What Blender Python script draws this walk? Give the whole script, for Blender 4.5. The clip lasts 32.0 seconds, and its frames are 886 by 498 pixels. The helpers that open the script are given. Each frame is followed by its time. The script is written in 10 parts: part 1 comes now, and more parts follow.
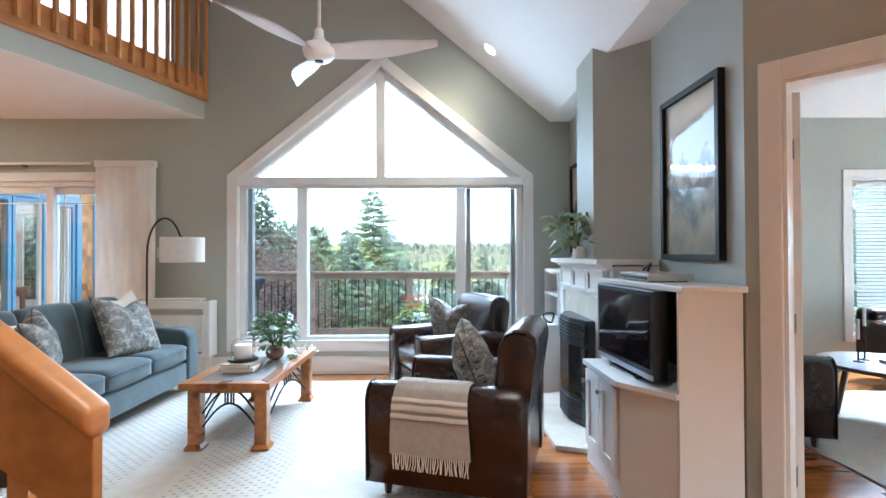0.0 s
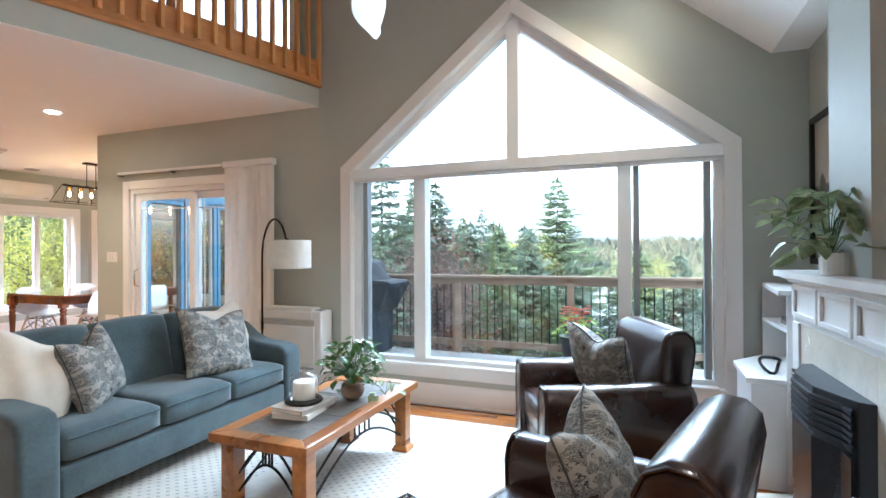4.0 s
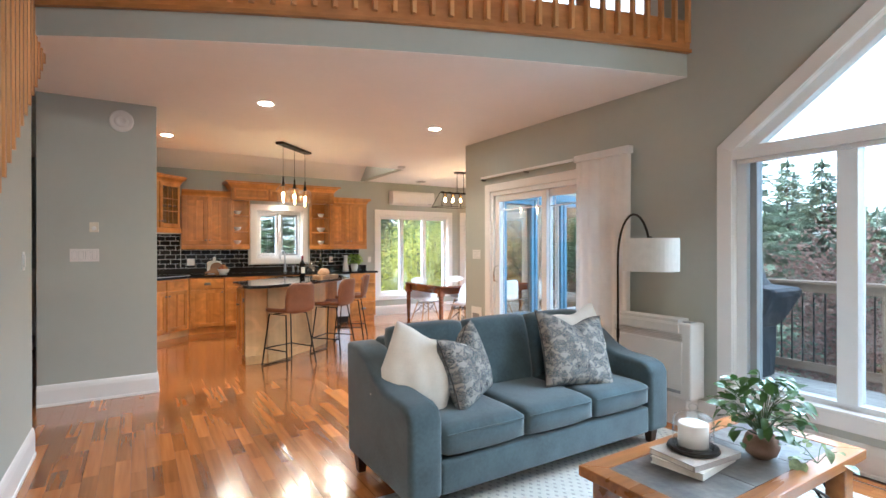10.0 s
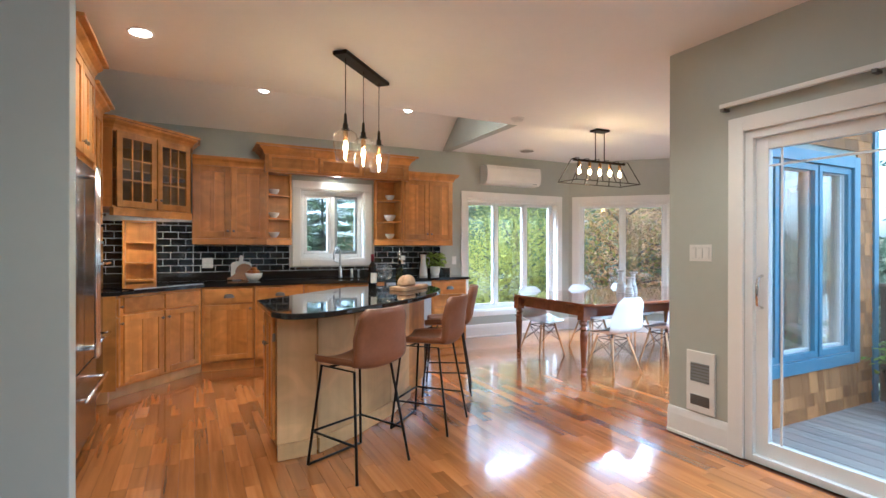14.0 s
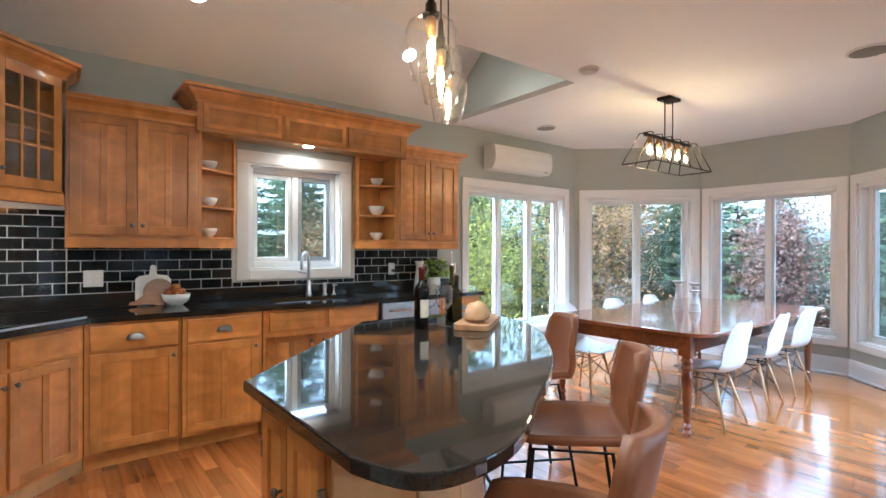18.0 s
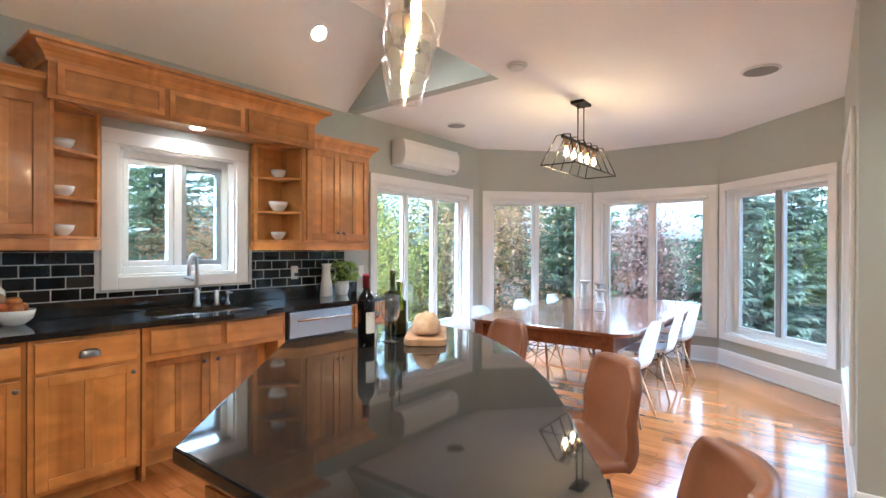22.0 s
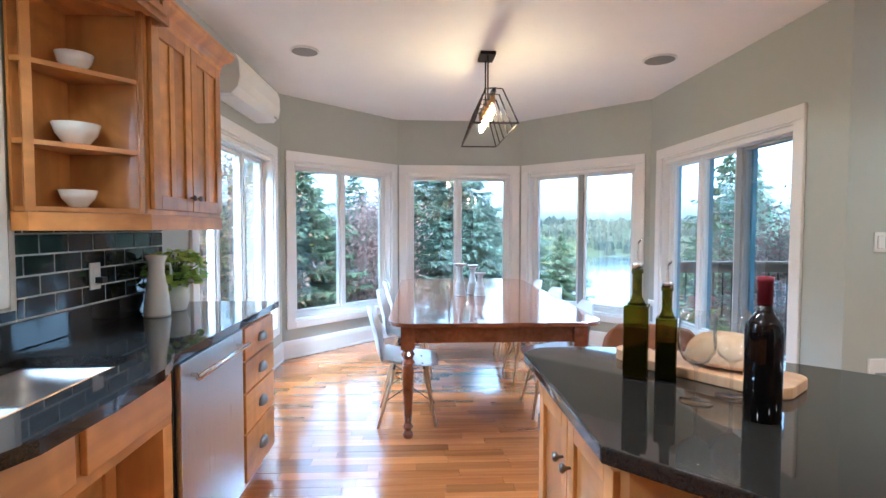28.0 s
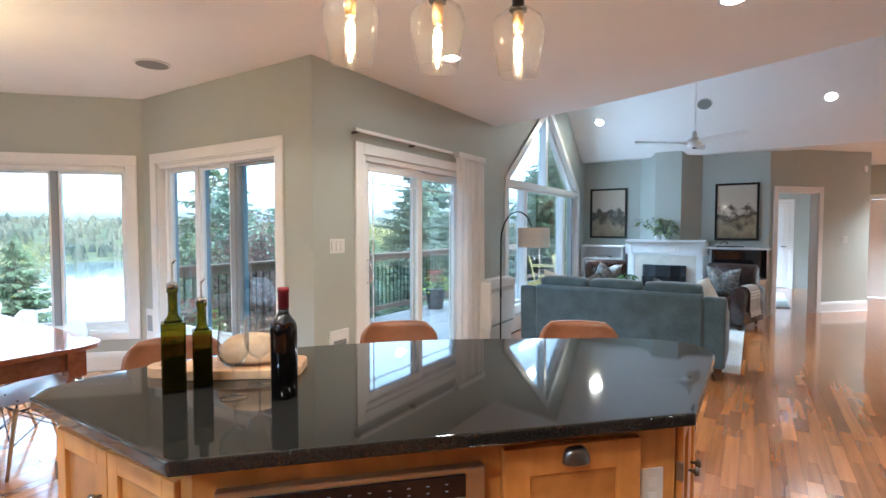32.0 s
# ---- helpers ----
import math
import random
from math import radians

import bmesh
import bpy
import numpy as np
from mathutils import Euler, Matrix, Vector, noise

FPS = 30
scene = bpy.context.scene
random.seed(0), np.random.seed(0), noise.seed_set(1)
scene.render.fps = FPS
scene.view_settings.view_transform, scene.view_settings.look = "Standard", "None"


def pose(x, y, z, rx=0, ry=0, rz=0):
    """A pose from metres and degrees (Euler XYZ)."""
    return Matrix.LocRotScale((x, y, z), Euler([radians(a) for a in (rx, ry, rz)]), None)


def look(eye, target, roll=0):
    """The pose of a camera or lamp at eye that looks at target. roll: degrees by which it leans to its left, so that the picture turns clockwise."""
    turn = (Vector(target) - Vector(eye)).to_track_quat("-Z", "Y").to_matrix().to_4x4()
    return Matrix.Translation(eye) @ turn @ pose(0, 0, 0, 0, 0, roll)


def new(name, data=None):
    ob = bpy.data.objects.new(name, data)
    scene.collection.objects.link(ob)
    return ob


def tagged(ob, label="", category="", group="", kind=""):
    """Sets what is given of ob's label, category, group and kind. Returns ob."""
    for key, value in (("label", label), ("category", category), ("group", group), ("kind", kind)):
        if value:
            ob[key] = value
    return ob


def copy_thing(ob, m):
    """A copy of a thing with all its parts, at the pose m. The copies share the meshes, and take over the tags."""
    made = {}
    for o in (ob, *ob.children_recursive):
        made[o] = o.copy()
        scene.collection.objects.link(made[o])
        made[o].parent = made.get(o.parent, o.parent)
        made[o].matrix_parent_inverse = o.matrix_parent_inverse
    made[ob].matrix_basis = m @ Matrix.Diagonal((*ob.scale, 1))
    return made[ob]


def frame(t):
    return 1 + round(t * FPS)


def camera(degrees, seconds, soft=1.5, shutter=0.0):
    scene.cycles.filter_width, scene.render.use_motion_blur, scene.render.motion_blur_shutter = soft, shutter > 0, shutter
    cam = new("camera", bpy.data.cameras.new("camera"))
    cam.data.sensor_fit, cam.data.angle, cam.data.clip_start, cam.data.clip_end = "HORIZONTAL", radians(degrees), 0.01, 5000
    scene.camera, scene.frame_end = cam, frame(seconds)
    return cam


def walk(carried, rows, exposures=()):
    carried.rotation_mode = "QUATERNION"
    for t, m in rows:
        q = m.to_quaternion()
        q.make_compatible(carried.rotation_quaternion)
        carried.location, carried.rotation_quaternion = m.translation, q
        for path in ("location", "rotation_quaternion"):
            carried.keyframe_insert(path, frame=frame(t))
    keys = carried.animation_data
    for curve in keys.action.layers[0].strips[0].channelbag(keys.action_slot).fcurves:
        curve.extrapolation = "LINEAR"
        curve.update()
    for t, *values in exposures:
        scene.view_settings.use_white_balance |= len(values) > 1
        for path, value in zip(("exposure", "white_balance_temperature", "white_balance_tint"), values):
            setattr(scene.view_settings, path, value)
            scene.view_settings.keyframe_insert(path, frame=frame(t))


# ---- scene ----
# the camera and its walk
cam = camera(83.7, 32.0)
PATH = [
    (0, (0.489, 0.091, 1.272), (0.507, 2.091, 1.294), -0.2),
    (0.5, (0.519, 0.344, 1.267), (0.537, 2.344, 1.287), -0.2),
    (1, (0.525, 0.542, 1.264), (0.554, 2.542, 1.283), -0.2),
    (1.5, (0.573, 0.74, 1.276), (0.595, 2.74, 1.295), -0.2),
    (2, (0.593, 0.916, 1.266), (0.573, 2.915, 1.286), -0.3),
    (2.5, (0.624, 1.079, 1.296), (0.49, 3.075, 1.311), -0.3),
    (4.5, (0.863, 1.441, 1.368), (-0.071, 3.209, 1.372), -0.3),
    (5, (0.924, 1.461, 1.4), (-0.207, 3.11, 1.398), -0.3),
    (5.5, (0.961, 1.482, 1.408), (-0.339, 3.002, 1.406), -0.3),
    (6, (0.979, 1.491, 1.417), (-0.462, 2.878, 1.416), -0.3),
    (6.5, (0.981, 1.488, 1.411), (-0.558, 2.765, 1.415), -0.2),
    (7, (0.983, 1.484, 1.411), (-0.615, 2.688, 1.415), -0.2),
    (7.5, (0.981, 1.487, 1.411), (-0.654, 2.64, 1.414), -0.2),
    (8, (0.973, 1.494, 1.414), (-0.685, 2.613, 1.415), -0.2),
    (8.5, (0.934, 1.513, 1.393), (-0.739, 2.608, 1.397), -0.1),
    (9, (0.813, 1.546, 1.409), (-0.871, 2.624, 1.401), -0.2),
    (9.5, (0.587, 1.584, 1.392), (-1.104, 2.652, 1.39), -0.1),
    (10, (0.311, 1.669, 1.375), (-1.39, 2.722, 1.372), -0.1),
    (10.5, (-0.021, 1.786, 1.386), (-1.735, 2.817, 1.377), -0.0),
    (11, (-0.405, 1.84, 1.392), (-2.131, 2.85, 1.379), -0.0),
    (11.5, (-0.772, 1.932, 1.368), (-2.514, 2.915, 1.355), -0.1),
    (12, (-1.149, 2.007, 1.366), (-2.9, 2.973, 1.354), -0.1),
    (12.5, (-1.543, 2.06, 1.369), (-3.298, 3.019, 1.355), -0.1),
    (13, (-1.918, 2.154, 1.343), (-3.684, 3.094, 1.335), -0.1),
    (13.5, (-2.304, 2.231, 1.327), (-4.082, 3.147, 1.323), 0.0),
    (14, (-2.658, 2.282, 1.326), (-4.442, 3.186, 1.323), 0.1),
    (14.5, (-3.001, 2.352, 1.328), (-4.79, 3.246, 1.326), 0.1),
    (15, (-3.322, 2.381, 1.338), (-5.115, 3.266, 1.333), 0.3),
    (15.5, (-3.64, 2.368, 1.324), (-5.429, 3.264, 1.327), 0.6),
    (17.5, (-4.56, 2.316, 1.381), (-6.248, 3.389, 1.362), 0.3),
    (18, (-4.789, 2.237, 1.366), (-6.364, 3.468, 1.365), 0.2),
    (18.5, (-4.872, 2.158, 1.386), (-6.349, 3.507, 1.386), 0.2),
    (19, (-4.956, 2.124, 1.381), (-6.337, 3.57, 1.387), 0.1),
    (19.5, (-4.977, 2.121, 1.388), (-6.296, 3.624, 1.391), 0.1),
    (20, (-4.979, 2.124, 1.39), (-6.26, 3.66, 1.392), 0.0),
    (20.5, (-4.986, 2.124, 1.391), (-6.244, 3.679, 1.393), 0.1),
    (21, (-5.024, 2.123, 1.385), (-6.267, 3.689, 1.386), 0.1),
    (21.5, (-5.118, 2.147, 1.384), (-6.35, 3.723, 1.384), 0.2),
    (22, (-5.265, 2.211, 1.384), (-6.49, 3.792, 1.381), 0.2),
    (22.5, (-5.453, 2.27, 1.384), (-6.679, 3.851, 1.381), 0.2),
    (23, (-5.659, 2.302, 1.403), (-6.884, 3.883, 1.391), 0.3),
    (23.5, (-5.892, 2.319, 1.402), (-7.116, 3.901, 1.383), 0.4),
    (24, (-6.12, 2.348, 1.381), (-7.347, 3.927, 1.369), 0.3),
    (24.5, (-6.351, 2.37, 1.391), (-7.577, 3.949, 1.371), 0.3),
    (26.5, (-7.194, 2.531, 1.358), (-7.974, 4.371, 1.273), 0.0),
    (27, (-7.346, 2.605, 1.374), (-7.86, 4.536, 1.287), 0.1),
    (27.5, (-7.483, 2.639, 1.376), (-7.726, 4.622, 1.294), 0.1),
    (28, (-7.593, 2.672, 1.375), (-7.496, 4.667, 1.29), 0.1),
    (28.5, (-7.665, 2.707, 1.377), (-7.247, 4.651, 1.292), 0.1),
    (29, (-7.746, 2.685, 1.401), (-7.021, 4.54, 1.315), 0.1),
    (29.5, (-7.798, 2.649, 1.41), (-6.798, 4.373, 1.326), 0.0),
    (30, (-7.817, 2.62, 1.421), (-6.609, 4.208, 1.338), 0.1),
    (30.5, (-7.809, 2.602, 1.434), (-6.44, 4.055, 1.349), 0.2),
    (31, (-7.797, 2.587, 1.437), (-6.298, 3.909, 1.352), 0.0),
    (31.5, (-7.793, 2.577, 1.442), (-6.185, 3.766, 1.356), 0.1),
    (32, (-7.787, 2.572, 1.439), (-6.094, 3.638, 1.355), 0.0),
]

walk(cam, [(t, look(eye, target, roll)) for t, eye, target, roll in PATH], exposures=[(0.0, 3.98, 5000, 2), (2.0, 4.08, 5080, 2), (5.0, 3.74, 5150, 3), (8.0, 3.74, 5100, 3), (11.0, 3.88, 5000, 2), (12.0, 3.9, 4780, 1), (13.5, 3.54, 4600, -1), (15.0, 3.5, 4620, -1), (20.0, 3.66, 4450, -1), (24.0, 3.74, 4560, 0), (28.0, 3.62, 4260, -1), (32.0, 3.74, 4600, -1)])

# overcast daylight
SUN_ELEVATION, SUN_AZIMUTH = 42.0, 205.0
world = bpy.data.worlds.new("overcast_sky")
scene.world = world
world.use_nodes = True
wn = world.node_tree
sky = wn.nodes.new("ShaderNodeTexSky")
sky.sky_type = "NISHITA"
sky.sun_disc = False
sky.sun_elevation = radians(SUN_ELEVATION)
sky.sun_rotation = radians(SUN_AZIMUTH)
sky.air_density, sky.dust_density, sky.ozone_density = 1.0, 4.0, 1.0
grey = wn.nodes.new("ShaderNodeHueSaturation")
grey.inputs["Saturation"].default_value = 0.3
wn.links.new(sky.outputs["Color"], grey.inputs["Color"])
wn.links.new(grey.outputs["Color"], wn.nodes["Background"].inputs["Color"])
wn.nodes["Background"].inputs["Strength"].default_value = 0.11

sun = new("sun", bpy.data.lights.new("sun", "SUN"))
sun.data.energy, sun.data.angle, sun.data.color = 0.9, radians(20), (1.0, 0.96, 0.9)
sun.matrix_world = look((0, 0, 30), (-math.sin(radians(SUN_AZIMUTH)) * 20, -math.cos(radians(SUN_AZIMUTH)) * 20, 30 - 20 * math.tan(radians(SUN_ELEVATION))))


# sky light standing in the heads of the window openings
def sky_lamp(x, y, z, nx, ny, width, watts, down=0.5, spread=85):
    ob = new("window_daylight", bpy.data.lights.new("window_daylight", "AREA"))
    d = ob.data
    d.shape, d.size, d.size_y, d.energy, d.color, d.spread = "RECTANGLE", width, 0.05, watts, (0.86, 0.94, 1.0), radians(spread)
    ob.matrix_world = look((x, y, z), (x + nx * 0.36, y + ny * 0.36, z - down))


sky_lamp(-0.13, 5.41, 1.97, 0, -1, 2.7, 4.6)
sky_lamp(-0.13, 5.38, 2.19, 0, -1, 2.3, 2.5, 0.0, 150)
sky_lamp(-3.92, 5.40, 1.985, 0, -1, 1.1, 2.4)
sky_lamp(-5.10, 6.74, 2.00, -1, 0, 1.0, 2.0)
sky_lamp(-5.68, 8.38, 2.00, -0.71, -0.70, 0.85, 1.6)
sky_lamp(-7.07, 8.96, 2.00, 0, -1, 0.85, 1.6)
sky_lamp(-8.46, 8.38, 2.00, 0.71, -0.70, 0.85, 1.6)
sky_lamp(-8.97, 6.74, 2.00, 1, 0, 1.0, 2.0)
sky_lamp(-8.97, 3.91, 2.00, 1, 0, 0.5, 0.6)
sky_lamp(5.78, 5.40, 1.98, 0, -1, 1.5, 26.0)

# ---- materials ----
def mat(name, colour, rough=0.5, metal=0.0, vary=0.12, scale=6.0, bump=0.0, bump_scale=40.0, coat=0.0, second=None, stretch=(1, 1, 1), rand=0.0, trans=0.0, ior=1.45, grain=0.0, spec=0.5, sheen=0.0, alpha=1.0):
    """A principled material: a base colour with blotches at two scales, its gloss varied too, and a fine relief."""
    m = bpy.data.materials.new(name)
    m.use_nodes = True
    n, l = m.node_tree.nodes, m.node_tree.links
    p = n["Principled BSDF"]
    p.inputs["Metallic"].default_value = metal
    p.inputs["IOR"].default_value = ior
    p.inputs["Coat Weight"].default_value = coat
    p.inputs["Coat Roughness"].default_value = 0.06
    p.inputs["Transmission Weight"].default_value = trans
    p.inputs["Specular IOR Level"].default_value = spec
    p.inputs["Sheen Weight"].default_value = sheen
    p.inputs["Alpha"].default_value = alpha
    tc = n.new("ShaderNodeTexCoord")
    mp = n.new("ShaderNodeMapping")
    mp.inputs["Scale"].default_value = stretch
    l.new(tc.outputs["Object"], mp.inputs["Vector"])
    vec = mp.outputs["Vector"]
    oi = None
    if rand:
        oi = n.new("ShaderNodeObjectInfo")
        add = n.new("ShaderNodeVectorMath")
        add.operation = "MULTIPLY_ADD"
        comb = n.new("ShaderNodeCombineXYZ")
        for k in range(3):
            l.new(oi.outputs["Random"], comb.inputs[k])
        l.new(comb.outputs[0], add.inputs[0])
        add.inputs[1].default_value = (37.0, 19.0, 53.0)
        l.new(vec, add.inputs[2])
        vec = add.outputs[0]
    noise_a = n.new("ShaderNodeTexNoise")
    noise_a.inputs["Scale"].default_value = scale
    noise_a.inputs["Detail"].default_value = 5
    noise_b = n.new("ShaderNodeTexNoise")
    noise_b.inputs["Scale"].default_value = scale * 9
    noise_b.inputs["Detail"].default_value = 3
    l.new(vec, noise_a.inputs["Vector"])
    l.new(vec, noise_b.inputs["Vector"])
    mixn = n.new("ShaderNodeMath")
    mixn.operation = "MULTIPLY_ADD"
    l.new(noise_b.outputs["Fac"], mixn.inputs[0])
    mixn.inputs[1].default_value = 0.4
    l.new(noise_a.outputs["Fac"], mixn.inputs[2])
    ramp = n.new("ShaderNodeValToRGB")
    lo = tuple(c * (1 - vary) for c in colour)
    hi = second or tuple(min(1, c * (1 + vary)) for c in colour)
    ramp.color_ramp.elements[0].position, ramp.color_ramp.elements[1].position = 0.45, 0.95
    ramp.color_ramp.elements[0].color, ramp.color_ramp.elements[1].color = (*lo, 1), (*hi, 1)
    l.new(mixn.outputs[0], ramp.inputs["Fac"])
    col = ramp.outputs["Color"]
    if rand:
        hs = n.new("ShaderNodeHueSaturation")
        mr = n.new("ShaderNodeMapRange")
        mr.inputs["To Min"].default_value, mr.inputs["To Max"].default_value = 1 - rand, 1 + rand
        l.new(oi.outputs["Random"], mr.inputs["Value"])
        l.new(mr.outputs["Result"], hs.inputs["Value"])
        l.new(col, hs.inputs["Color"])
        col = hs.outputs["Color"]
    l.new(col, p.inputs["Base Color"])
    rr = n.new("ShaderNodeMapRange")
    rr.inputs["To Min"].default_value, rr.inputs["To Max"].default_value = max(0.0, rough - 0.12 * rough), min(1.0, rough + 0.2 * rough)
    l.new(noise_a.outputs["Fac"], rr.inputs["Value"])
    l.new(rr.outputs["Result"], p.inputs["Roughness"])
    if bump:
        bn = n.new("ShaderNodeTexNoise")
        bn.inputs["Scale"].default_value = bump_scale
        bn.inputs["Detail"].default_value = 3
        l.new(vec, bn.inputs["Vector"])
        b = n.new("ShaderNodeBump")
        b.inputs["Strength"].default_value = bump
        b.inputs["Distance"].default_value = 0.01
        l.new(bn.outputs["Fac"], b.inputs["Height"])
        l.new(b.outputs["Normal"], p.inputs["Normal"])
    return m


def wood(name, dark, light, rough=0.35, coat=0.0, axis="z", rand=0.15, scale=1.0, figure=0.5, island=False, curl=0.0):
    """Wood with its grain along one axis: long stretched streaks, broader figure, and a shade of its own for each piece."""
    m = bpy.data.materials.new(name)
    m.use_nodes = True
    n, l = m.node_tree.nodes, m.node_tree.links
    p = n["Principled BSDF"]
    p.inputs["Coat Weight"].default_value = coat
    p.inputs["Coat Roughness"].default_value = 0.05
    p.inputs["Coat IOR"].default_value = 1.65 if coat > 0.8 else 1.5
    tc, mp = n.new("ShaderNodeTexCoord"), n.new("ShaderNodeMapping")
    s = {"x": (1.2, 22, 22), "y": (22, 1.2, 22), "z": (22, 22, 1.2)}[axis]
    mp.inputs["Scale"].default_value = tuple(v * scale for v in s)
    l.new(tc.outputs["Object"], mp.inputs["Vector"])
    if island:
        oi = n.new("ShaderNodeNewGeometry")
        random_out = oi.outputs["Random Per Island"]
    else:
        oi = n.new("ShaderNodeObjectInfo")
        random_out = oi.outputs["Random"]
    comb, add = n.new("ShaderNodeCombineXYZ"), n.new("ShaderNodeVectorMath")
    for k in range(3):
        l.new(random_out, comb.inputs[k])
    add.operation = "MULTIPLY_ADD"
    add.inputs[1].default_value = (91.0, 57.0, 73.0)
    l.new(comb.outputs[0], add.inputs[0])
    l.new(mp.outputs["Vector"], add.inputs[2])
    a, b = n.new("ShaderNodeTexNoise"), n.new("ShaderNodeTexNoise")
    a.inputs["Scale"].default_value, a.inputs["Detail"].default_value, a.inputs["Distortion"].default_value = 0.35, 4, 0.6
    b.inputs["Scale"].default_value, b.inputs["Detail"].default_value = 2.2, 3
    l.new(add.outputs[0], a.inputs["Vector"])
    l.new(add.outputs[0], b.inputs["Vector"])
    mx = n.new("ShaderNodeMath")
    mx.operation = "MULTIPLY_ADD"
    mx.inputs[1].default_value = figure
    l.new(b.outputs["Fac"], mx.inputs[0])
    l.new(a.outputs["Fac"], mx.inputs[2])
    ramp = n.new("ShaderNodeValToRGB")
    ramp.color_ramp.elements[0].position, ramp.color_ramp.elements[1].position = 0.45, 0.95
    ramp.color_ramp.elements[0].color, ramp.color_ramp.elements[1].color = (*dark, 1), (*light, 1)
    l.new(mx.outputs[0], ramp.inputs["Fac"])
    hs, mr = n.new("ShaderNodeHueSaturation"), n.new("ShaderNodeMapRange")
    mr.inputs["To Min"].default_value, mr.inputs["To Max"].default_value = 1 - rand, 1 + rand
    l.new(random_out, mr.inputs["Value"])
    blot, br, bm = n.new("ShaderNodeTexNoise"), n.new("ShaderNodeMapRange"), n.new("ShaderNodeMath")
    blot.inputs["Scale"].default_value, blot.inputs["Detail"].default_value, blot.inputs["Distortion"].default_value = 0.16, 5, 1.2
    br.inputs["From Min"].default_value, br.inputs["From Max"].default_value = 0.3, 0.7
    br.inputs["To Min"].default_value, br.inputs["To Max"].default_value = 0.75, 1.20
    bm.operation = "MULTIPLY"
    l.new(add.outputs[0], blot.inputs["Vector"])
    l.new(blot.outputs["Fac"], br.inputs["Value"])
    l.new(br.outputs["Result"], bm.inputs[0])
    l.new(mr.outputs["Result"], bm.inputs[1])
    value = bm.outputs[0]
    if curl:
        # cross-grain flame figure, in patches a hand wide
        cm, ca_, cn, cr, cx = n.new("ShaderNodeMapping"), n.new("ShaderNodeVectorMath"), n.new("ShaderNodeTexNoise"), n.new("ShaderNodeMapRange"), n.new("ShaderNodeMath")
        cm.inputs["Scale"].default_value = {"x": (5.5, 3.2, 3.2), "y": (3.2, 5.5, 3.2), "z": (3.2, 3.2, 5.5)}[axis]
        ca_.operation, cx.operation = "ADD", "MULTIPLY"
        l.new(tc.outputs["Object"], cm.inputs["Vector"])
        l.new(cm.outputs["Vector"], ca_.inputs[0])
        l.new(comb.outputs[0], ca_.inputs[1])
        cn.inputs["Scale"].default_value, cn.inputs["Detail"].default_value, cn.inputs["Distortion"].default_value = 1.0, 2.5, 1.4
        l.new(ca_.outputs[0], cn.inputs["Vector"])
        cr.inputs["From Min"].default_value, cr.inputs["From Max"].default_value = 0.32, 0.68
        cr.inputs["To Min"].default_value, cr.inputs["To Max"].default_value = 1 - curl, 1 + curl * 0.55
        l.new(cn.outputs["Fac"], cr.inputs["Value"])
        l.new(cr.outputs["Result"], cx.inputs[0])
        l.new(value, cx.inputs[1])
        value = cx.outputs[0]
    l.new(value, hs.inputs["Value"])
    l.new(ramp.outputs["Color"], hs.inputs["Color"])
    l.new(hs.outputs["Color"], p.inputs["Base Color"])
    rr = n.new("ShaderNodeMapRange")
    rr.inputs["To Min"].default_value, rr.inputs["To Max"].default_value = rough * 0.8, rough * 1.3
    l.new(a.outputs["Fac"], rr.inputs["Value"])
    l.new(rr.outputs["Result"], p.inputs["Roughness"])
    bp = n.new("ShaderNodeBump")
    bp.inputs["Strength"].default_value, bp.inputs["Distance"].default_value = 0.08, 0.004
    l.new(b.outputs["Fac"], bp.inputs["Height"])
    l.new(bp.outputs["Normal"], p.inputs["Normal"])
    return m


def glow(name, colour, strength):
    m = bpy.data.materials.new(name)
    m.use_nodes = True
    p = m.node_tree.nodes["Principled BSDF"]
    p.inputs["Base Color"].default_value = (*colour, 1)
    p.inputs["Emission Color"].default_value = (*colour, 1)
    p.inputs["Emission Strength"].default_value = strength
    return m


def window_glass(name, share=1.0, tint=(0.95, 0.97, 0.96), glow_haze=0.0):
    """A thin pane: mostly clear, with a mirror's share by Fresnel."""
    m = bpy.data.materials.new(name)
    m.use_nodes = True
    n, l = m.node_tree.nodes, m.node_tree.links
    out = n["Material Output"]
    n.remove(n["Principled BSDF"])
    t, g, f, x = n.new("ShaderNodeBsdfTransparent"), n.new("ShaderNodeBsdfGlossy"), n.new("ShaderNodeLayerWeight"), n.new("ShaderNodeMixShader")
    t.inputs["Color"].default_value = (*tint, 1)
    g.inputs["Roughness"].default_value = 0.0
    f.inputs["Blend"].default_value = 0.5
    pw, sc = n.new("ShaderNodeMath"), n.new("ShaderNodeMath")
    pw.operation, sc.operation = "POWER", "MULTIPLY_ADD"
    pw.inputs[1].default_value = 4.0
    sc.inputs[1].default_value, sc.inputs[2].default_value = 0.7 * share, 0.04 * share
    l.new(f.outputs["Facing"], pw.inputs[0])
    l.new(pw.outputs[0], sc.inputs[0])
    l.new(sc.outputs[0], x.inputs[0])
    l.new(t.outputs[0], x.inputs[1])
    l.new(g.outputs[0], x.inputs[2])
    if glow_haze:
        # a faint translucent haze mixed in, giving the clear glass a painted glow
        d, x2 = n.new("ShaderNodeBsdfTranslucent"), n.new("ShaderNodeMixShader")
        d.inputs["Color"].default_value = (0.9, 0.88, 0.84, 1)
        x2.inputs[0].default_value = glow_haze
        l.new(x.outputs[0], x2.inputs[1])
        l.new(d.outputs[0], x2.inputs[2])
        l.new(x2.outputs[0], out.inputs["Surface"])
    else:
        l.new(x.outputs[0], out.inputs["Surface"])
    return m


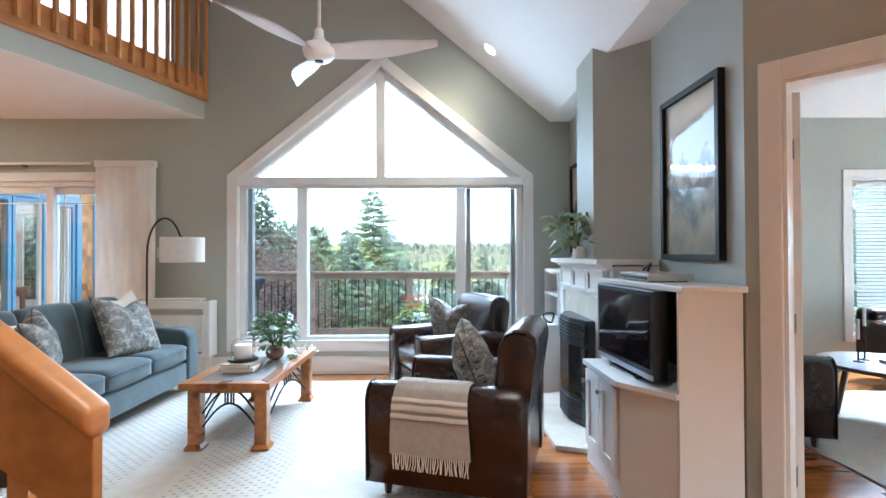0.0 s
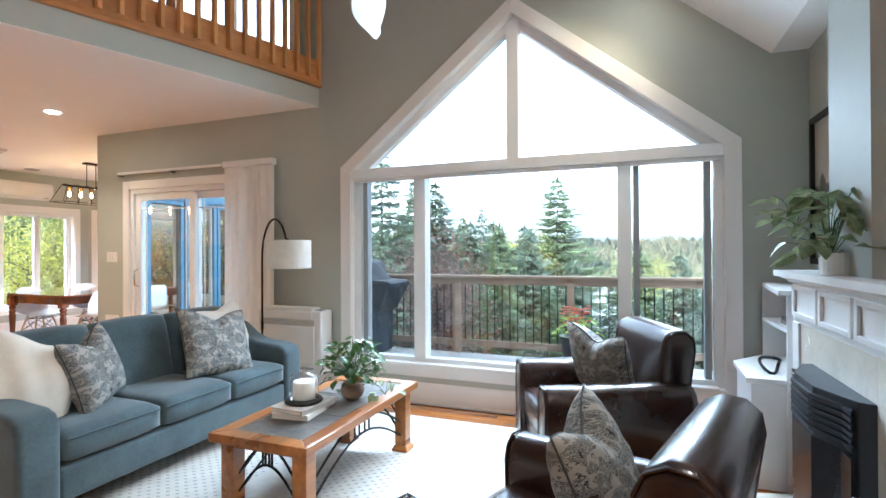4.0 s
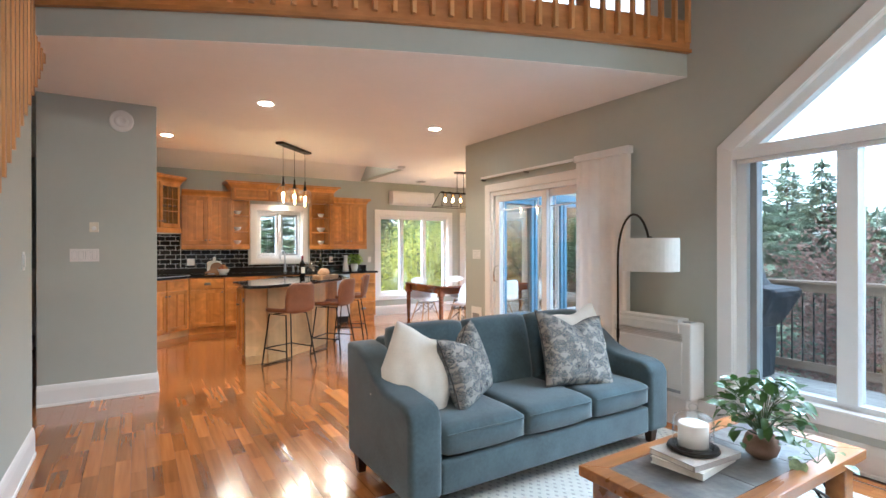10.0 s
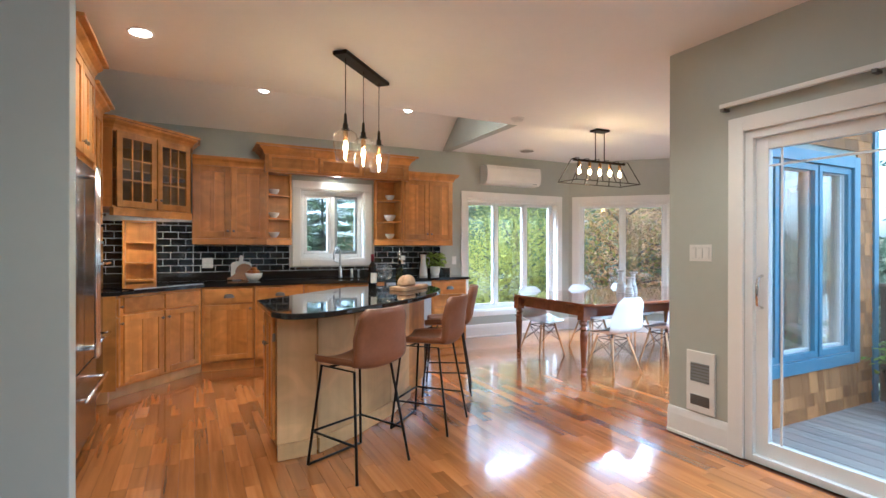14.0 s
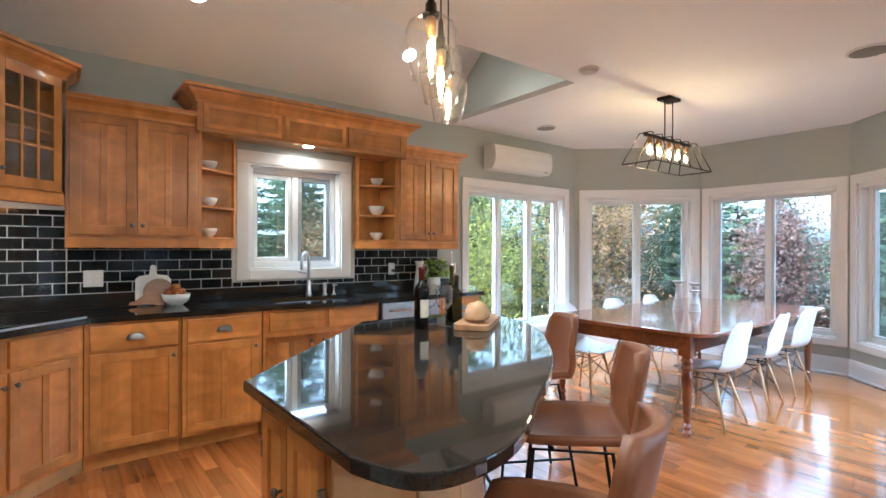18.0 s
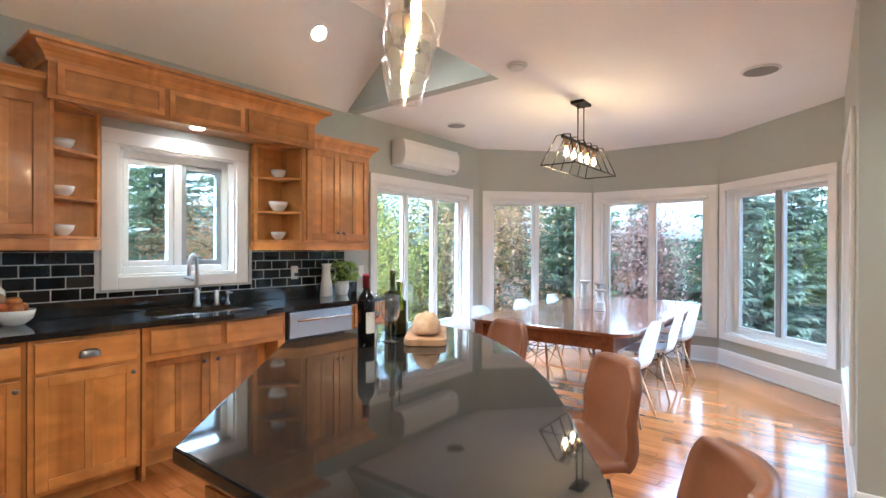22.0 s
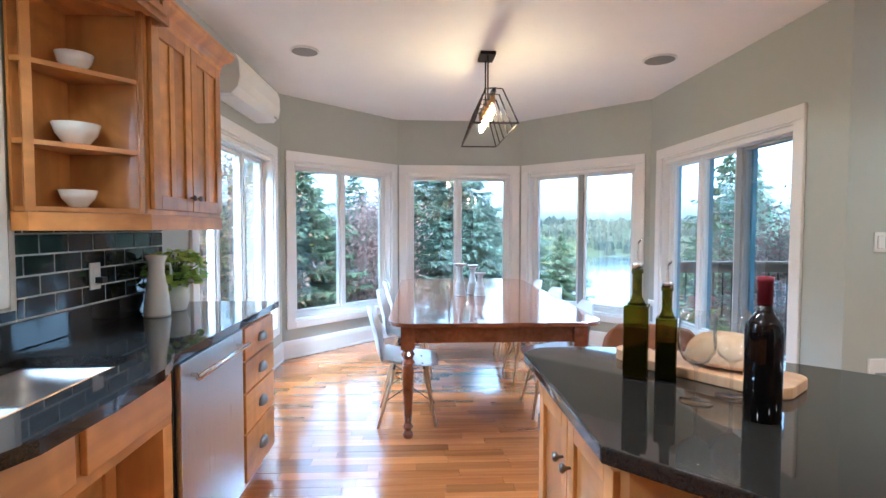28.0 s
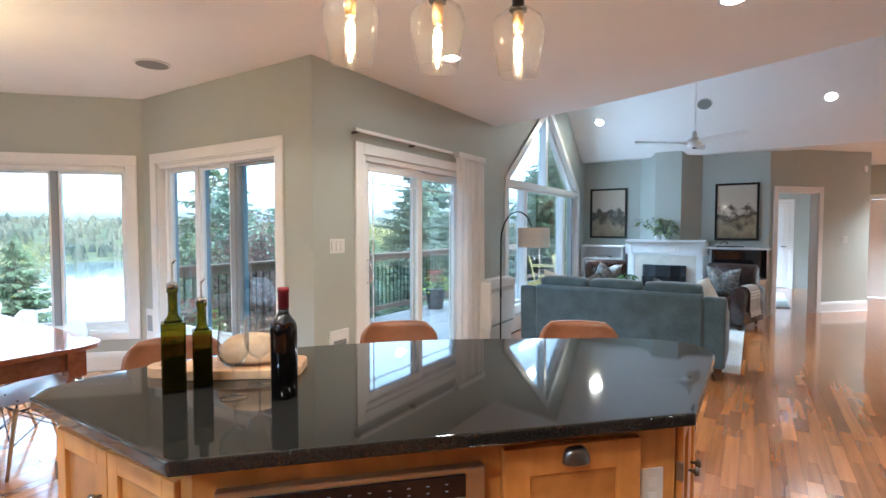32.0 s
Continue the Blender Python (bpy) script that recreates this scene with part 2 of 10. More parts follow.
def see_through(m, share=0.4, gain=1.0):
    """Lets part of the light pass through a thin leaf or cloth, in the material's own colour."""
    n, l = m.node_tree.nodes, m.node_tree.links
    p, out = n["Principled BSDF"], n["Material Output"]
    tr, mx = n.new("ShaderNodeBsdfTranslucent"), n.new("ShaderNodeMixShader")
    mx.inputs[0].default_value = share
    l.new(p.inputs["Base Color"].links[0].from_socket, tr.inputs["Color"])
    l.new(p.outputs[0], mx.inputs[1])
    l.new(tr.outputs[0], mx.inputs[2])
    l.new(mx.outputs[0], out.inputs["Surface"])
    return m


WALL = mat("sage_wall_paint", (0.43, 0.45, 0.405), 0.55, vary=0.03, scale=1.5, bump=0.04, bump_scale=180)
CEIL = mat("white_ceiling_paint", (0.87, 0.85, 0.82), 0.7, vary=0.02, scale=2, bump=0.05, bump_scale=150)
TRIM = mat("white_trim_paint", (0.80, 0.79, 0.77), 0.3, vary=0.02, scale=4)
VINYL = mat("white_vinyl", (0.82, 0.83, 0.83), 0.35, vary=0.02)
GREYVINYL = mat("grey_window_screen_frame", (0.30, 0.32, 0.33), 0.5, vary=0.05)
GLASS = window_glass("window_glass", 1.8, (0.92, 0.945, 0.94))
FLOORWOOD = wood("cherry_floorboards", (0.235, 0.070, 0.014), (0.465, 0.175, 0.041), 0.17, 0.75, "x", 0.25, 0.8)
FLOORWOOD2 = wood("cherry_floorboards_joined", (0.235, 0.070, 0.014), (0.465, 0.175, 0.041), 0.17, 0.75, "x", 0.25, 0.8, island=True)
for m_ in (FLOORWOOD, FLOORWOOD2):
    m_.node_tree.nodes["Principled BSDF"].inputs["Coat Roughness"].default_value = 0.09
UNDERFLOOR = mat("dark_floor_gap", (0.10, 0.035, 0.012), 0.5)
CAB = wood("honey_birch_cabinet", (0.44, 0.170, 0.029), (0.77, 0.368, 0.086), 0.3, 0.15, "z", 0.13, 0.5, 0.35, curl=0.22)
CABX = wood("honey_birch_cabinet_rail", (0.44, 0.170, 0.029), (0.77, 0.368, 0.086), 0.3, 0.15, "y", 0.13, 0.5, 0.35, curl=0.22)
PALE = wood("pale_maple_panel", (0.60, 0.36, 0.145), (0.80, 0.54, 0.25), 0.35, 0.1, "z", 0.06, 0.4, 0.3, curl=0.12)
RAILWOOD = wood("oak_railing", (0.46, 0.20, 0.06), (0.66, 0.34, 0.12), 0.35, 0.1, "z", 0.12, 0.6)
RAILBOARD = wood("oak_rail_board", (0.34, 0.130, 0.032), (0.56, 0.25, 0.072), 0.32, 0.1, "y", 0.10, 0.6)
GRANITE = mat("polished_black_granite", (0.012, 0.012, 0.012), 0.035, vary=0.3, scale=190, second=(0.027, 0.024, 0.0215), coat=0.2)
TILE = mat("glossy_black_tile", (0.010, 0.011, 0.012), 0.06, vary=0.3, scale=9, rand=0.4, bump=0.03, bump_scale=12)
GROUT = mat("pale_grout", (0.62, 0.60, 0.56), 0.8)
SINKSTEEL = mat("worn_sink_steel", (0.36, 0.355, 0.35), 0.38, 1.0, vary=0.12, scale=6)
FRIDGESTEEL = mat("dark_brushed_stainless", (0.34, 0.34, 0.345), 0.24, 1.0, vary=0.06, scale=3, stretch=(60, 60, 1))
STEEL = mat("brushed_stainless", (0.56, 0.58, 0.60), 0.28, 1.0, vary=0.06, scale=3, stretch=(60, 60, 1))
CHROME = mat("polished_chrome", (0.75, 0.75, 0.75), 0.08, 1.0, vary=0.02)
PEWTER = mat("aged_pewter_pull", (0.22, 0.21, 0.20), 0.35, 1.0, vary=0.2)
BLACK = mat("matt_black_metal", (0.018, 0.017, 0.016), 0.45, 0.6, vary=0.2)
BRONZE = mat("dark_bronze_metal", (0.03, 0.025, 0.02), 0.4, 0.8, vary=0.2)
PLASTICB = mat("black_plastic", (0.012, 0.012, 0.013), 0.3, vary=0.2)
SCREEN = mat("black_glass_screen", (0.006, 0.006, 0.008), 0.05, vary=0.1, coat=0.5)
PLASTICW = mat("white_plastic", (0.74, 0.73, 0.70), 0.4, vary=0.03)
SOFA = mat("teal_velour", (0.056, 0.082, 0.092), 0.85, vary=0.34, scale=6, bump=0.12, bump_scale=260, sheen=0.3)
SOFALEG = wood("dark_stained_leg", (0.03, 0.012, 0.006), (0.07, 0.03, 0.012), 0.35)
LEATHER = mat("dark_brown_leather", (0.022, 0.010, 0.007), 0.24, vary=0.2, scale=4, bump=0.10, bump_scale=220, second=(0.034, 0.015, 0.011), coat=0.25)
TAN = mat("tan_leather", (0.215, 0.082, 0.034), 0.38, vary=0.18, scale=5, bump=0.06, bump_scale=240)
THROW = mat("grey_beige_throw", (0.42, 0.38, 0.34), 0.95, vary=0.12, scale=30, bump=0.25, bump_scale=300)
CREAM = mat("cream_cloth", (0.74, 0.70, 0.63), 0.95, vary=0.07, scale=9, bump=0.2, bump_scale=220)
CURTAIN = see_through(mat("white_linen", (0.88, 0.87, 0.85), 0.95, vary=0.03, scale=12, bump=0.15, bump_scale=260), 0.2)
SHADE = see_through(mat("linen_lampshade", (0.80, 0.77, 0.71), 0.95, vary=0.05, scale=20, bump=0.2, bump_scale=400), 0.4)
SLATE = mat("grey_slate", (0.075, 0.075, 0.078), 0.38, vary=0.4, scale=5, bump=0.45, bump_scale=16, second=(0.17, 0.15, 0.13), rand=0.15)
TABLEWOOD = wood("oak_coffee_table", (0.15, 0.050, 0.012), (0.40, 0.165, 0.045), 0.28, 0.25, "y", 0.16, 0.7)
CHERRY = wood("dark_cherry_table", (0.10, 0.028, 0.012), (0.22, 0.07, 0.03), 0.12, 0.9, "y", 0.08, 0.7)
SHELLW = mat("white_moulded_shell", (0.80, 0.81, 0.82), 0.35, vary=0.02)
BEECH = wood("beech_dowel", (0.42, 0.25, 0.12), (0.60, 0.40, 0.22), 0.45)
WHITEC = mat("white_glazed_ceramic", (0.82, 0.81, 0.79), 0.18, vary=0.02)
LEAF = see_through(mat("green_leaf", (0.030, 0.075, 0.018), 0.32, vary=0.45, scale=14, second=(0.10, 0.19, 0.045)), 0.25)
LEAFV = see_through(mat("variegated_leaf", (0.10, 0.17, 0.06), 0.4, vary=0.3, scale=22, second=(0.42, 0.46, 0.26)), 0.35)
BRIGHTLEAF = see_through(mat("bright_green_leaf", (0.33, 0.52, 0.06), 0.4, vary=0.3, scale=25, second=(0.60, 0.76, 0.18)), 0.4, 1.2)
STEM = mat("green_stem", (0.06, 0.10, 0.03), 0.6)
CLAY = mat("brown_clay_pot", (0.27, 0.17, 0.12), 0.6, vary=0.2, scale=10)
WAX = mat("white_wax", (0.80, 0.78, 0.72), 0.5, vary=0.02)
CGLASS = window_glass("clear_thin_glass", 1.7, (0.985, 0.99, 0.99), 0.003)
AMBERGLASS = window_glass("clear_shade_glass", 1.0, (0.996, 0.99, 0.98), 0.003)
GREENGLASS = window_glass("olive_bottle_glass", 1.3, (0.30, 0.285, 0.03))
OLIVEOIL = mat("dark_olive_oil", (0.030, 0.028, 0.003), 0.15, vary=0.3, scale=8, second=(0.07, 0.062, 0.006))
WINEGLASS = mat("dark_wine_bottle", (0.004, 0.003, 0.003), 0.05, vary=0.2)
WINEFOIL = mat("red_foil", (0.22, 0.02, 0.03), 0.35, 0.3)
BREAD = mat("bread_crust", (0.55, 0.33, 0.17), 0.8, vary=0.15, scale=14, second=(0.72, 0.52, 0.34))
BOARDW = wood("light_cutting_board", (0.42, 0.23, 0.11), (0.60, 0.38, 0.20), 0.5)
REDFRUIT = mat("red_apple", (0.40, 0.05, 0.03), 0.3, vary=0.3, scale=12, second=(0.6, 0.28, 0.06))
BEIGETILE = mat("cream_marble", (0.66, 0.61, 0.52), 0.25, vary=0.12, scale=5)
SHINGLE = wood("cedar_shingle", (0.36, 0.15, 0.05), (0.62, 0.30, 0.11), 0.75, 0.0, "z", 0.25, 0.6)
BLUEPAINT = mat("blue_window_paint", (0.16, 0.31, 0.44), 0.4, vary=0.06)
DECKWOOD = wood("weathered_deck_board", (0.34, 0.32, 0.30), (0.50, 0.475, 0.445), 0.7, 0.0, "x", 0.12, 0.7)
DECKRAIL = wood("weathered_deck_rail", (0.19, 0.125, 0.085), (0.34, 0.24, 0.17), 0.75, 0.0, "x", 0.12, 0.7)
ORANGEGLOW = glow("warm_filament", (1.0, 0.60, 0.24), 20.0)
BULBGLASS = window_glass("bulb_glass", 0.4, (1.0, 0.98, 0.94), 0.03)
SPOTGLOW = glow("recessed_spot_lens", (1.0, 0.82, 0.60), 10.0)
BRASS = mat("antique_brass", (0.45, 0.26, 0.10), 0.3, 1.0)
CARPET = mat("cream_wool_rug", (0.56, 0.53, 0.475), 1.0, vary=0.08, scale=14, bump=0.5, bump_scale=160)

# ---- building blocks ----
class Mesh:
    """Collects faces; ob() turns them into one mesh object."""

    def __init__(self):
        self.v, self.f, self.mi = [], [], []

    def add(self, verts, faces, m=0):
        k = len(self.v)
        self.v += [tuple(p) for p in verts]
        self.f += [tuple(i + k for i in f) for f in faces]
        self.mi += [m] * len(faces)
        return self

    def box(self, x0, y0, z0, x1, y1, z1, m=0):
        x0, x1 = min(x0, x1), max(x0, x1)
        y0, y1 = min(y0, y1), max(y0, y1)
        z0, z1 = min(z0, z1), max(z0, z1)
        v = [(x0, y0, z0), (x1, y0, z0), (x1, y1, z0), (x0, y1, z0), (x0, y0, z1), (x1, y0, z1), (x1, y1, z1), (x0, y1, z1)]
        return self.add(v, [(0, 3, 2, 1), (4, 5, 6, 7), (0, 1, 5, 4), (1, 2, 6, 5), (2, 3, 7, 6), (3, 0, 4, 7)], m)

    def prism(self, poly, z0, z1, m=0):
        """A flat outline in x and y, counter-clockwise, raised from z0 to z1."""
        n = len(poly)
        v = [(x, y, z0) for x, y in poly] + [(x, y, z1) for x, y in poly]
        return self.add(v, [tuple(range(n - 1, -1, -1)), tuple(range(n, 2 * n))] + [(i, (i + 1) % n, n + (i + 1) % n, n + i) for i in range(n)], m)

    def slab(self, poly, a, b, axis="y", m=0):
        """An outline in two axes pushed along the third from a to b. axis y: points are (x, z); axis x: points are (y, z)."""
        n = len(poly)
        put = (lambda p, t: (p[0], t, p[1])) if axis == "y" else (lambda p, t: (t, p[0], p[1]))
        v = [put(p, a) for p in poly] + [put(p, b) for p in poly]
        return self.add(v, [tuple(range(n - 1, -1, -1)), tuple(range(n, 2 * n))] + [(i, (i + 1) % n, n + (i + 1) % n, n + i) for i in range(n)], m)

    def tube(self, path, r, n=8, m=0, closed=False, r1=None):
        pts = [Vector(p) for p in path]
        rings = []
        last = None
        for i, p in enumerate(pts):
            if closed:
                d = pts[(i + 1) % len(pts)] - pts[i - 1]
            else:
                d = pts[min(i + 1, len(pts) - 1)] - pts[max(i - 1, 0)]
            d.normalize()
            if last is None:
                u = d.orthogonal().normalized()
            else:
                u = (last - d * last.dot(d)).normalized()
            last = u
            w = d.cross(u)
            rad = r if r1 is None else r + (r1 - r) * i / (len(pts) - 1)
            rings.append([p + (u * math.cos(2 * math.pi * k / n) + w * math.sin(2 * math.pi * k / n)) * rad for k in range(n)])
        v = [q for ring in rings for q in ring]
        f = []
        for i in range(len(rings) - (0 if closed else 1)):
            j = (i + 1) % len(rings)
            f += [(i * n + k, i * n + (k + 1) % n, j * n + (k + 1) % n, j * n + k) for k in range(n)]
        if not closed:
            f += [tuple(range(n - 1, -1, -1)), tuple((len(rings) - 1) * n + k for k in range(n))]
        return self.add(v, f, m)

    def lathe(self, profile, cx=0.0, cy=0.0, n=24, m=0):
        """Turns (radius, z) points round a vertical axis."""
        v, f = [], []
        for r, z in profile:
            v += [(cx + max(r, 1e-4) * math.cos(2 * math.pi * k / n), cy + max(r, 1e-4) * math.sin(2 * math.pi * k / n), z) for k in range(n)]
        for i in range(len(profile) - 1):
            f += [(i * n + k, i * n + (k + 1) % n, (i + 1) * n + (k + 1) % n, (i + 1) * n + k) for k in range(n)]
        f += [tuple(range(n - 1, -1, -1)), tuple((len(profile) - 1) * n + k for k in range(n))]
        return self.add(v, f, m)

    def grid(self, fn, nu, nv, m=0, wrap=False):
        """A surface fn(u, v), u and v from 0 to 1."""
        v = [fn(i / nu, j / nv) for j in range(nv + 1) for i in range(nu + 1)]
        f = [(j * (nu + 1) + i, j * (nu + 1) + i + 1, (j + 1) * (nu + 1) + i + 1, (j + 1) * (nu + 1) + i) for j in range(nv) for i in range(nu)]
        return self.add(v, f, m)

    def moved(self, m):
        self.v = [tuple(m @ Vector(p)) for p in self.v]
        return self

    def data(self, name, mats, bevel=0.0, smooth=False, segments=2, weld=False, sub=0):
        me = bpy.data.meshes.new(name)
        me.from_pydata(self.v, [], self.f)
        for k in mats if isinstance(mats, (list, tuple)) else [mats]:
            me.materials.append(k)
        for poly, mi in zip(me.polygons, self.mi):
            poly.material_index = mi
        bm = bmesh.new()
        bm.from_mesh(me)
        if weld:
            bmesh.ops.remove_doubles(bm, verts=bm.verts, dist=1e-5)
        bmesh.ops.recalc_face_normals(bm, faces=bm.faces)
        if bevel:
            sharp = [e for e in bm.edges if len(e.link_faces) == 2 and e.calc_face_angle(0) > 0.6]
            bmesh.ops.bevel(bm, geom=sharp, offset=bevel, segments=segments, profile=0.6, affect="EDGES", clamp_overlap=True)
        for f in bm.faces:
            f.smooth = smooth
        bm.to_mesh(me)
        bm.free()
        return me


def part(name, mesh, material, parent=None, label="", bevel=0.0, smooth=False, segments=2, weld=False):
    """Links a Mesh, or ready mesh data, as one object under a thing or a part."""
    me = mesh.data(name, material, bevel, smooth, segments, weld) if isinstance(mesh, Mesh) else mesh
    ob = new(name, me)
    if parent is not None:
        ob.parent = parent
        ob.matrix_parent_inverse = Matrix.Translation(parent.location).inverted() if parent.parent is None and parent.type == "EMPTY" else Matrix.Identity(4)
    if label:
        tagged(ob, label)
    return ob


def thing(name, label, category, at=(0, 0, 0), group="", kind=""):
    ob = new(name)
    ob.location = at
    ob.empty_display_size = 0.1
    return tagged(ob, label, category, group, kind)


def solo(name, mesh, material, label, category, bevel=0.0, smooth=False, group="", kind="", segments=2):
    """A thing that is one mesh."""
    return tagged(part(name, mesh, material, None, "", bevel, smooth, segments), label, category, group, kind)


def box(x0, y0, z0, x1, y1, z1):
    return Mesh().box(x0, y0, z0, x1, y1, z1)


def arc(cx, cy, r, a0, a1, n):
    return [(cx + r * math.cos(radians(a0 + (a1 - a0) * i / n)), cy + r * math.sin(radians(a0 + (a1 - a0) * i / n))) for i in range(n + 1)]


def cushion_mesh(w, d, h, n=10, puff=0.5, corner=0.12):
    """A soft box, w by d by h, its middle at the origin in x and y and its base at z 0: full in the middle, thin at the seams."""
    m = Mesh()

    def top(u, v, side):
        x, y = 2 * u - 1, 2 * v - 1
        r = max(0.0, (1 - abs(x) ** 6) * (1 - abs(y) ** 6))
        e = 1 - corner * (abs(x) * abs(y)) ** 3
        hh = h / 2 * (1 - puff + puff * r ** 0.45)
        return (x * w / 2 * e, y * d / 2 * e, h / 2 + side * hh)

    m.grid(lambda u, v: top(u, v, 1), n, n)
    m.grid(lambda u, v: top(1 - u, v, -1), n, n)
    k = n + 1
    edge = [i for i in range(k)] + [j * k + n for j in range(1, k)] + [n * k + i for i in range(n - 1, -1, -1)] + [j * k for j in range(n - 1, 0, -1)]

    def other(i):
        j, a = divmod(i, k)
        return k * k + j * k + (n - a)

    m.f += [(edge[a], other(edge[a]), other(edge[(a + 1) % len(edge)]), edge[(a + 1) % len(edge)]) for a in range(len(edge))]
    m.mi += [0] * len(edge)
    return m

# ---- the shell ----
ZC = 2.735
NORTH, WEST, EAST, BAY = 5.40, -9.01, 1.91, 9.00
BAY_A, BAY_B, BAY_C, BAY_D = (-5.14, 7.83), (-6.29, 9.00), (-7.86, 9.00), (-9.01, 7.83)


def roof_z(x):
    if x > 1.69:
        return 2.70
    return 2.70 + 0.833 * (1.69 - x) if x > -3.67 else 2.70 + 0.833 * (x + 9.03)


def balcony_x(y):
    d = 5.4 - y
    return -2.02 - 0.2652 * d - 0.0318 * d * d


def wall_run(name, p, q, z0, z1, thick, gaps=(), material=WALL):
    """A wall from p to q, its inner face on that line and its body to the right of the way, with openings (from, to, bottom, top)."""
    (x0, y0), (x1, y1) = p, q
    length = math.hypot(x1 - x0, y1 - y0)
    ux, uy = (x1 - x0) / length, (y1 - y0) / length
    m = Mesh()

    def piece(a, b, lo, hi):
        if b - a < 1e-4 or hi - lo < 1e-4:
            return
        base = [(x0 + ux * a, y0 + uy * a), (x0 + ux * b, y0 + uy * b)]
        base += [(base[1][0] + uy * thick, base[1][1] - ux * thick), (base[0][0] + uy * thick, base[0][1] - ux * thick)]
        m.prism(base[::-1], lo, hi)

    at = 0.0
    for a, b, lo, hi in sorted(gaps):
        piece(at, a, z0, z1)
        piece(a, b, z0, lo)
        piece(a, b, hi, z1)
        at = b
    piece(at, length, z0, z1)
    ob = tagged(part(name, m, material), "sage green painted plaster wall", "wall", kind="structure")
    return ob


# floor slab under the boards
fl = Mesh()
fl.box(-9.2, -3.2, -0.30, 8.0, 5.55, -0.012)
fl.prism([(-9.2, 5.55), (-5.0, 5.55), (-5.0, 7.9), (-6.25, 9.15), (-7.9, 9.15), (-9.2, 7.9)], -0.30, -0.012)
floor = tagged(part("floor", fl, UNDERFLOOR), "glossy reddish cherry strip floor", "floor", kind="structure")

# north gable wall: strips between x0 and x1 with sloping tops and bottoms
GX0, GX1, GAPEX, GSHO, GBOT, GTOP = -1.66, 1.40, -0.13, 2.08, 0.345, 3.30
SLX0, SLX1, SLTOP = -4.585, -2.80, 2.065
LWX0, LWX1, LWZ0, LWZ1 = -4.95, -2.33, 3.30, 4.70
gw = Mesh()


def strip(x0, x1, lo0, lo1, hi0=None, hi1=None):
    hi0 = roof_z(x0) + 0.12 if hi0 is None else hi0
    hi1 = roof_z(x1 - 1e-6) + 0.12 if hi1 is None else hi1
    gw.slab([(x0, lo0), (x1, lo1), (x1, hi1), (x0, hi0)], NORTH, NORTH + 0.16)


strip(-7.23, -5.14, ZC + 0.21, ZC + 0.21)
strip(-5.14, LWX0, 0, 0)
for a, b in ((LWX0, SLX0), (SLX0, -3.67), (-3.67, SLX1), (SLX1, LWX1)):
    strip(a, b, LWZ1, LWZ1)
    strip(a, b, SLTOP if a >= SLX0 and b <= SLX1 else 0, SLTOP if a >= SLX0 and b <= SLX1 else 0, LWZ0, LWZ0)
strip(LWX1, GX0, 0, 0)
strip(GX0, GAPEX, GSHO, GTOP)
strip(GAPEX, GX1, GTOP, GSHO)
strip(GX0, GX1, 0, 0, GBOT, GBOT)
strip(GX1, 1.69, 0, 0)
strip(1.69, 2.07, 0, 0)
strip(2.07, 4.95, 0, 0, 2.9, 2.9)
strip(4.95, 6.6, 2.08, 2.08, 2.9, 2.9)
strip(4.95, 6.6, 0, 0, 0.4, 0.4)
strip(6.6, 8.0, 0, 0, 2.9, 2.9)
tagged(part("wall_north", gw, WALL), "sage green plaster gable wall with a peaked window", "wall", kind="structure")

# dining bay and kitchen walls (body outside)
KW = (3.49, 4.325, 1.185, 2.073)
D1, D5 = (5.89, 7.58), (5.81, 7.575)
WZ0, WZ1 = 0.39, 2.075
# the first opening is an unseen one, added to let daylight into the bedroom
wall_run("wall_west", (WEST, -3.2), (WEST, 7.83), 0, 2.80, -0.18, [(0.9, 2.0, 0.8, 2.05), (KW[0] + 3.2, KW[1] + 3.2, KW[2], KW[3]), (D1[0] + 3.2, D1[1] + 3.2, WZ0, WZ1)])
DIAG = math.hypot(BAY_C[0] - BAY_D[0], BAY_C[1] - BAY_D[1])
wall_run("wall_bay_west", BAY_D, BAY_C, 0, 2.80, -0.18, [(0.15, DIAG - 0.12, WZ0, WZ1)])
wall_run("wall_bay_north", BAY_C, BAY_B, 0, 2.80, -0.18, [(0.11, 1.46, WZ0, WZ1)])
wall_run("wall_bay_east", BAY_B, BAY_A, 0, 2.80, -0.18, [(0.12, DIAG - 0.15, WZ0, WZ1)])
wall_run("wall_dining_east", BAY_A, (-5.14, 5.56), 0, 2.80, -0.16, [(7.83 - D5[1], 7.83 - D5[0], WZ0, WZ1)])
wall_run("wall_kitchen_south", (-9.01, 0.98), (-6.05, 0.98), 0, 2.80, 0.12)
pier = Mesh().prism([(-5.165, 0.93), (-5.165, 1.832), (-5.29, 1.832), (-5.29, 1.60), (-6.05, 1.60), (-6.05, 0.93)], 0, ZC + 0.02)
tagged(part("wall_pier", pier, WALL, bevel=0.006), "sage green plaster wall end beside the kitchen", "wall", kind="structure")

# east side: the fireplace wall, the slanted wall with a doorway, closing walls
DG = math.sqrt(0.5)
SLANT = lambda s, off=0.0: (1.91 + DG * s + DG * off, 2.37 - DG * s + DG * off)
wall_run("wall_east", (EAST, 5.40), (EAST, 2.37), 0, 2.75, -0.15)
wall_run("wall_slant", SLANT(0), SLANT(2.08), 0, 2.86, -0.13, [(0.15, 0.98, 0, 2.04)])
wall_run("wall_hall_north", (3.38, 0.90), (5.6, 0.90), 0, 2.86, -0.12)
wall_run("wall_hall_east", (5.6, 0.90), (5.6, -3.2), 0, 2.86, -0.12, [(0.35, 1.2, 0, 2.04)])
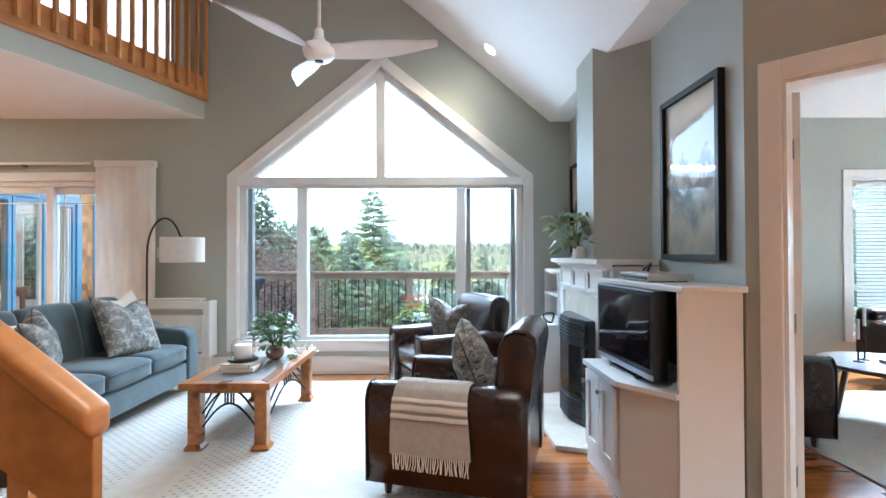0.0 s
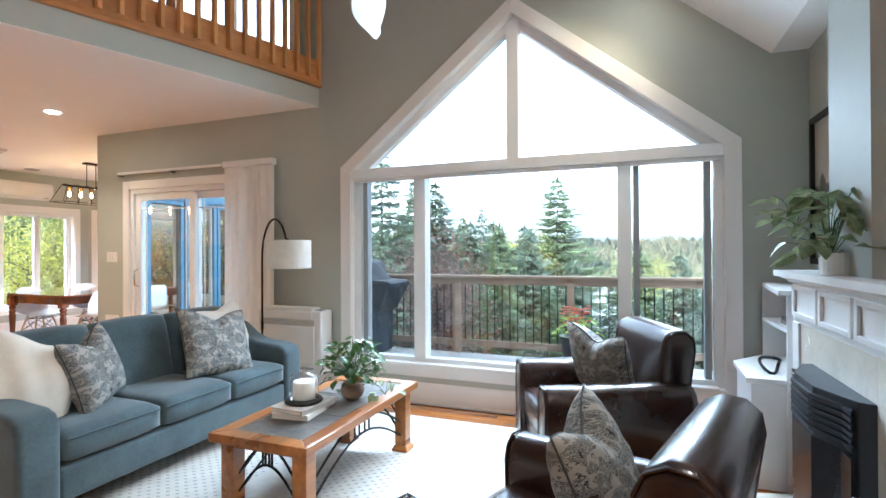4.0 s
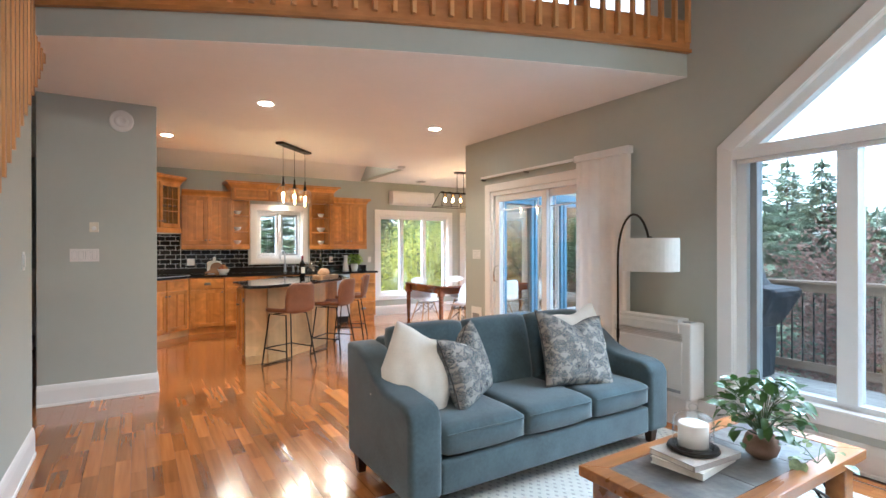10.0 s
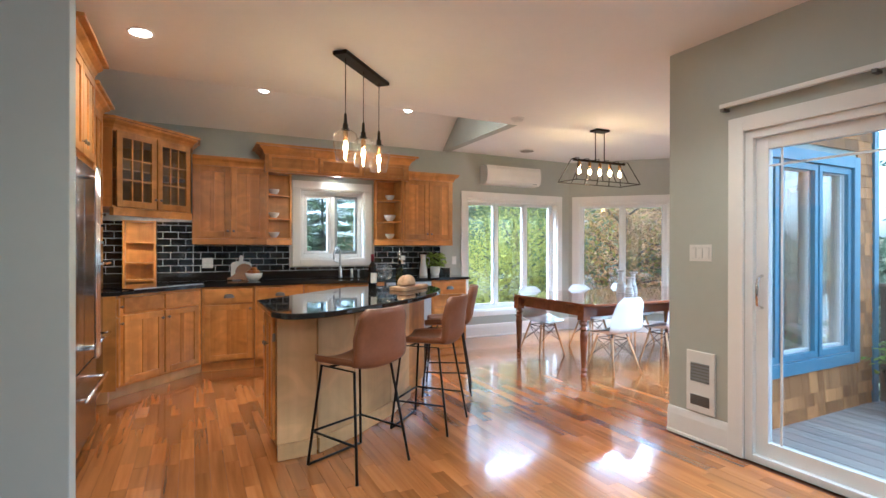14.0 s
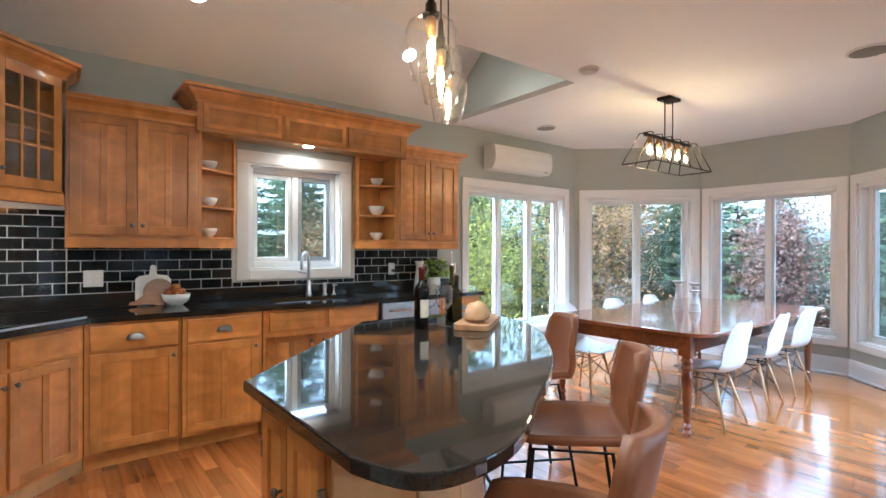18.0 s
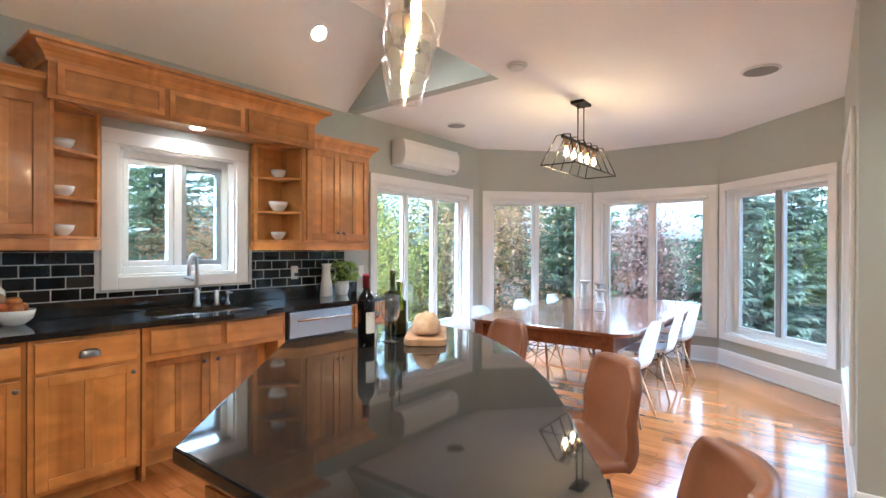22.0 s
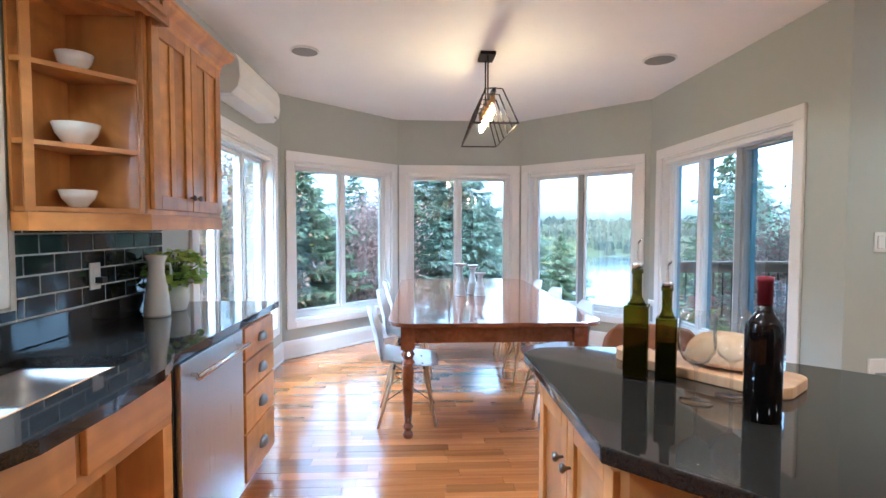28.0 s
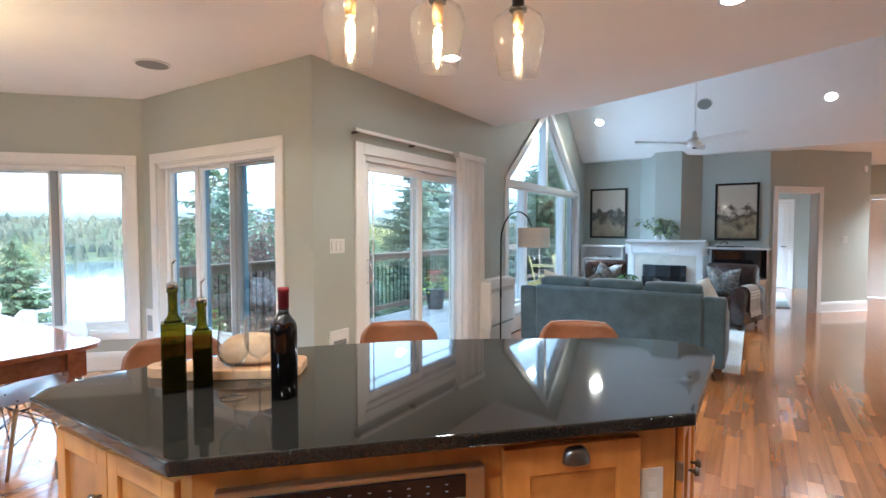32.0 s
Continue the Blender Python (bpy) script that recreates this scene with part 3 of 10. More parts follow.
wall_run("wall_south", (5.6, -3.2), (-9.01, -3.2), 0, 7.3, -0.15)
wall_run("wall_sunroom_east", (6.62, 5.4), (6.62, 0.9), 0, 2.9, -0.15)
gable_upper = Mesh().box(EAST, -3.2, 2.75, EAST + 0.15, 5.4, 2.95)
tagged(part("wall_east_upper", gable_upper, WALL), "sage green plaster strip above the soffit", "wall", kind="structure")

# bedroom seen past the stair
wall_run("wall_bedroom_south", (-5.3, -2.6), (-9.01, -2.6), 0, ZC, -0.1)
wall_run("wall_bedroom_east", (-5.25, 0.86), (-5.25, -2.6), 0, ZC, 0.12, [(0.03, 0.90, 0, 2.05)])

# ceilings
ce = Mesh()
curve = [(balcony_x(y), y) for y in np.linspace(5.4, 1.08, 19)]
south_edge = [(-3.92, 1.0), (-3.92, -3.2)]
outline = [(x, y) for x, y in curve] + south_edge + [(-7.33, -3.2), (-7.33, 5.49), (-7.33, 5.40)]
ce.prism([(-7.33, 5.40)] + [(-7.33, -3.2)] + south_edge[::-1] + curve[::-1], ZC, ZC + 0.19)
ce.prism([(-9.01, 5.49), (-7.33, 5.49), (-7.33, 5.40), (-5.14, 5.40), (-5.14, 7.83), (-6.29, 9.0), (-7.86, 9.0), (-9.01, 7.83)], ZC, ZC + 0.19)
tagged(part("ceiling", ce, CEIL), "flat white plaster ceiling under the loft", "ceiling", kind="structure")
sl = Mesh()
sl.slab([(-9.05, roof_z(-9.05)), (-3.67, roof_z(-3.67)), (-3.67, roof_z(-3.67) + 0.15), (-9.05, roof_z(-9.05) + 0.15)], -3.2, 5.55)
tagged(part("ceiling_slope", sl, CEIL), "white sloping cathedral ceiling", "ceiling", kind="structure")
sl = Mesh()
sl.slab([(-3.67, roof_z(-3.67)), (1.69, 2.70), (1.69, 2.85), (-3.67, roof_z(-3.67) + 0.15)], -3.2, 5.55)
tagged(part("ceiling_slope", sl, CEIL), "white sloping cathedral ceiling with recessed lamps", "ceiling", kind="structure")
sl = Mesh()
sl.slab([(1.69, 2.70), (2.06, 2.70), (2.06, 2.85), (1.69, 2.85)], -3.2, 5.55)
tagged(part("ceiling_soffit", sl, CEIL), "narrow flat white soffit", "ceiling", kind="structure")
tagged(part("ceiling_sunroom", box(2.06, -3.2, 2.74, 8.0, 5.4, 2.9), CEIL), "flat white ceiling of the next room", "ceiling", kind="structure")
# the cheek wall between kitchen slope and dining ceiling, and the loft's knee wall
ck = Mesh().slab([(-9.01, 2.72), (-7.33, ZC), (-7.33, roof_z(-7.33)), (-9.01, roof_z(-9.0))], 5.486, 5.60)
ck.box(-7.33, -3.2, ZC + 0.19, -7.23, 5.4, roof_z(-7.33) + 0.06)
tagged(part("wall_cheek", ck, WALL), "grey-green triangular wall where the ceiling slopes", "wall", kind="structure")
# loft floor edge
fasc = Mesh()
n = len(curve)
outer = [(x + 0.004, y) for x, y in curve]
inner = [(x - 0.05, y) for x, y in curve]
fasc.prism(inner + outer[::-1], ZC + 0.003, 2.925)
tagged(part("wall_loft_edge", fasc, WALL), "sage green curved fascia of the loft floor", "wall", kind="structure")

# windows
def window_unit(name, p, u, length, z0, z1, mullions, trim=0.095, depth=0.16, frame_material=VINYL, label="", greys=(), sash=0.024, grey_sash=()):
    """A window in a wall opening: casing boards on the inner face, jamb lining, frame, mullions and panes.
    p: the opening's start on the wall face, u: the way along it, with the room on the right hand."""
    ux, uy = u
    out = (-uy, ux)
    m4 = Matrix(((ux, out[0], 0, p[0]), (uy, out[1], 0, p[1]), (0, 0, 1, 0), (0, 0, 0, 1)))
    w = thing(name, label or "white-framed window with wide white casing", "window", kind="structure")

    def bx(nm, a, d0, lo, b, d1, hi, mt, bevel=0.0, parent=w, lab=""):
        return part(nm, Mesh().box(a, d0, lo, b, d1, hi).moved(m4), mt, parent, lab, bevel)

    t = trim
    bx("casing", -t, -0.022, z1, length + t, 0.0, z1 + t, TRIM, 0.006)
    bx("casing", -t, -0.022, z0 - t * 0.85, 0, 0.0, z1, TRIM, 0.006)
    bx("casing", length, -0.022, z0 - t * 0.85, length + t, 0.0, z1, TRIM, 0.006)
    bx("casing", 0, -0.022, z0 - t * 0.85, length, 0.0, z0, TRIM, 0.006)
    lin = Mesh()
    lin.box(0, 0, z0, 0.015, depth, z1).box(length - 0.015, 0, z0, length, depth, z1).box(0.015, 0, z1 - 0.015, length - 0.015, depth, z1).box(0.015, 0, z0, length - 0.015, depth, z0 + 0.015)
    part("jamb_lining", lin.moved(m4), TRIM, w)
    fr = 0.05
    y0, y1 = depth - 0.09, depth - 0.02
    fm = Mesh()
    fm.box(0.015, y0, z0 + 0.015, 0.015 + fr, y1, z1 - 0.015).box(length - 0.015 - fr, y0, z0 + 0.015, length - 0.015, y1, z1 - 0.015)
    fm.box(0.015 + fr, y0, z1 - 0.015 - fr, length - 0.015 - fr, y1, z1 - 0.015).box(0.015 + fr, y0, z0 + 0.015, length - 0.015 - fr, y1, z0 + 0.015 + fr)
    part("window_frame", fm.moved(m4), frame_material, w, "", 0.004)
    edges = [0.015 + fr]
    for k, (c, wd) in enumerate(mullions):
        bx("mullion", c - wd / 2, y0 - 0.005, z0 + 0.016 + fr, c + wd / 2, y1 + 0.002, z1 - 0.016 - fr, GREYVINYL if k in greys else frame_material, 0.004)
        edges += [c - wd / 2, c + wd / 2]
    edges.append(length - 0.015 - fr)
    lo, hi = z0 + 0.015 + fr, z1 - 0.015 - fr
    for k, (a, b) in enumerate(zip(edges[::2], edges[1::2])):
        g, e = 0.003, sash
        sm_ = Mesh().box(a + g, y0 + 0.008, lo + g, a + g + e, y0 + 0.055, hi - g).box(b - g - e, y0 + 0.008, lo + g, b - g, y0 + 0.055, hi - g)
        sm_.box(a + g + e, y0 + 0.008, lo + g, b - g - e, y0 + 0.055, lo + g + e).box(a + g + e, y0 + 0.008, hi - g - e, b - g - e, y0 + 0.055, hi - g)
        leaf_ = part("sash", sm_.moved(m4), GREYVINYL if k in grey_sash else frame_material, w, "grey sash with an insect screen" if k in grey_sash else "", 0.004)
        pane = bx("pane", a + g + e, y0 + 0.03, lo + g + e, b - g - e, y0 + 0.036, hi - g - e, GLASS, parent=leaf_)
        pane.visible_shadow = False
    return w, m4


WHITEWIN = "white-framed window with wide white casing and a roller blind"


def blind(w, m4, length, z1):
    part("roller_blind", Mesh().box(0.02, 0.005, z1 - 0.06, length - 0.02, 0.055, z1 - 0.016).moved(m4), TRIM, w, "rolled-up white blind", 0.012)


w, m4 = window_unit("window_2", (WEST, D1[0]), (0, 1), D1[1] - D1[0], WZ0, WZ1, [(0.57, 0.045), (1.12, 0.045)], label=WHITEWIN, depth=0.18)
blind(w, m4, D1[1] - D1[0], WZ1)
DU = ((BAY_C[0] - BAY_D[0]) / DIAG, (BAY_C[1] - BAY_D[1]) / DIAG)
w, m4 = window_unit("window_3", (BAY_D[0] + DU[0] * 0.15, BAY_D[1] + DU[1] * 0.15), DU, DIAG - 0.27, WZ0, WZ1, [(0.69, 0.045)], label=WHITEWIN, depth=0.18)
blind(w, m4, DIAG - 0.27, WZ1)
w, m4 = window_unit("window_4", (BAY_C[0] + 0.11, BAY_C[1]), (1, 0), 1.35, WZ0, WZ1, [(0.66, 0.05)], label=WHITEWIN, depth=0.18)
blind(w, m4, 1.35, WZ1)
DV = ((BAY_A[0] - BAY_B[0]) / DIAG, (BAY_A[1] - BAY_B[1]) / DIAG)
w, m4 = window_unit("window_5", (BAY_B[0] + DV[0] * 0.12, BAY_B[1] + DV[1] * 0.12), DV, DIAG - 0.27, WZ0, WZ1, [(0.68, 0.06)], label=WHITEWIN, depth=0.18, greys=(0,))
blind(w, m4, DIAG - 0.27, WZ1)
w, m4 = window_unit("window_6", (-5.14, D5[1]), (0, -1), D5[1] - D5[0], WZ0, WZ1, [(0.56, 0.05), (1.10, 0.07)], label=WHITEWIN, greys=(1,), grey_sash=(2,))
blind(w, m4, D5[1] - D5[0], WZ1)
window_unit("window_7", (WEST, KW[0]), (0, 1), KW[1] - KW[0], KW[2], KW[3], [(0.43, 0.055)], trim=0.10, label="white kitchen window of two casements above the sink", depth=0.18, sash=0.036, grey_sash=(1,))
# added out of sight, only to bring sky light into the bedroom
window_unit("window_10", (WEST, -2.3), (0, 1), 1.1, 0.8, 2.05, [(0.52, 0.06)], label="unseen white window added to light the bedroom", depth=0.18)
window_unit("window_8", (LWX0, NORTH), (1, 0), LWX1 - LWX0, LWZ0, LWZ1, [(0.9, 0.08), (1.75, 0.08)], label="oak-cased loft window", frame_material=RAILWOOD)
window_unit("window_9", (4.95, NORTH), (1, 0), 1.65, 0.4, 2.08, [(0.8, 0.08)], label="white window with a blind in the next room")

# the peaked window
gwin = thing("window_1", "large peaked white gable window of five panes", "window", kind="structure")


GP = [(GX0, GBOT), (GX1, GBOT), (GX1, GSHO), (GAPEX, GTOP), (GX0, GSHO)]
GO = [(-1.768, 0.243), (1.508, 0.243), (1.508, 2.128), (-0.13, 3.44), (-1.768, 2.128)]
for i in range(5):
    a, b, c, d = GO[i], GO[(i + 1) % 5], GP[(i + 1) % 5], GP[i]
    part("casing", Mesh().slab([a, b, c, d], NORTH - 0.024, NORTH), TRIM, gwin, "", 0.005)
GI = [(GX0 + 0.07, GBOT + 0.05), (GX1 - 0.06, GBOT + 0.05), (GX1 - 0.06, GSHO - 0.03), (GAPEX, GTOP - 0.085), (GX0 + 0.07, GSHO - 0.03)]
for i in range(5):
    a, b, c, d = GP[i], GP[(i + 1) % 5], GI[(i + 1) % 5], GI[i]
    part("window_frame", Mesh().slab([a, b, c, d], NORTH + 0.05, NORTH + 0.14), VINYL, gwin, "", 0.004)
    q = [a, b, (b[0] * 0.99 + c[0] * 0.01, b[1] * 0.99 + c[1] * 0.01), (a[0] * 0.99 + d[0] * 0.01, a[1] * 0.99 + d[1] * 0.01)]
    part("jamb_lining", Mesh().slab(q, NORTH - 0.001, NORTH + 0.05), TRIM, gwin)
part("transom", box(GX0, NORTH - 0.02, 2.015, GX1, NORTH + 0.14, 2.105), VINYL, gwin, "", 0.006)
part("roller_blind", box(GX0 + 0.03, NORTH - 0.005, 1.985, GX1 - 0.03, NORTH + 0.045, 2.014), TRIM, gwin, "rolled-up white blind", 0.008)
for c, wd, mt in ((-0.98, 0.11, VINYL), (0.73, 0.10, VINYL)):
    part("mullion", box(c - wd / 2, NORTH + 0.02, GBOT + 0.05, c + wd / 2, NORTH + 0.141, 2.015), mt, gwin, "", 0.005)
part("mullion", box(-0.185, NORTH + 0.02, 2.105, -0.085, NORTH + 0.141, 3.25), VINYL, gwin, "", 0.005)
for c in (-1.545, 0.815, 1.30):
    part("screen_frame", box(c - 0.022, NORTH + 0.055, GBOT + 0.055, c + 0.022, NORTH + 0.135, 2.01), GREYVINYL, gwin)
for poly in ([(GI[0][0], GI[0][1]), (-1.035, GI[0][1]), (-1.035, 2.015), (GI[0][0], 2.015)], [(-0.925, 0.395), (0.68, 0.395), (0.68, 2.015), (-0.925, 2.015)], [(0.78, 0.395), (GI[1][0], 0.395), (GI[1][0], 2.015), (0.78, 2.015)],
             [(-1.55, 2.105), (-0.185, 2.105), (-0.185, 3.17), (-1.55, 2.12)], [(-0.085, 2.105), (1.30, 2.105), (1.30, 2.12), (-0.085, 3.17)]):
    pane = part("pane", Mesh().slab(poly, NORTH + 0.095, NORTH + 0.1), GLASS, gwin)
    pane.visible_shadow = False
part("sill", box(-1.60, NORTH - 0.03, 0.335, 1.36, NORTH + 0.05, 0.36), TRIM, gwin, "", 0.006)

# sliding glass door
sd = thing("door_1", "white sliding glass patio door with thin muntin bars", "door", kind="structure")
for a, z0, b, z1 in ((SLX0 - 0.098, 0.0, SLX0, 2.16), (SLX1, 0.0, SLX1 + 0.098, 2.16), (SLX0, SLTOP, SLX1, 2.16)):
    part("casing", box(a, NORTH - 0.024, z0, b, NORTH, z1), TRIM, sd, "", 0.006)
for a, z0, b, z1 in ((SLX0, 0.0, SLX0 + 0.05, SLTOP), (SLX1 - 0.05, 0.0, SLX1, SLTOP), (SLX0 + 0.05, SLTOP - 0.05, SLX1 - 0.05, SLTOP), (SLX0 + 0.05, 0.0, SLX1 - 0.05, 0.045)):
    part("door_frame", box(a, NORTH - 0.002, z0, b, NORTH + 0.15, z1), VINYL, sd, "", 0.004)
MIDX = (SLX0 + SLX1) / 2
for a, b, y in ((SLX0 + 0.05, MIDX + 0.05, NORTH + 0.03), (MIDX - 0.03, SLX1 - 0.05, NORTH + 0.085)):
    s = Mesh()
    st = 0.075
    s.box(a, y, 0.046, a + st, y + 0.045, SLTOP - 0.051).box(b - st, y, 0.046, b, y + 0.045, SLTOP - 0.051)
    s.box(a + st, y, 0.046, b - st, y + 0.045, 0.046 + 0.09).box(a + st, y, SLTOP - 0.051 - st, b - st, y + 0.045, SLTOP - 0.051)
    sash = part("sash", s, VINYL, sd, "", 0.004)
    pane = part("pane", box(a + st, y + 0.02, 0.136, b - st, y + 0.026, SLTOP - 0.126), GLASS, sash)
    pane.visible_shadow = False
    for xb in (a + st + 0.07, b - st - 0.07):
        part("muntin", box(xb - 0.006, y + 0.014, 0.137, xb + 0.006, y + 0.019, SLTOP - 0.127), VINYL, sash)
    part("muntin", box(a + st, y + 0.008, SLTOP - 0.235, b - st, y + 0.0135, SLTOP - 0.223), VINYL, sash)
part("door_handle", Mesh().tube([(SLX0 + 0.088, NORTH + 0.03, 0.96), (SLX0 + 0.088, NORTH - 0.02, 0.98), (SLX0 + 0.088, NORTH - 0.025, 1.06), (SLX0 + 0.088, NORTH - 0.02, 1.14), (SLX0 + 0.088, NORTH + 0.03, 1.16)], 0.009), CHROME, sd, "chrome pull handle", smooth=True)

# baseboards
def baseboard(p, q, h=0.19):
    (x0, y0), (x1, y1) = p, q
    length = math.hypot(x1 - x0, y1 - y0)
    ux, uy = (x1 - x0) / length, (y1 - y0) / length
    prof = [(0, 0.001), (0.022, 0.001), (0.022, 0.02), (0.016, 0.025), (0.016, h - 0.05), (0.011, h - 0.02), (0.006, h - 0.006), (0, h)]
    m4 = Matrix(((uy, ux, 0, x0), (-ux, uy, 0, y0), (0, 0, 1, 0), (0, 0, 0, 1)))
    m = Mesh().slab(prof, 0, length)
    m.v = [(-v[0], v[1], v[2]) for v in m.v]
    tagged(part("baseboard", m.moved(m4), TRIM), "tall white moulded baseboard", "baseboard", kind="structure")


for p, q in (
    ((1.91, 5.4), (SLX1 + 0.1, 5.4)), ((SLX0 - 0.1, 5.4), (-5.14, 5.4)), ((-5.14, 5.4), (-5.14, 7.83)), ((-5.14, 7.83), (-6.29, 9.0)), ((-6.29, 9.0), (-7.86, 9.0)), ((-7.86, 9.0), (-9.01, 7.83)), ((-9.01, 7.83), (-9.01, 5.62)),
    ((-5.165, 1.832), (-5.165, 0.93)), ((-5.29, 1.832), (-5.165, 1.832)),
    (SLANT(2.08), SLANT(1.08)), ((5.6, 0.9), (3.38, 0.9)), ((5.6, -3.2), (5.6, -0.4)), ((6.62, 5.4), (6.62, 2.80)),
):
    baseboard(p, q)

# doorway in the slanted wall
dr = thing("door_2", "open doorway with white casing and a white door folded back", "doorway", kind="structure")
SM = Matrix(((DG, DG, 0, 1.91), (-DG, DG, 0, 2.37), (0, 0, 1, 0), (0, 0, 0, 1)))
for a, z0, b, z1 in ((0.06, 0.0, 0.15, 2.13), (0.98, 0.0, 1.07, 2.13), (0.15, 2.04, 0.98, 2.13)):
    part("casing", Mesh().box(a, -0.022, z0, b, 0, z1).moved(SM), TRIM, dr, "", 0.006)
    part("casing", Mesh().box(a, 0.13, z0, b, 0.152, z1).moved(SM), TRIM, dr, "", 0.006)
lin = Mesh().box(0.15, 0, 0, 0.165, 0.13, 2.04).box(0.965, 0, 0, 0.98, 0.13, 2.04).box(0.165, 0, 2.025, 0.965, 0.13, 2.04)
part("jamb_lining", lin.moved(SM), TRIM, dr)
leaf = part("door_leaf", Mesh().box(0.0, 0.0, 0.01, 0.035, 0.80, 2.02).moved(SM @ Matrix.Translation((0.16, 0.157, 0)) @ Matrix.Rotation(radians(30), 4, "Z")), TRIM, dr, "white panelled door, standing open", 0.004)
for z in (0.25, 0.95, 1.75):
    part("hinge", Mesh().box(0.1655, 0.125, z - 0.045, 0.1685, 0.153, z + 0.045).moved(SM), PEWTER, dr)
dr3 = thing("door_3", "white casing of a doorway at the end of the hall", "doorway", kind="structure")
for a, z0, b, z1 in ((0.55 + 0.09, 0, 0.55, 2.13), (-0.30, 0, -0.39, 2.13), (0.55, 2.04, -0.30, 2.13)):
    part("casing", box(5.578, a, z0, 5.6, b, z1), TRIM, dr3, "", 0.006)
part("door_leaf", box(5.64, -0.29, 0.01, 5.68, 0.54, 2.03), TRIM, dr3, "white panelled door", 0.004)

dr4 = thing("door_4", "white half-glazed door at the end of the next room", "door", kind="structure")
for a, z0, b, z1 in ((1.78, 0.0, 1.87, 2.13), (2.70, 0.0, 2.79, 2.13), (1.87, 2.04, 2.70, 2.13)):
    part("casing", box(6.598, a, z0, 6.6195, b, z1), TRIM, dr4, "", 0.006)
leaf4 = part("door_leaf", Mesh().box(6.602, 1.872, 0.01, 6.618, 1.98, 2.035).box(6.602, 2.59, 0.01, 6.618, 2.698, 2.035).box(6.602, 1.98, 0.01, 6.618, 2.59, 0.25).box(6.602, 1.98, 1.93, 6.618, 2.59, 2.035), TRIM, dr4, "", 0.004)
part("frosted_pane", box(6.606, 1.981, 0.251, 6.612, 2.589, 1.929), mat("frosted_white_glass", (0.84, 0.86, 0.87), 0.25, vary=0.02), leaf4, "pale frosted pane")
part("door_handle", Mesh().tube([(6.60, 1.93, 1.0), (6.56, 1.93, 1.0), (6.555, 2.03, 1.0)], 0.008, 8), BLACK, leaf4, "black lever handle", smooth=True)

# stair: wall, stringer, balusters, rail
def stair_z(x):
    return 1.33 + 0.769 * (-2.34 - x)


sw = Mesh().slab([(-3.92, 0), (-0.72, 0), (-0.72, 0.06), (-3.92, min(2.92, stair_z(-3.92) + 0.16))], 0.98, 1.075)
tagged(part("wall_stair", sw, WALL), "sage green wall under the open stair", "wall", kind="structure")
baseboard((-3.92, 1.075), (-0.75, 1.075))
stair = thing("staircase", "open oak staircase with square balusters rising to the loft", "staircase", at=(-0.6, 1.0, 0))
STEPS = 16
for k in range(STEPS):
    x1 = -0.62 - k * 0.235
    part("step", box(x1 - 0.265, 0.02, 0.181 * (k + 1) - 0.035, x1 + 0.025, 0.978, 0.181 * (k + 1)), RAILBOARD, stair, "", 0.006)
part("stringer", Mesh().slab([(-0.62, 0.02), (-0.52, 0.02), (-0.52, 0.16), (-4.2, stair_z(-4.2) + 0.30), (-4.2, stair_z(-4.2) + 0.06), (-0.80, 0.05)], 1.0765, 1.096), RAILBOARD, stair, "", 0.003)
slope = 0.769
k = 0
x = -0.50
while x > -4.15:
    zb = stair_z(x)
    if zb > 0.03:
        part("baluster", Mesh().box(x - 0.016, 1.098, zb, x + 0.016, 1.130, zb + 1.13), RAILWOOD, stair)
    x -= 0.112
RE = -0.185
part("rail_board", Mesh().slab([(RE - 0.004, 0.715), (-4.15, 0.715 + slope * (4.15 + RE)), (-4.15, 0.915 + slope * (4.15 + RE)), (RE - 0.004, 0.915)], 1.07, 1.10), RAILBOARD, stair, "", 0.004)
part("handrail", Mesh().slab([(RE, 0.910), (-4.15, 0.910 + slope * (4.15 + RE)), (-4.15, 0.970 + slope * (4.15 + RE)), (RE, 0.970)], 1.052, 1.128), RAILBOARD, stair, "", 0.022, True, 4)
part("newel_post", box(-0.255, 1.066, 0.001, -0.1885, 1.104, 0.76), RAILWOOD, stair, "", 0.004)
part("newel_post", box(-0.385, 1.102, 0.001, -0.342, 1.147, 0.86), RAILWOOD, stair, "", 0.004)

# loft railing
lr = thing("loft_railing", "curved oak loft railing with square balusters", "railing", at=(-2.7, 3.4, 2.93))
outer = [(x + 0.028, y) for x, y in curve]
inner = [(x + 0.005, y) for x, y in curve]
part("face_board", Mesh().prism(inner + outer[::-1], 2.925, 3.17), RAILBOARD, lr, "", 0.003)
part("base_trim", Mesh().prism([(x + 0.005, y) for x, y in curve] + [(x + 0.045, y) for x, y in curve][::-1], 2.915, 2.945), RAILBOARD, lr, "", 0.004)
part("handrail", Mesh().prism([(x - 0.01, y) for x, y in curve] + [(x + 0.07, y) for x, y in curve][::-1], 3.96, 4.01), RAILBOARD, lr, "", 0.012)
y = 5.36
while y > 1.12:
    x = balcony_x(y)
    part("baluster", box(x + 0.03, y - 0.016, 2.985, x + 0.062, y + 0.016, 3.96), RAILWOOD, lr)
    y -= 0.122
tagged(part("floor_loft", Mesh().prism([(-7.27, 5.4), (-7.27, -3.2), (-3.95, -3.2), (-3.95, 1.0)] + [(x - 0.06, y) for x, y in curve[::-1]], 2.927, 3.05), RAILBOARD), "wooden loft floor", "floor", kind="structure")

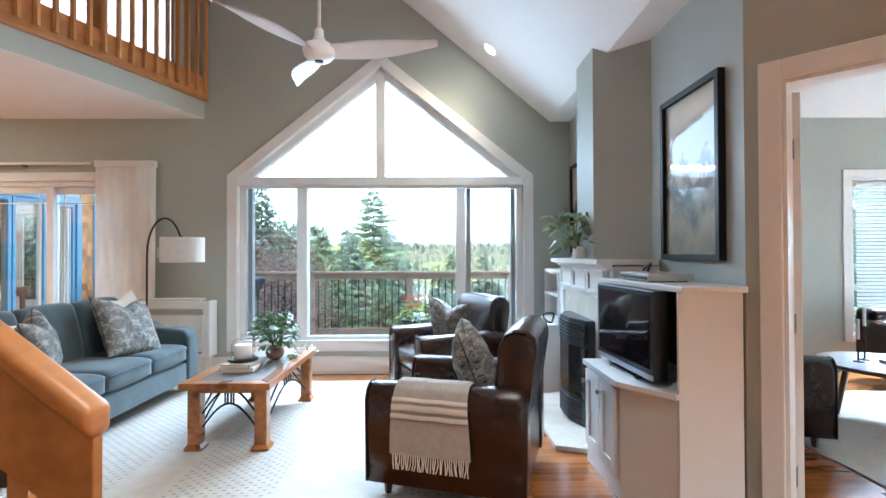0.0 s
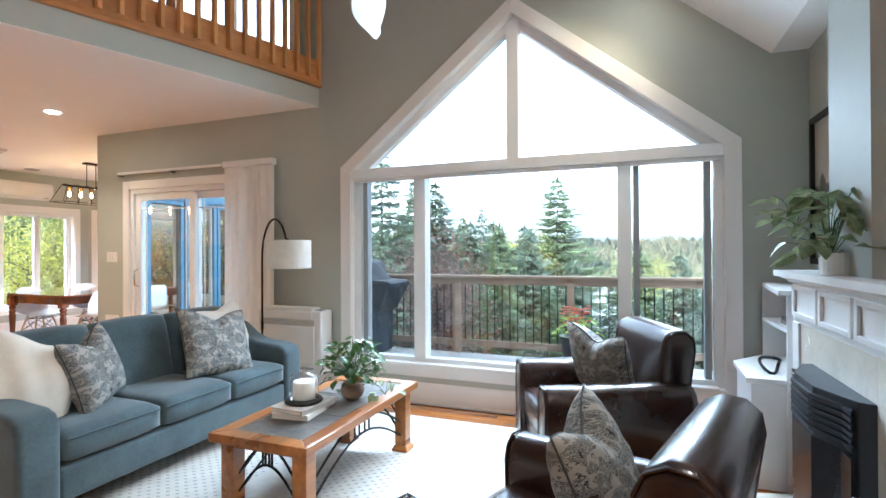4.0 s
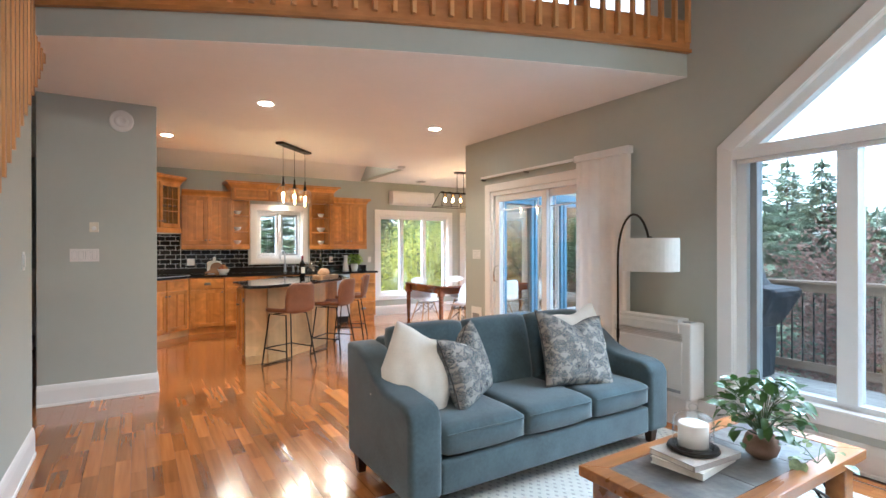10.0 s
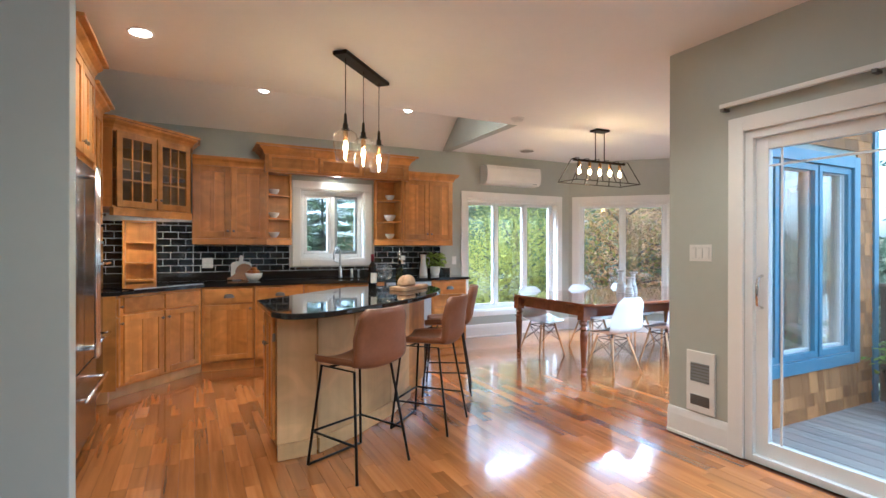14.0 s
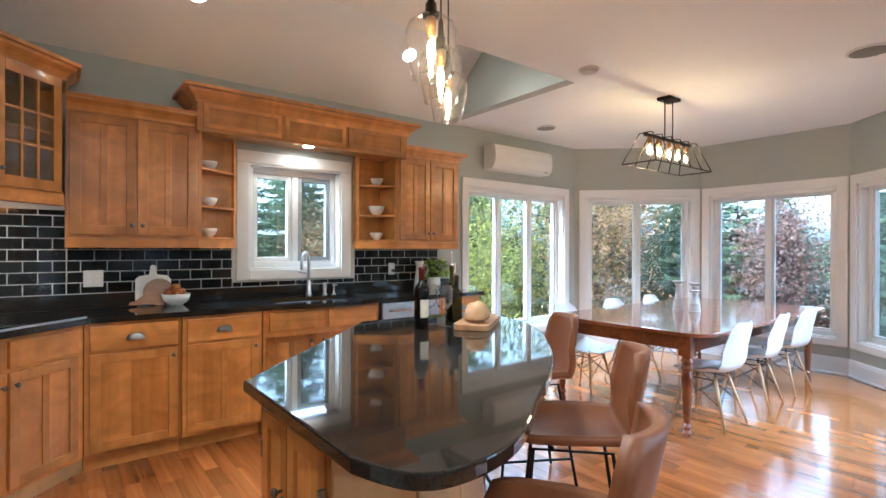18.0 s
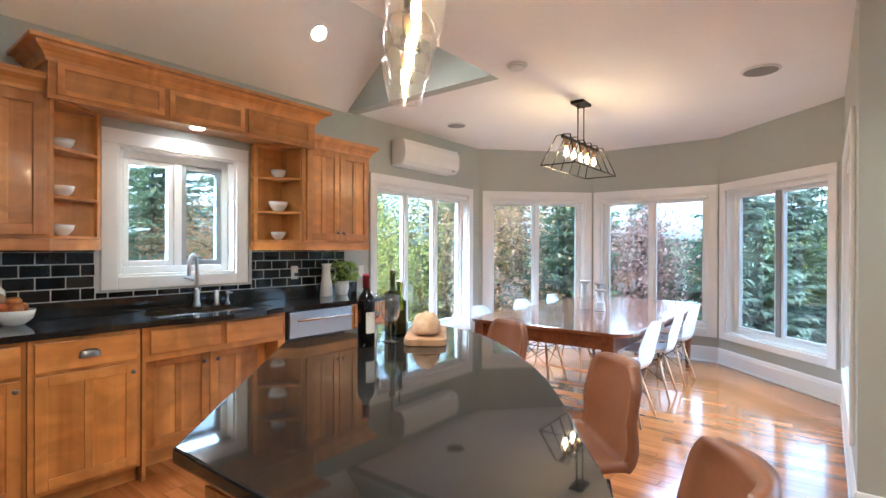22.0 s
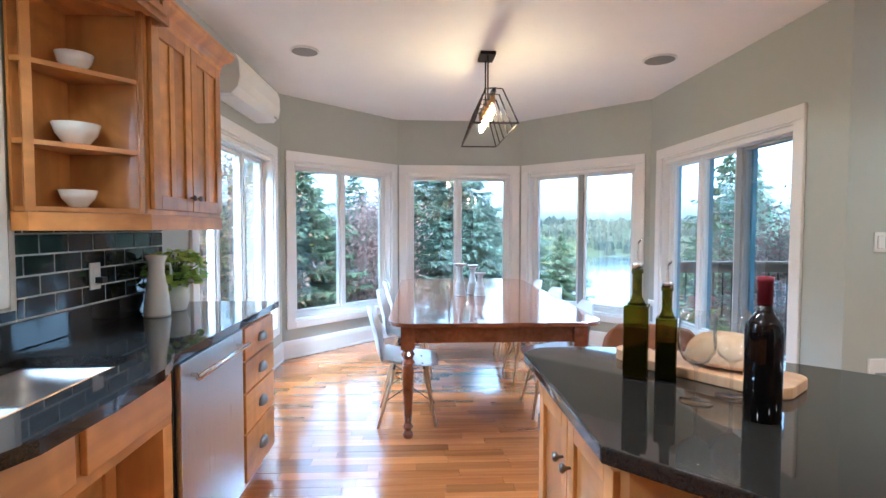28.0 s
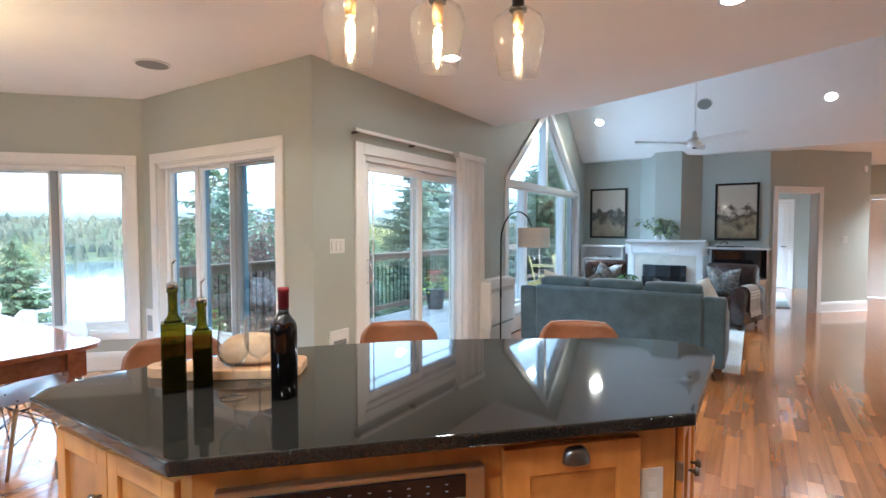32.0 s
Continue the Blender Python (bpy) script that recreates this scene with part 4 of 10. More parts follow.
# ---- kitchen ----
def frame_m(p, u):
    """A local frame on a vertical face: x along u, y outwards into the room (to the right of u), z up, from the plan point p."""
    return Matrix(((u[0], u[1], 0, p[0]), (u[1], -u[0], 0, p[1]), (0, 0, 1, 0), (0, 0, 0, 1)))


def shaker_door(parent, m4, a, b, z0, z1, t=0.02, stile=0.055, name="door", panels=2, material=None, rail_material=None):
    """A frame-and-panel door on a face: two stiles, two rails, recessed panels with a bar between."""
    material, rail_material = material or CAB, rail_material or CABX
    d = Mesh()
    d.box(a, 0.001, z0, a + stile, t, z1).box(b - stile, 0.001, z0, b, t, z1)
    d.box(a + stile, 0.001, z0, b - stile, t, z0 + stile).box(a + stile, 0.001, z1 - stile, b - stile, t, z1)
    door = part(name, d.moved(m4), material, parent, "", 0.003)
    step = (b - a - 2 * stile) / panels
    for k in range(panels):
        s = a + stile + k * step
        part("panel", Mesh().box(s, 0.001, z0 + stile, s + step, 0.009, z1 - stile).moved(m4), material, door)
        if k:
            part("panel_bar", Mesh().box(s - 0.02, 0.0095, z0 + stile, s + 0.02, 0.016, z1 - stile).moved(m4), material, door, "", 0.0015)
    return door


def knob(parent, m4, x, z, y=0.02):
    me = Mesh().lathe([(0.004, 0.0), (0.005, 0.012), (0.012, 0.018), (0.014, 0.024), (0.010, 0.030), (0.001, 0.031)], n=12)
    me.moved(m4 @ Matrix.Translation((x, y, z)) @ Matrix.Rotation(radians(-90), 4, "X"))
    part("knob", me, PEWTER, parent, "pewter knob", smooth=True)


def cup_pull(parent, m4, x, z, y=0.02, w=0.052):
    """A shallow half bowl, open below."""
    me = Mesh()
    me.grid(lambda u, v: (x + w * math.cos(math.pi * u) * math.cos(math.pi / 2 * v) ** 0.5, y + 0.003 + 0.027 * math.sin(math.pi * u) ** 0.6 * math.cos(math.pi / 2 * v) ** 0.6, z - 0.020 + 0.042 * math.sin(math.pi / 2 * v)), 16, 8)
    me.moved(m4)
    part("cup_pull", me, PEWTER, parent, "aged metal cup pull", smooth=True)


def drawer_front(parent, m4, a, b, z0, z1, pull=True, material=None):
    d = part("drawer_front", Mesh().box(a, 0.001, z0, b, 0.02, z1).moved(m4), material or CABX, parent, "", 0.004)
    if pull:
        cup_pull(d, m4, (a + b) / 2, (z0 + z1) / 2)
    return d


CT, CTH = 0.945, 0.035
FX = -8.45
WM = frame_m((FX, 0.0), (0, 1))
# two base cabinets beside the corner
for a, b in ((2.37, 2.895), (2.90, 3.42)):
    c = thing("base_cabinet", "honey birch base cabinet with a drawer above a door", "cabinet", at=(-8.7, (a + b) / 2, 0), group="kitchen base cabinets")
    part("carcass", box(-9.0, a, 0.10, FX, b, CT - CTH - 0.001), CAB, c)
    part("plinth", box(-9.0, a, 0.001, FX - 0.06, b, 0.099), CABX, c)
    drawer_front(c, WM, a + 0.025, b - 0.025, 0.735, 0.885)
    d = shaker_door(c, WM, a + 0.025, b - 0.025, 0.125, 0.715)
    knob(d, WM, b - 0.05, 0.67)
# sink cabinet with recessed doors
c = thing("sink_cabinet", "honey birch sink cabinet with doors set back under false drawers", "cabinet", at=(-8.7, 3.9, 0), group="kitchen base cabinets")
part("carcass", box(-9.0, 3.43, 0.10, FX - 0.16, 4.405, 0.70), CAB, c)
part("plinth", box(-9.0, 3.43, 0.001, FX - 0.20, 4.405, 0.099), CABX, c)
part("side_panel", box(FX - 0.158, 3.43, 0.001, FX, 3.45, 0.70), CAB, c)
part("side_panel", box(FX - 0.158, 4.345, 0.001, FX, 4.405, 0.70), CAB, c)
part("apron", box(-8.62, 3.43, 0.701, FX, 4.405, CT - CTH - 0.001), CABX, c, "", 0.003)
for a, b in ((3.47, 3.90), (3.94, 4.37)):
    drawer_front(c, WM, a, b, 0.745, 0.885, pull=False)
RM = frame_m((FX - 0.16, 0.0), (0, 1))
for a, b, k in ((3.50, 3.905, 3.86), (3.91, 4.32, 3.955)):
    d = shaker_door(c, RM, a, b, 0.13, 0.685)
    knob(d, RM, k, 0.62)
# dishwasher
c = thing("dishwasher", "stainless steel dishwasher with a bar handle", "dishwasher", at=(-8.7, 4.74, 0))
part("body", box(-9.0, 4.415, 0.10, FX - 0.002, 5.05, CT - CTH - 0.002), PLASTICB, c)
part("door_panel", box(FX - 0.001, 4.43, 0.12, FX + 0.022, 5.04, 0.895), STEEL, c, "brushed steel front", 0.004)
hb = Mesh().tube([(FX + 0.065, 4.47, 0.835), (FX + 0.065, 5.0, 0.835)], 0.011, 10)
hb.tube([(FX + 0.02, 4.51, 0.835), (FX + 0.065, 4.51, 0.835)], 0.008, 8).tube([(FX + 0.02, 4.96, 0.835), (FX + 0.065, 4.96, 0.835)], 0.008, 8)
part("handle", hb, CHROME, c, "steel bar handle", smooth=True)
part("kick_plate", box(-9.0, 4.43, 0.001, FX - 0.06, 5.04, 0.099), PLASTICB, c)
# drawer stack
c = thing("drawer_cabinet", "honey birch cabinet of four drawers with cup pulls", "cabinet", at=(-8.7, 5.3, 0), group="kitchen base cabinets")
part("carcass", box(-9.0, 5.055, 0.10, FX, 5.565, CT - CTH - 0.001), CAB, c)
part("plinth", box(-9.0, 5.055, 0.001, FX - 0.06, 5.565, 0.099), CABX, c)
for z0, z1 in ((0.125, 0.36), (0.37, 0.56), (0.57, 0.72), (0.73, 0.885)):
    drawer_front(c, WM, 5.08, 5.54, z0, z1)
# slanted corner cabinet
CA, CB = (-7.80, 1.70), (-8.455, 2.365)
clen = math.hypot(CB[0] - CA[0], CB[1] - CA[1])
cu = ((CB[0] - CA[0]) / clen, (CB[1] - CA[1]) / clen)
CM = frame_m(CA, cu)
c = thing("corner_cabinet", "honey birch corner base cabinet set at a slant", "cabinet", at=(-8.6, 1.6, 0), group="kitchen base cabinets")
part("carcass", Mesh().prism([(-9.0, 1.0), CA[:1] + (1.0,), CA, CB, (-9.0, CB[1])], 0.10, CT - CTH - 0.001), CAB, c)
part("plinth", Mesh().prism([(-9.0, 1.0), (CA[0], 1.0), (CA[0] - 0.0, CA[1] - 0.06), (CB[0] - 0.06, CB[1]), (-9.0, CB[1])], 0.001, 0.099), PALE, c)
for a, b in ((0.05, clen / 2 - 0.01), (clen / 2 + 0.01, clen - 0.05)):
    drawer_front(c, CM, a, b, 0.745, 0.885, pull=False)
    d = shaker_door(c, CM, a, b, 0.125, 0.725)
    knob(d, CM, clen / 2 + (0.035 if a > 0.2 else -0.035), 0.66)
c = thing("narrow_cabinet", "narrow honey birch base cabinet beside the oven", "cabinet", at=(-7.74, 1.3, 0), group="kitchen base cabinets")
part("carcass", box(-7.80, 1.0, 0.10, -7.685, 1.70, CT - CTH - 0.001), CAB, c)
part("plinth", box(-7.80, 1.0, 0.001, -7.685, 1.64, 0.099), PALE, c)
SMK = frame_m((-7.685, 1.70), (-1, 0))
d = drawer_front(c, SMK, 0.008, 0.108, 0.735, 0.885, pull=False)
knob(d, SMK, 0.058, 0.81)
d = shaker_door(c, SMK, 0.008, 0.108, 0.125, 0.715, stile=0.03, panels=1)
knob(d, SMK, 0.09, 0.66)

# worktop with an undermount double sink
wt = thing("worktop", "polished black granite worktop with a low upstand", "worktop", at=(-8.7, 3.5, CT - CTH))
E0, SX0, SX1 = FX + 0.035, -8.90, -8.53
z0, z1 = CT - CTH, CT
S = ((3.56, 3.97), (4.00, 4.36))
part("slab", Mesh().prism([(-9.0, 1.0), (-7.69, 1.0), (-7.69, 1.73), (-7.785, 1.735), (E0, 2.40), (-9.0, 2.40)], z0, z1), GRANITE, wt)
part("slab", Mesh().box(-9.0, 2.40, z0, E0, S[0][0], z1), GRANITE, wt)
part("slab", Mesh().box(-9.0, S[0][0], z0, SX0, S[1][1], z1), GRANITE, wt)
part("slab", Mesh().prism([(SX1, S[0][0]), (E0, S[0][0]), (E0 + 0.05, 3.7), (E0 + 0.06, 3.95), (E0 + 0.05, 4.2), (E0, S[1][1]), (SX1, S[1][1])], z0, z1), GRANITE, wt)
part("divider", Mesh().box(SX0 + 0.004, S[0][1] + 0.003, z0 - 0.03, SX1 - 0.004, S[1][0] - 0.003, z0 - 0.001), SINKSTEEL, wt, "steel bridge between the basins", 0.008, segments=3)
part("slab", Mesh().box(-9.0, S[1][1], z0, E0, 5.60, z1), GRANITE, wt)
part("upstand", Mesh().box(-9.0, 1.0, CT + 0.001, -8.98, 5.60, CT + 0.10).box(-8.98, 1.0, CT + 0.001, -7.69, 1.02, CT + 0.10), GRANITE, wt, "", 0.003)
sink = thing("sink", "stainless undermount double sink", "sink", at=(-8.7, 3.95, 0.75))
for k, (a, b) in enumerate(S):
    d = 0.20 if k == 0 else 0.15
    loops = []
    for grow, r, z in ((0.012, 0.03, z0 - 0.002), (-0.004, 0.05, z0 - 0.004), (-0.010, 0.055, z0 - d * 0.4), (-0.018, 0.06, z0 - d * 0.85), (-0.035, 0.06, z0 - d * 0.97), (-0.065, 0.05, z0 - d)):
        xa, xb, ya, yb = SX0 - grow, SX1 + grow, a - grow, b + grow
        loops.append([(x, y, z) for x, y in arc(xb - r, yb - r, r, 0, 90, 6) + arc(xa + r, yb - r, r, 90, 180, 6) + arc(xa + r, ya + r, r, 180, 270, 6) + arc(xb - r, ya + r, r, 270, 360, 6)])
    m_ = len(loops[0])
    basin = Mesh().add([p for lp in loops for p in lp], [(i * m_ + q, i * m_ + (q + 1) % m_, (i + 1) * m_ + (q + 1) % m_, (i + 1) * m_ + q) for i in range(len(loops) - 1) for q in range(m_)] + [tuple((len(loops) - 1) * m_ + q for q in range(m_))])
    part("basin", basin, SINKSTEEL, sink, smooth=True)
    part("drain", Mesh().lathe([(0.035, z0 - d + 0.001), (0.036, z0 - d + 0.004), (0.02, z0 - d + 0.003)], (SX0 + SX1) / 2, (a + b) / 2, 16), CHROME, sink)
fc = thing("faucet", "brushed steel gooseneck kitchen tap", "tap", at=(-8.93, 3.98, CT))
FXY = (-8.93, 3.98)
path = [(FXY[0], FXY[1], CT), (FXY[0], FXY[1], CT + 0.30)] + [(FXY[0] + 0.74 * (0.085 - 0.085 * math.cos(a)), FXY[1] - 0.67 * (0.085 - 0.085 * math.cos(a)), CT + 0.30 + 0.085 * math.sin(a)) for a in np.linspace(0.3, math.pi, 9)] + [(FXY[0] + 0.126, FXY[1] - 0.114, CT + 0.24)]
part("spout", Mesh().tube(path, 0.013, 12), STEEL, fc, smooth=True)
part("base", Mesh().lathe([(0.028, CT + 0.0005), (0.028, CT + 0.02), (0.02, CT + 0.05), (0.02, CT + 0.12), (0.013, CT + 0.14)], *FXY, 18), STEEL, fc, smooth=True)
part("lever", Mesh().tube([(FXY[0], FXY[1] - 0.02, CT + 0.20), (FXY[0], FXY[1] - 0.09, CT + 0.22)], 0.007), STEEL, fc, smooth=True)
sp = thing("soap_dispenser", "steel soap pump beside the sink", "dispenser", at=(-8.93, 4.13, CT))
part("bottle", Mesh().lathe([(0.024, CT + 0.0005), (0.024, CT + 0.012), (0.016, CT + 0.02), (0.017, CT + 0.10), (0.012, CT + 0.115)], -8.93, 4.13, 16), STEEL, sp, smooth=True)
sp2 = thing("side_sprayer", "steel sprayer lever beside the tap", "sprayer", at=(-8.93, 4.22, CT))
part("stem", Mesh().lathe([(0.02, CT + 0.0005), (0.018, CT + 0.01), (0.008, CT + 0.03), (0.008, CT + 0.075), (0.014, CT + 0.085), (0.013, CT + 0.10)], -8.93, 4.22, 14), STEEL, sp2, smooth=True)
part("lever", Mesh().tube([(-8.93, 4.22, CT + 0.09), (-8.87, 4.22, CT + 0.095)], 0.006), STEEL, sp2, smooth=True)
hob = thing("cooktop", "black glass cooktop in the corner of the worktop", "cooktop", at=(-8.4, 1.75, CT))
part("glass", Mesh().box(-0.05, -0.27, CT + 0.001, 0.72, 0.25, CT + 0.009).moved(frame_m((CA[0] - 0.30, CA[1] - 0.02), cu)), SCREEN, hob, "", 0.003)
part("edge_trim", Mesh().box(-0.06, 0.252, CT + 0.001, 0.73, 0.262, CT + 0.011).moved(frame_m((CA[0] - 0.30, CA[1] - 0.02), cu)), STEEL, hob)

# upper cabinets
UX, UZ0, UZ1 = -8.70, 1.375, 2.235
UM = frame_m((UX, 0.0), (0, 1))


def crown(parent, pts, z, h=0.10, out=0.085, name="cornice"):
    """A stepped, flaring cornice along a plan line of fronts; the room lies to the right of the way."""
    m = Mesh()
    prof = [(0.0, 0.0), (0.012, 0.0), (0.016, 0.02), (0.03, 0.045), (0.062, 0.068), (0.066, 0.085), (out, 0.088), (out, h), (0.0, h)]
    rows = []
    n_pts = len(pts)
    for i, (x, y) in enumerate(pts):
        d0 = Vector(pts[i]) - Vector(pts[i - 1]) if i else Vector(pts[1]) - Vector(pts[0])
        d1 = Vector(pts[i + 1]) - Vector(pts[i]) if i < n_pts - 1 else d0
        d0, d1 = d0.normalized(), d1.normalized()
        n0, n1 = Vector((d0.y, -d0.x)), Vector((d1.y, -d1.x))
        nn = (n0 + n1).normalized()
        nn /= max(0.4, nn.dot(n0))
        rows.append([(x + nn.x * o, y + nn.y * o, z + zz) for o, zz in prof])
    k = len(prof)
    v = [p for r in rows for p in r]
    f = [(i * k + j, (i + 1) * k + j, (i + 1) * k + (j + 1) % k, i * k + (j + 1) % k) for i in range(n_pts - 1) for j in range(k)]
    f += [tuple(range(k)), tuple((n_pts - 1) * k + j for j in range(k - 1, -1, -1))]
    m.add(v, f)
    return part(name, m, CABX, parent)


def upper(a, b, label, doors=2, right_end=False, left_end=False):
    c = thing("wall_cabinet", label, "cabinet", at=(-8.85, (a + b) / 2, UZ0), group="kitchen wall cabinets")
    part("carcass", box(-9.0, a, UZ0 + 0.055, UX, b, UZ1), CAB, c)
    step = (b - a - 0.03) / doors
    for k in range(doors):
        s = a + 0.015 + k * step
        d = shaker_door(c, UM, s + 0.003, s + step - 0.003, UZ0 + 0.075, UZ1 - 0.005, stile=0.06)
        knob(d, UM, s + step - 0.03 if k == 0 else s + 0.03, UZ0 + 0.14)
    part("light_rail", box(-9.0, a, UZ0 - 0.012, UX + 0.012, b, UZ0 + 0.054), CABX, c, "", 0.006)
    pts = [(UX, a), (UX, b)] + ([(-9.0, b)] if right_end else [])
    crown(c, pts, UZ1, 0.10, 0.07)
    return c


upper(2.28, 3.05, "honey birch wall cabinet with two tall panelled doors")
upper(4.755, 5.49, "honey birch wall cabinet with two panelled doors by the dining window", right_end=True)


def angled_shelf(y_front, y_wall, label):
    """An open shelf unit whose front runs slantwise from the cabinet's face back to the wall by the window."""
    s = 1 if y_wall > y_front else -1
    c = thing("open_shelf", label, "shelf", at=(-8.9, (y_front + y_wall) / 2, UZ0), group="open shelves beside the window")
    tri = lambda e=0.0: [(-9.0, y_front), (UX - e, y_front), (-8.965 - e * 0.2, y_wall), (-9.0, y_wall)]
    part("side_panel", box(-9.0, y_front, UZ0 + 0.055, UX, y_front + s * 0.018, UZ1), CAB, c)
    part("back_panel", box(-9.0, y_front + s * 0.019, UZ0 + 0.055, -8.99, y_wall, UZ1), CAB, c)
    for z in (UZ0 + 0.056, 1.665, 1.945, UZ1 - 0.02):
        q = tri(0.02)
        part("shelf_board", Mesh().prism([(-8.988, y_front + s * 0.02), (UX - 0.02, y_front + s * 0.02), (-8.95, y_wall - s * 0.001), (-8.988, y_wall - s * 0.001)], z, z + 0.018), CABX, c)
    part("light_rail", Mesh().prism([(-9.0, y_front), (UX + 0.012, y_front), (-8.94, y_wall), (-9.0, y_wall)], UZ0 - 0.012, UZ0 + 0.054), CABX, c)
    ux, uy = (-8.95 - UX), (y_wall - y_front)
    ln = math.hypot(ux, uy)
    m4 = frame_m((UX, y_front), (ux / ln, uy / ln))
    if s < 0:
        m4 = m4 @ Matrix.Diagonal((1, -1, 1, 1))
    part("face_frame", Mesh().box(0, -0.02, UZ0 + 0.055, 0.03, 0.0, UZ1).box(ln - 0.03, -0.02, UZ0 + 0.055, ln, 0.0, UZ1).moved(m4), CAB, c)
    yc = y_front + s * 0.11
    for z in (UZ0 + 0.0745, 1.6835, 1.9635):
        big = 0.080 if (s < 0 and 1.6 < z < 1.8) else 0.064
        b = thing("bowl", "small white ceramic bowl on an open shelf", "bowl", at=(-8.90, yc, z), group="shelf bowls")
        part("bowl_body", Mesh().lathe([(0.4 * big, z), (0.45 * big, z + 0.004), (0.85 * big, z + 0.55 * big), (big, z + 1.05 * big), (0.95 * big, z + 1.05 * big), (0.78 * big, z + 0.5 * big), (0.3 * big, z + 0.1 * big)], -8.90, yc, 18), WHITEC, b, smooth=True)


angled_shelf(3.05, 3.375, "open birch shelf unit with small white bowls, beside the window")
angled_shelf(4.755, 4.45, "open birch shelf unit with white bowls, beside the window")

# bridge with cornice over the window
br = thing("window_canopy", "panelled birch canopy with a deep cornice over the sink window", "canopy", at=(-8.8, 3.9, 2.24))
part("front_board", box(-8.64, 3.02, 2.20, -8.62, 4.80, 2.43), CABX, br)
part("side_board", box(-9.0, 3.02, 2.20, -8.641, 3.04, 2.43), CABX, br)
part("side_board", box(-9.0, 4.78, 2.20, -8.641, 4.80, 2.43), CABX, br)
part("soffit", box(-9.0, 3.041, 2.236, -8.641, 4.779, 2.255), CABX, br)
BM = frame_m((-8.62, 0.0), (0, 1))
for a, b in ((3.06, 3.62), (3.65, 4.17), (4.20, 4.76)):
    fr = Mesh().box(a, 0.001, 2.225, a + 0.035, 0.012, 2.40).box(b - 0.035, 0.001, 2.225, b, 0.012, 2.40).box(a + 0.035, 0.001, 2.225, b - 0.035, 0.012, 2.255).box(a + 0.035, 0.001, 2.37, b - 0.035, 0.012, 2.40)
    part("panel_frame", fr.moved(BM), CABX, br, "", 0.002)
crown(br, [(-9.0, 3.02), (-8.62, 3.02), (-8.62, 4.80), (-9.0, 4.80)], 2.40, 0.11, 0.10)
tagged(part("light_trim", Mesh().lathe([(0.055, 2.2345), (0.06, 2.231), (0.045, 2.229)], -8.80, 3.92, 20), TRIM, br), "")
part("lens", Mesh().lathe([(0.042, 2.2285), (0.04, 2.226), (0.001, 2.2255)], -8.80, 3.92, 20), SPOTGLOW, br, "lit round lamp under the canopy")

lamp = new("canopy_lamp", bpy.data.lights.new("canopy_lamp", "SPOT"))
lamp.data.energy, lamp.data.color, lamp.data.spot_size, lamp.data.spot_blend, lamp.data.shadow_soft_size = 1.6, (1.0, 0.76, 0.48), radians(155), 0.6, 0.04
lamp.location = (-8.80, 3.92, 2.222)

# corner wall cabinet with glass doors
GA, GB = (-8.06, 1.63), (-8.70, 2.27)
glen = math.hypot(GB[0] - GA[0], GB[1] - GA[1])
gu = ((GB[0] - GA[0]) / glen, (GB[1] - GA[1]) / glen)
GM = frame_m(GA, gu)
GZ0, GZ1 = 1.70, 2.42
c = thing("glass_cabinet", "slanted birch corner cabinet with glazed grid doors", "cabinet", at=(-8.7, 1.6, GZ0), group="kitchen wall cabinets")
part("back", Mesh().prism([(-9.0, 1.0), (-8.98, 1.0), (-8.98, 2.27), (-9.0, 2.27)], GZ0, GZ1), CAB, c)
part("floor_board", Mesh().prism([(-8.98, 1.02), (GA[0], 1.02), GA, GB, (-8.98, GB[1])], GZ0, GZ0 + 0.02), CAB, c)
part("top_board", Mesh().prism([(-8.98, 1.02), (GA[0], 1.02), GA, GB, (-8.98, GB[1])], GZ1 - 0.02, GZ1), CAB, c)
# grey panel with the dimness behind the glass put into its colour
part("inner_back", Mesh().prism([(-8.97, 1.45), (-8.55, 1.03), (-8.53, 1.05), (-8.95, 1.47)], GZ0 + 0.021, GZ1 - 0.021), mat("dim_cabinet_interior", (0.20, 0.19, 0.17), 0.7), c)
part("side_panel", box(GA[0] - 0.001, 1.02, GZ0, GA[0] + 0.018, GA[1], GZ1), CAB, c)
part("shelf_board", Mesh().prism([(-8.97, 1.03), (GA[0] - 0.01, 1.03), (GA[0] - 0.01, GA[1] - 0.03), (GB[0] - 0.02, GB[1] - 0.01), (-8.97, GB[1] - 0.01)], 2.06, 2.075), CAB, c)
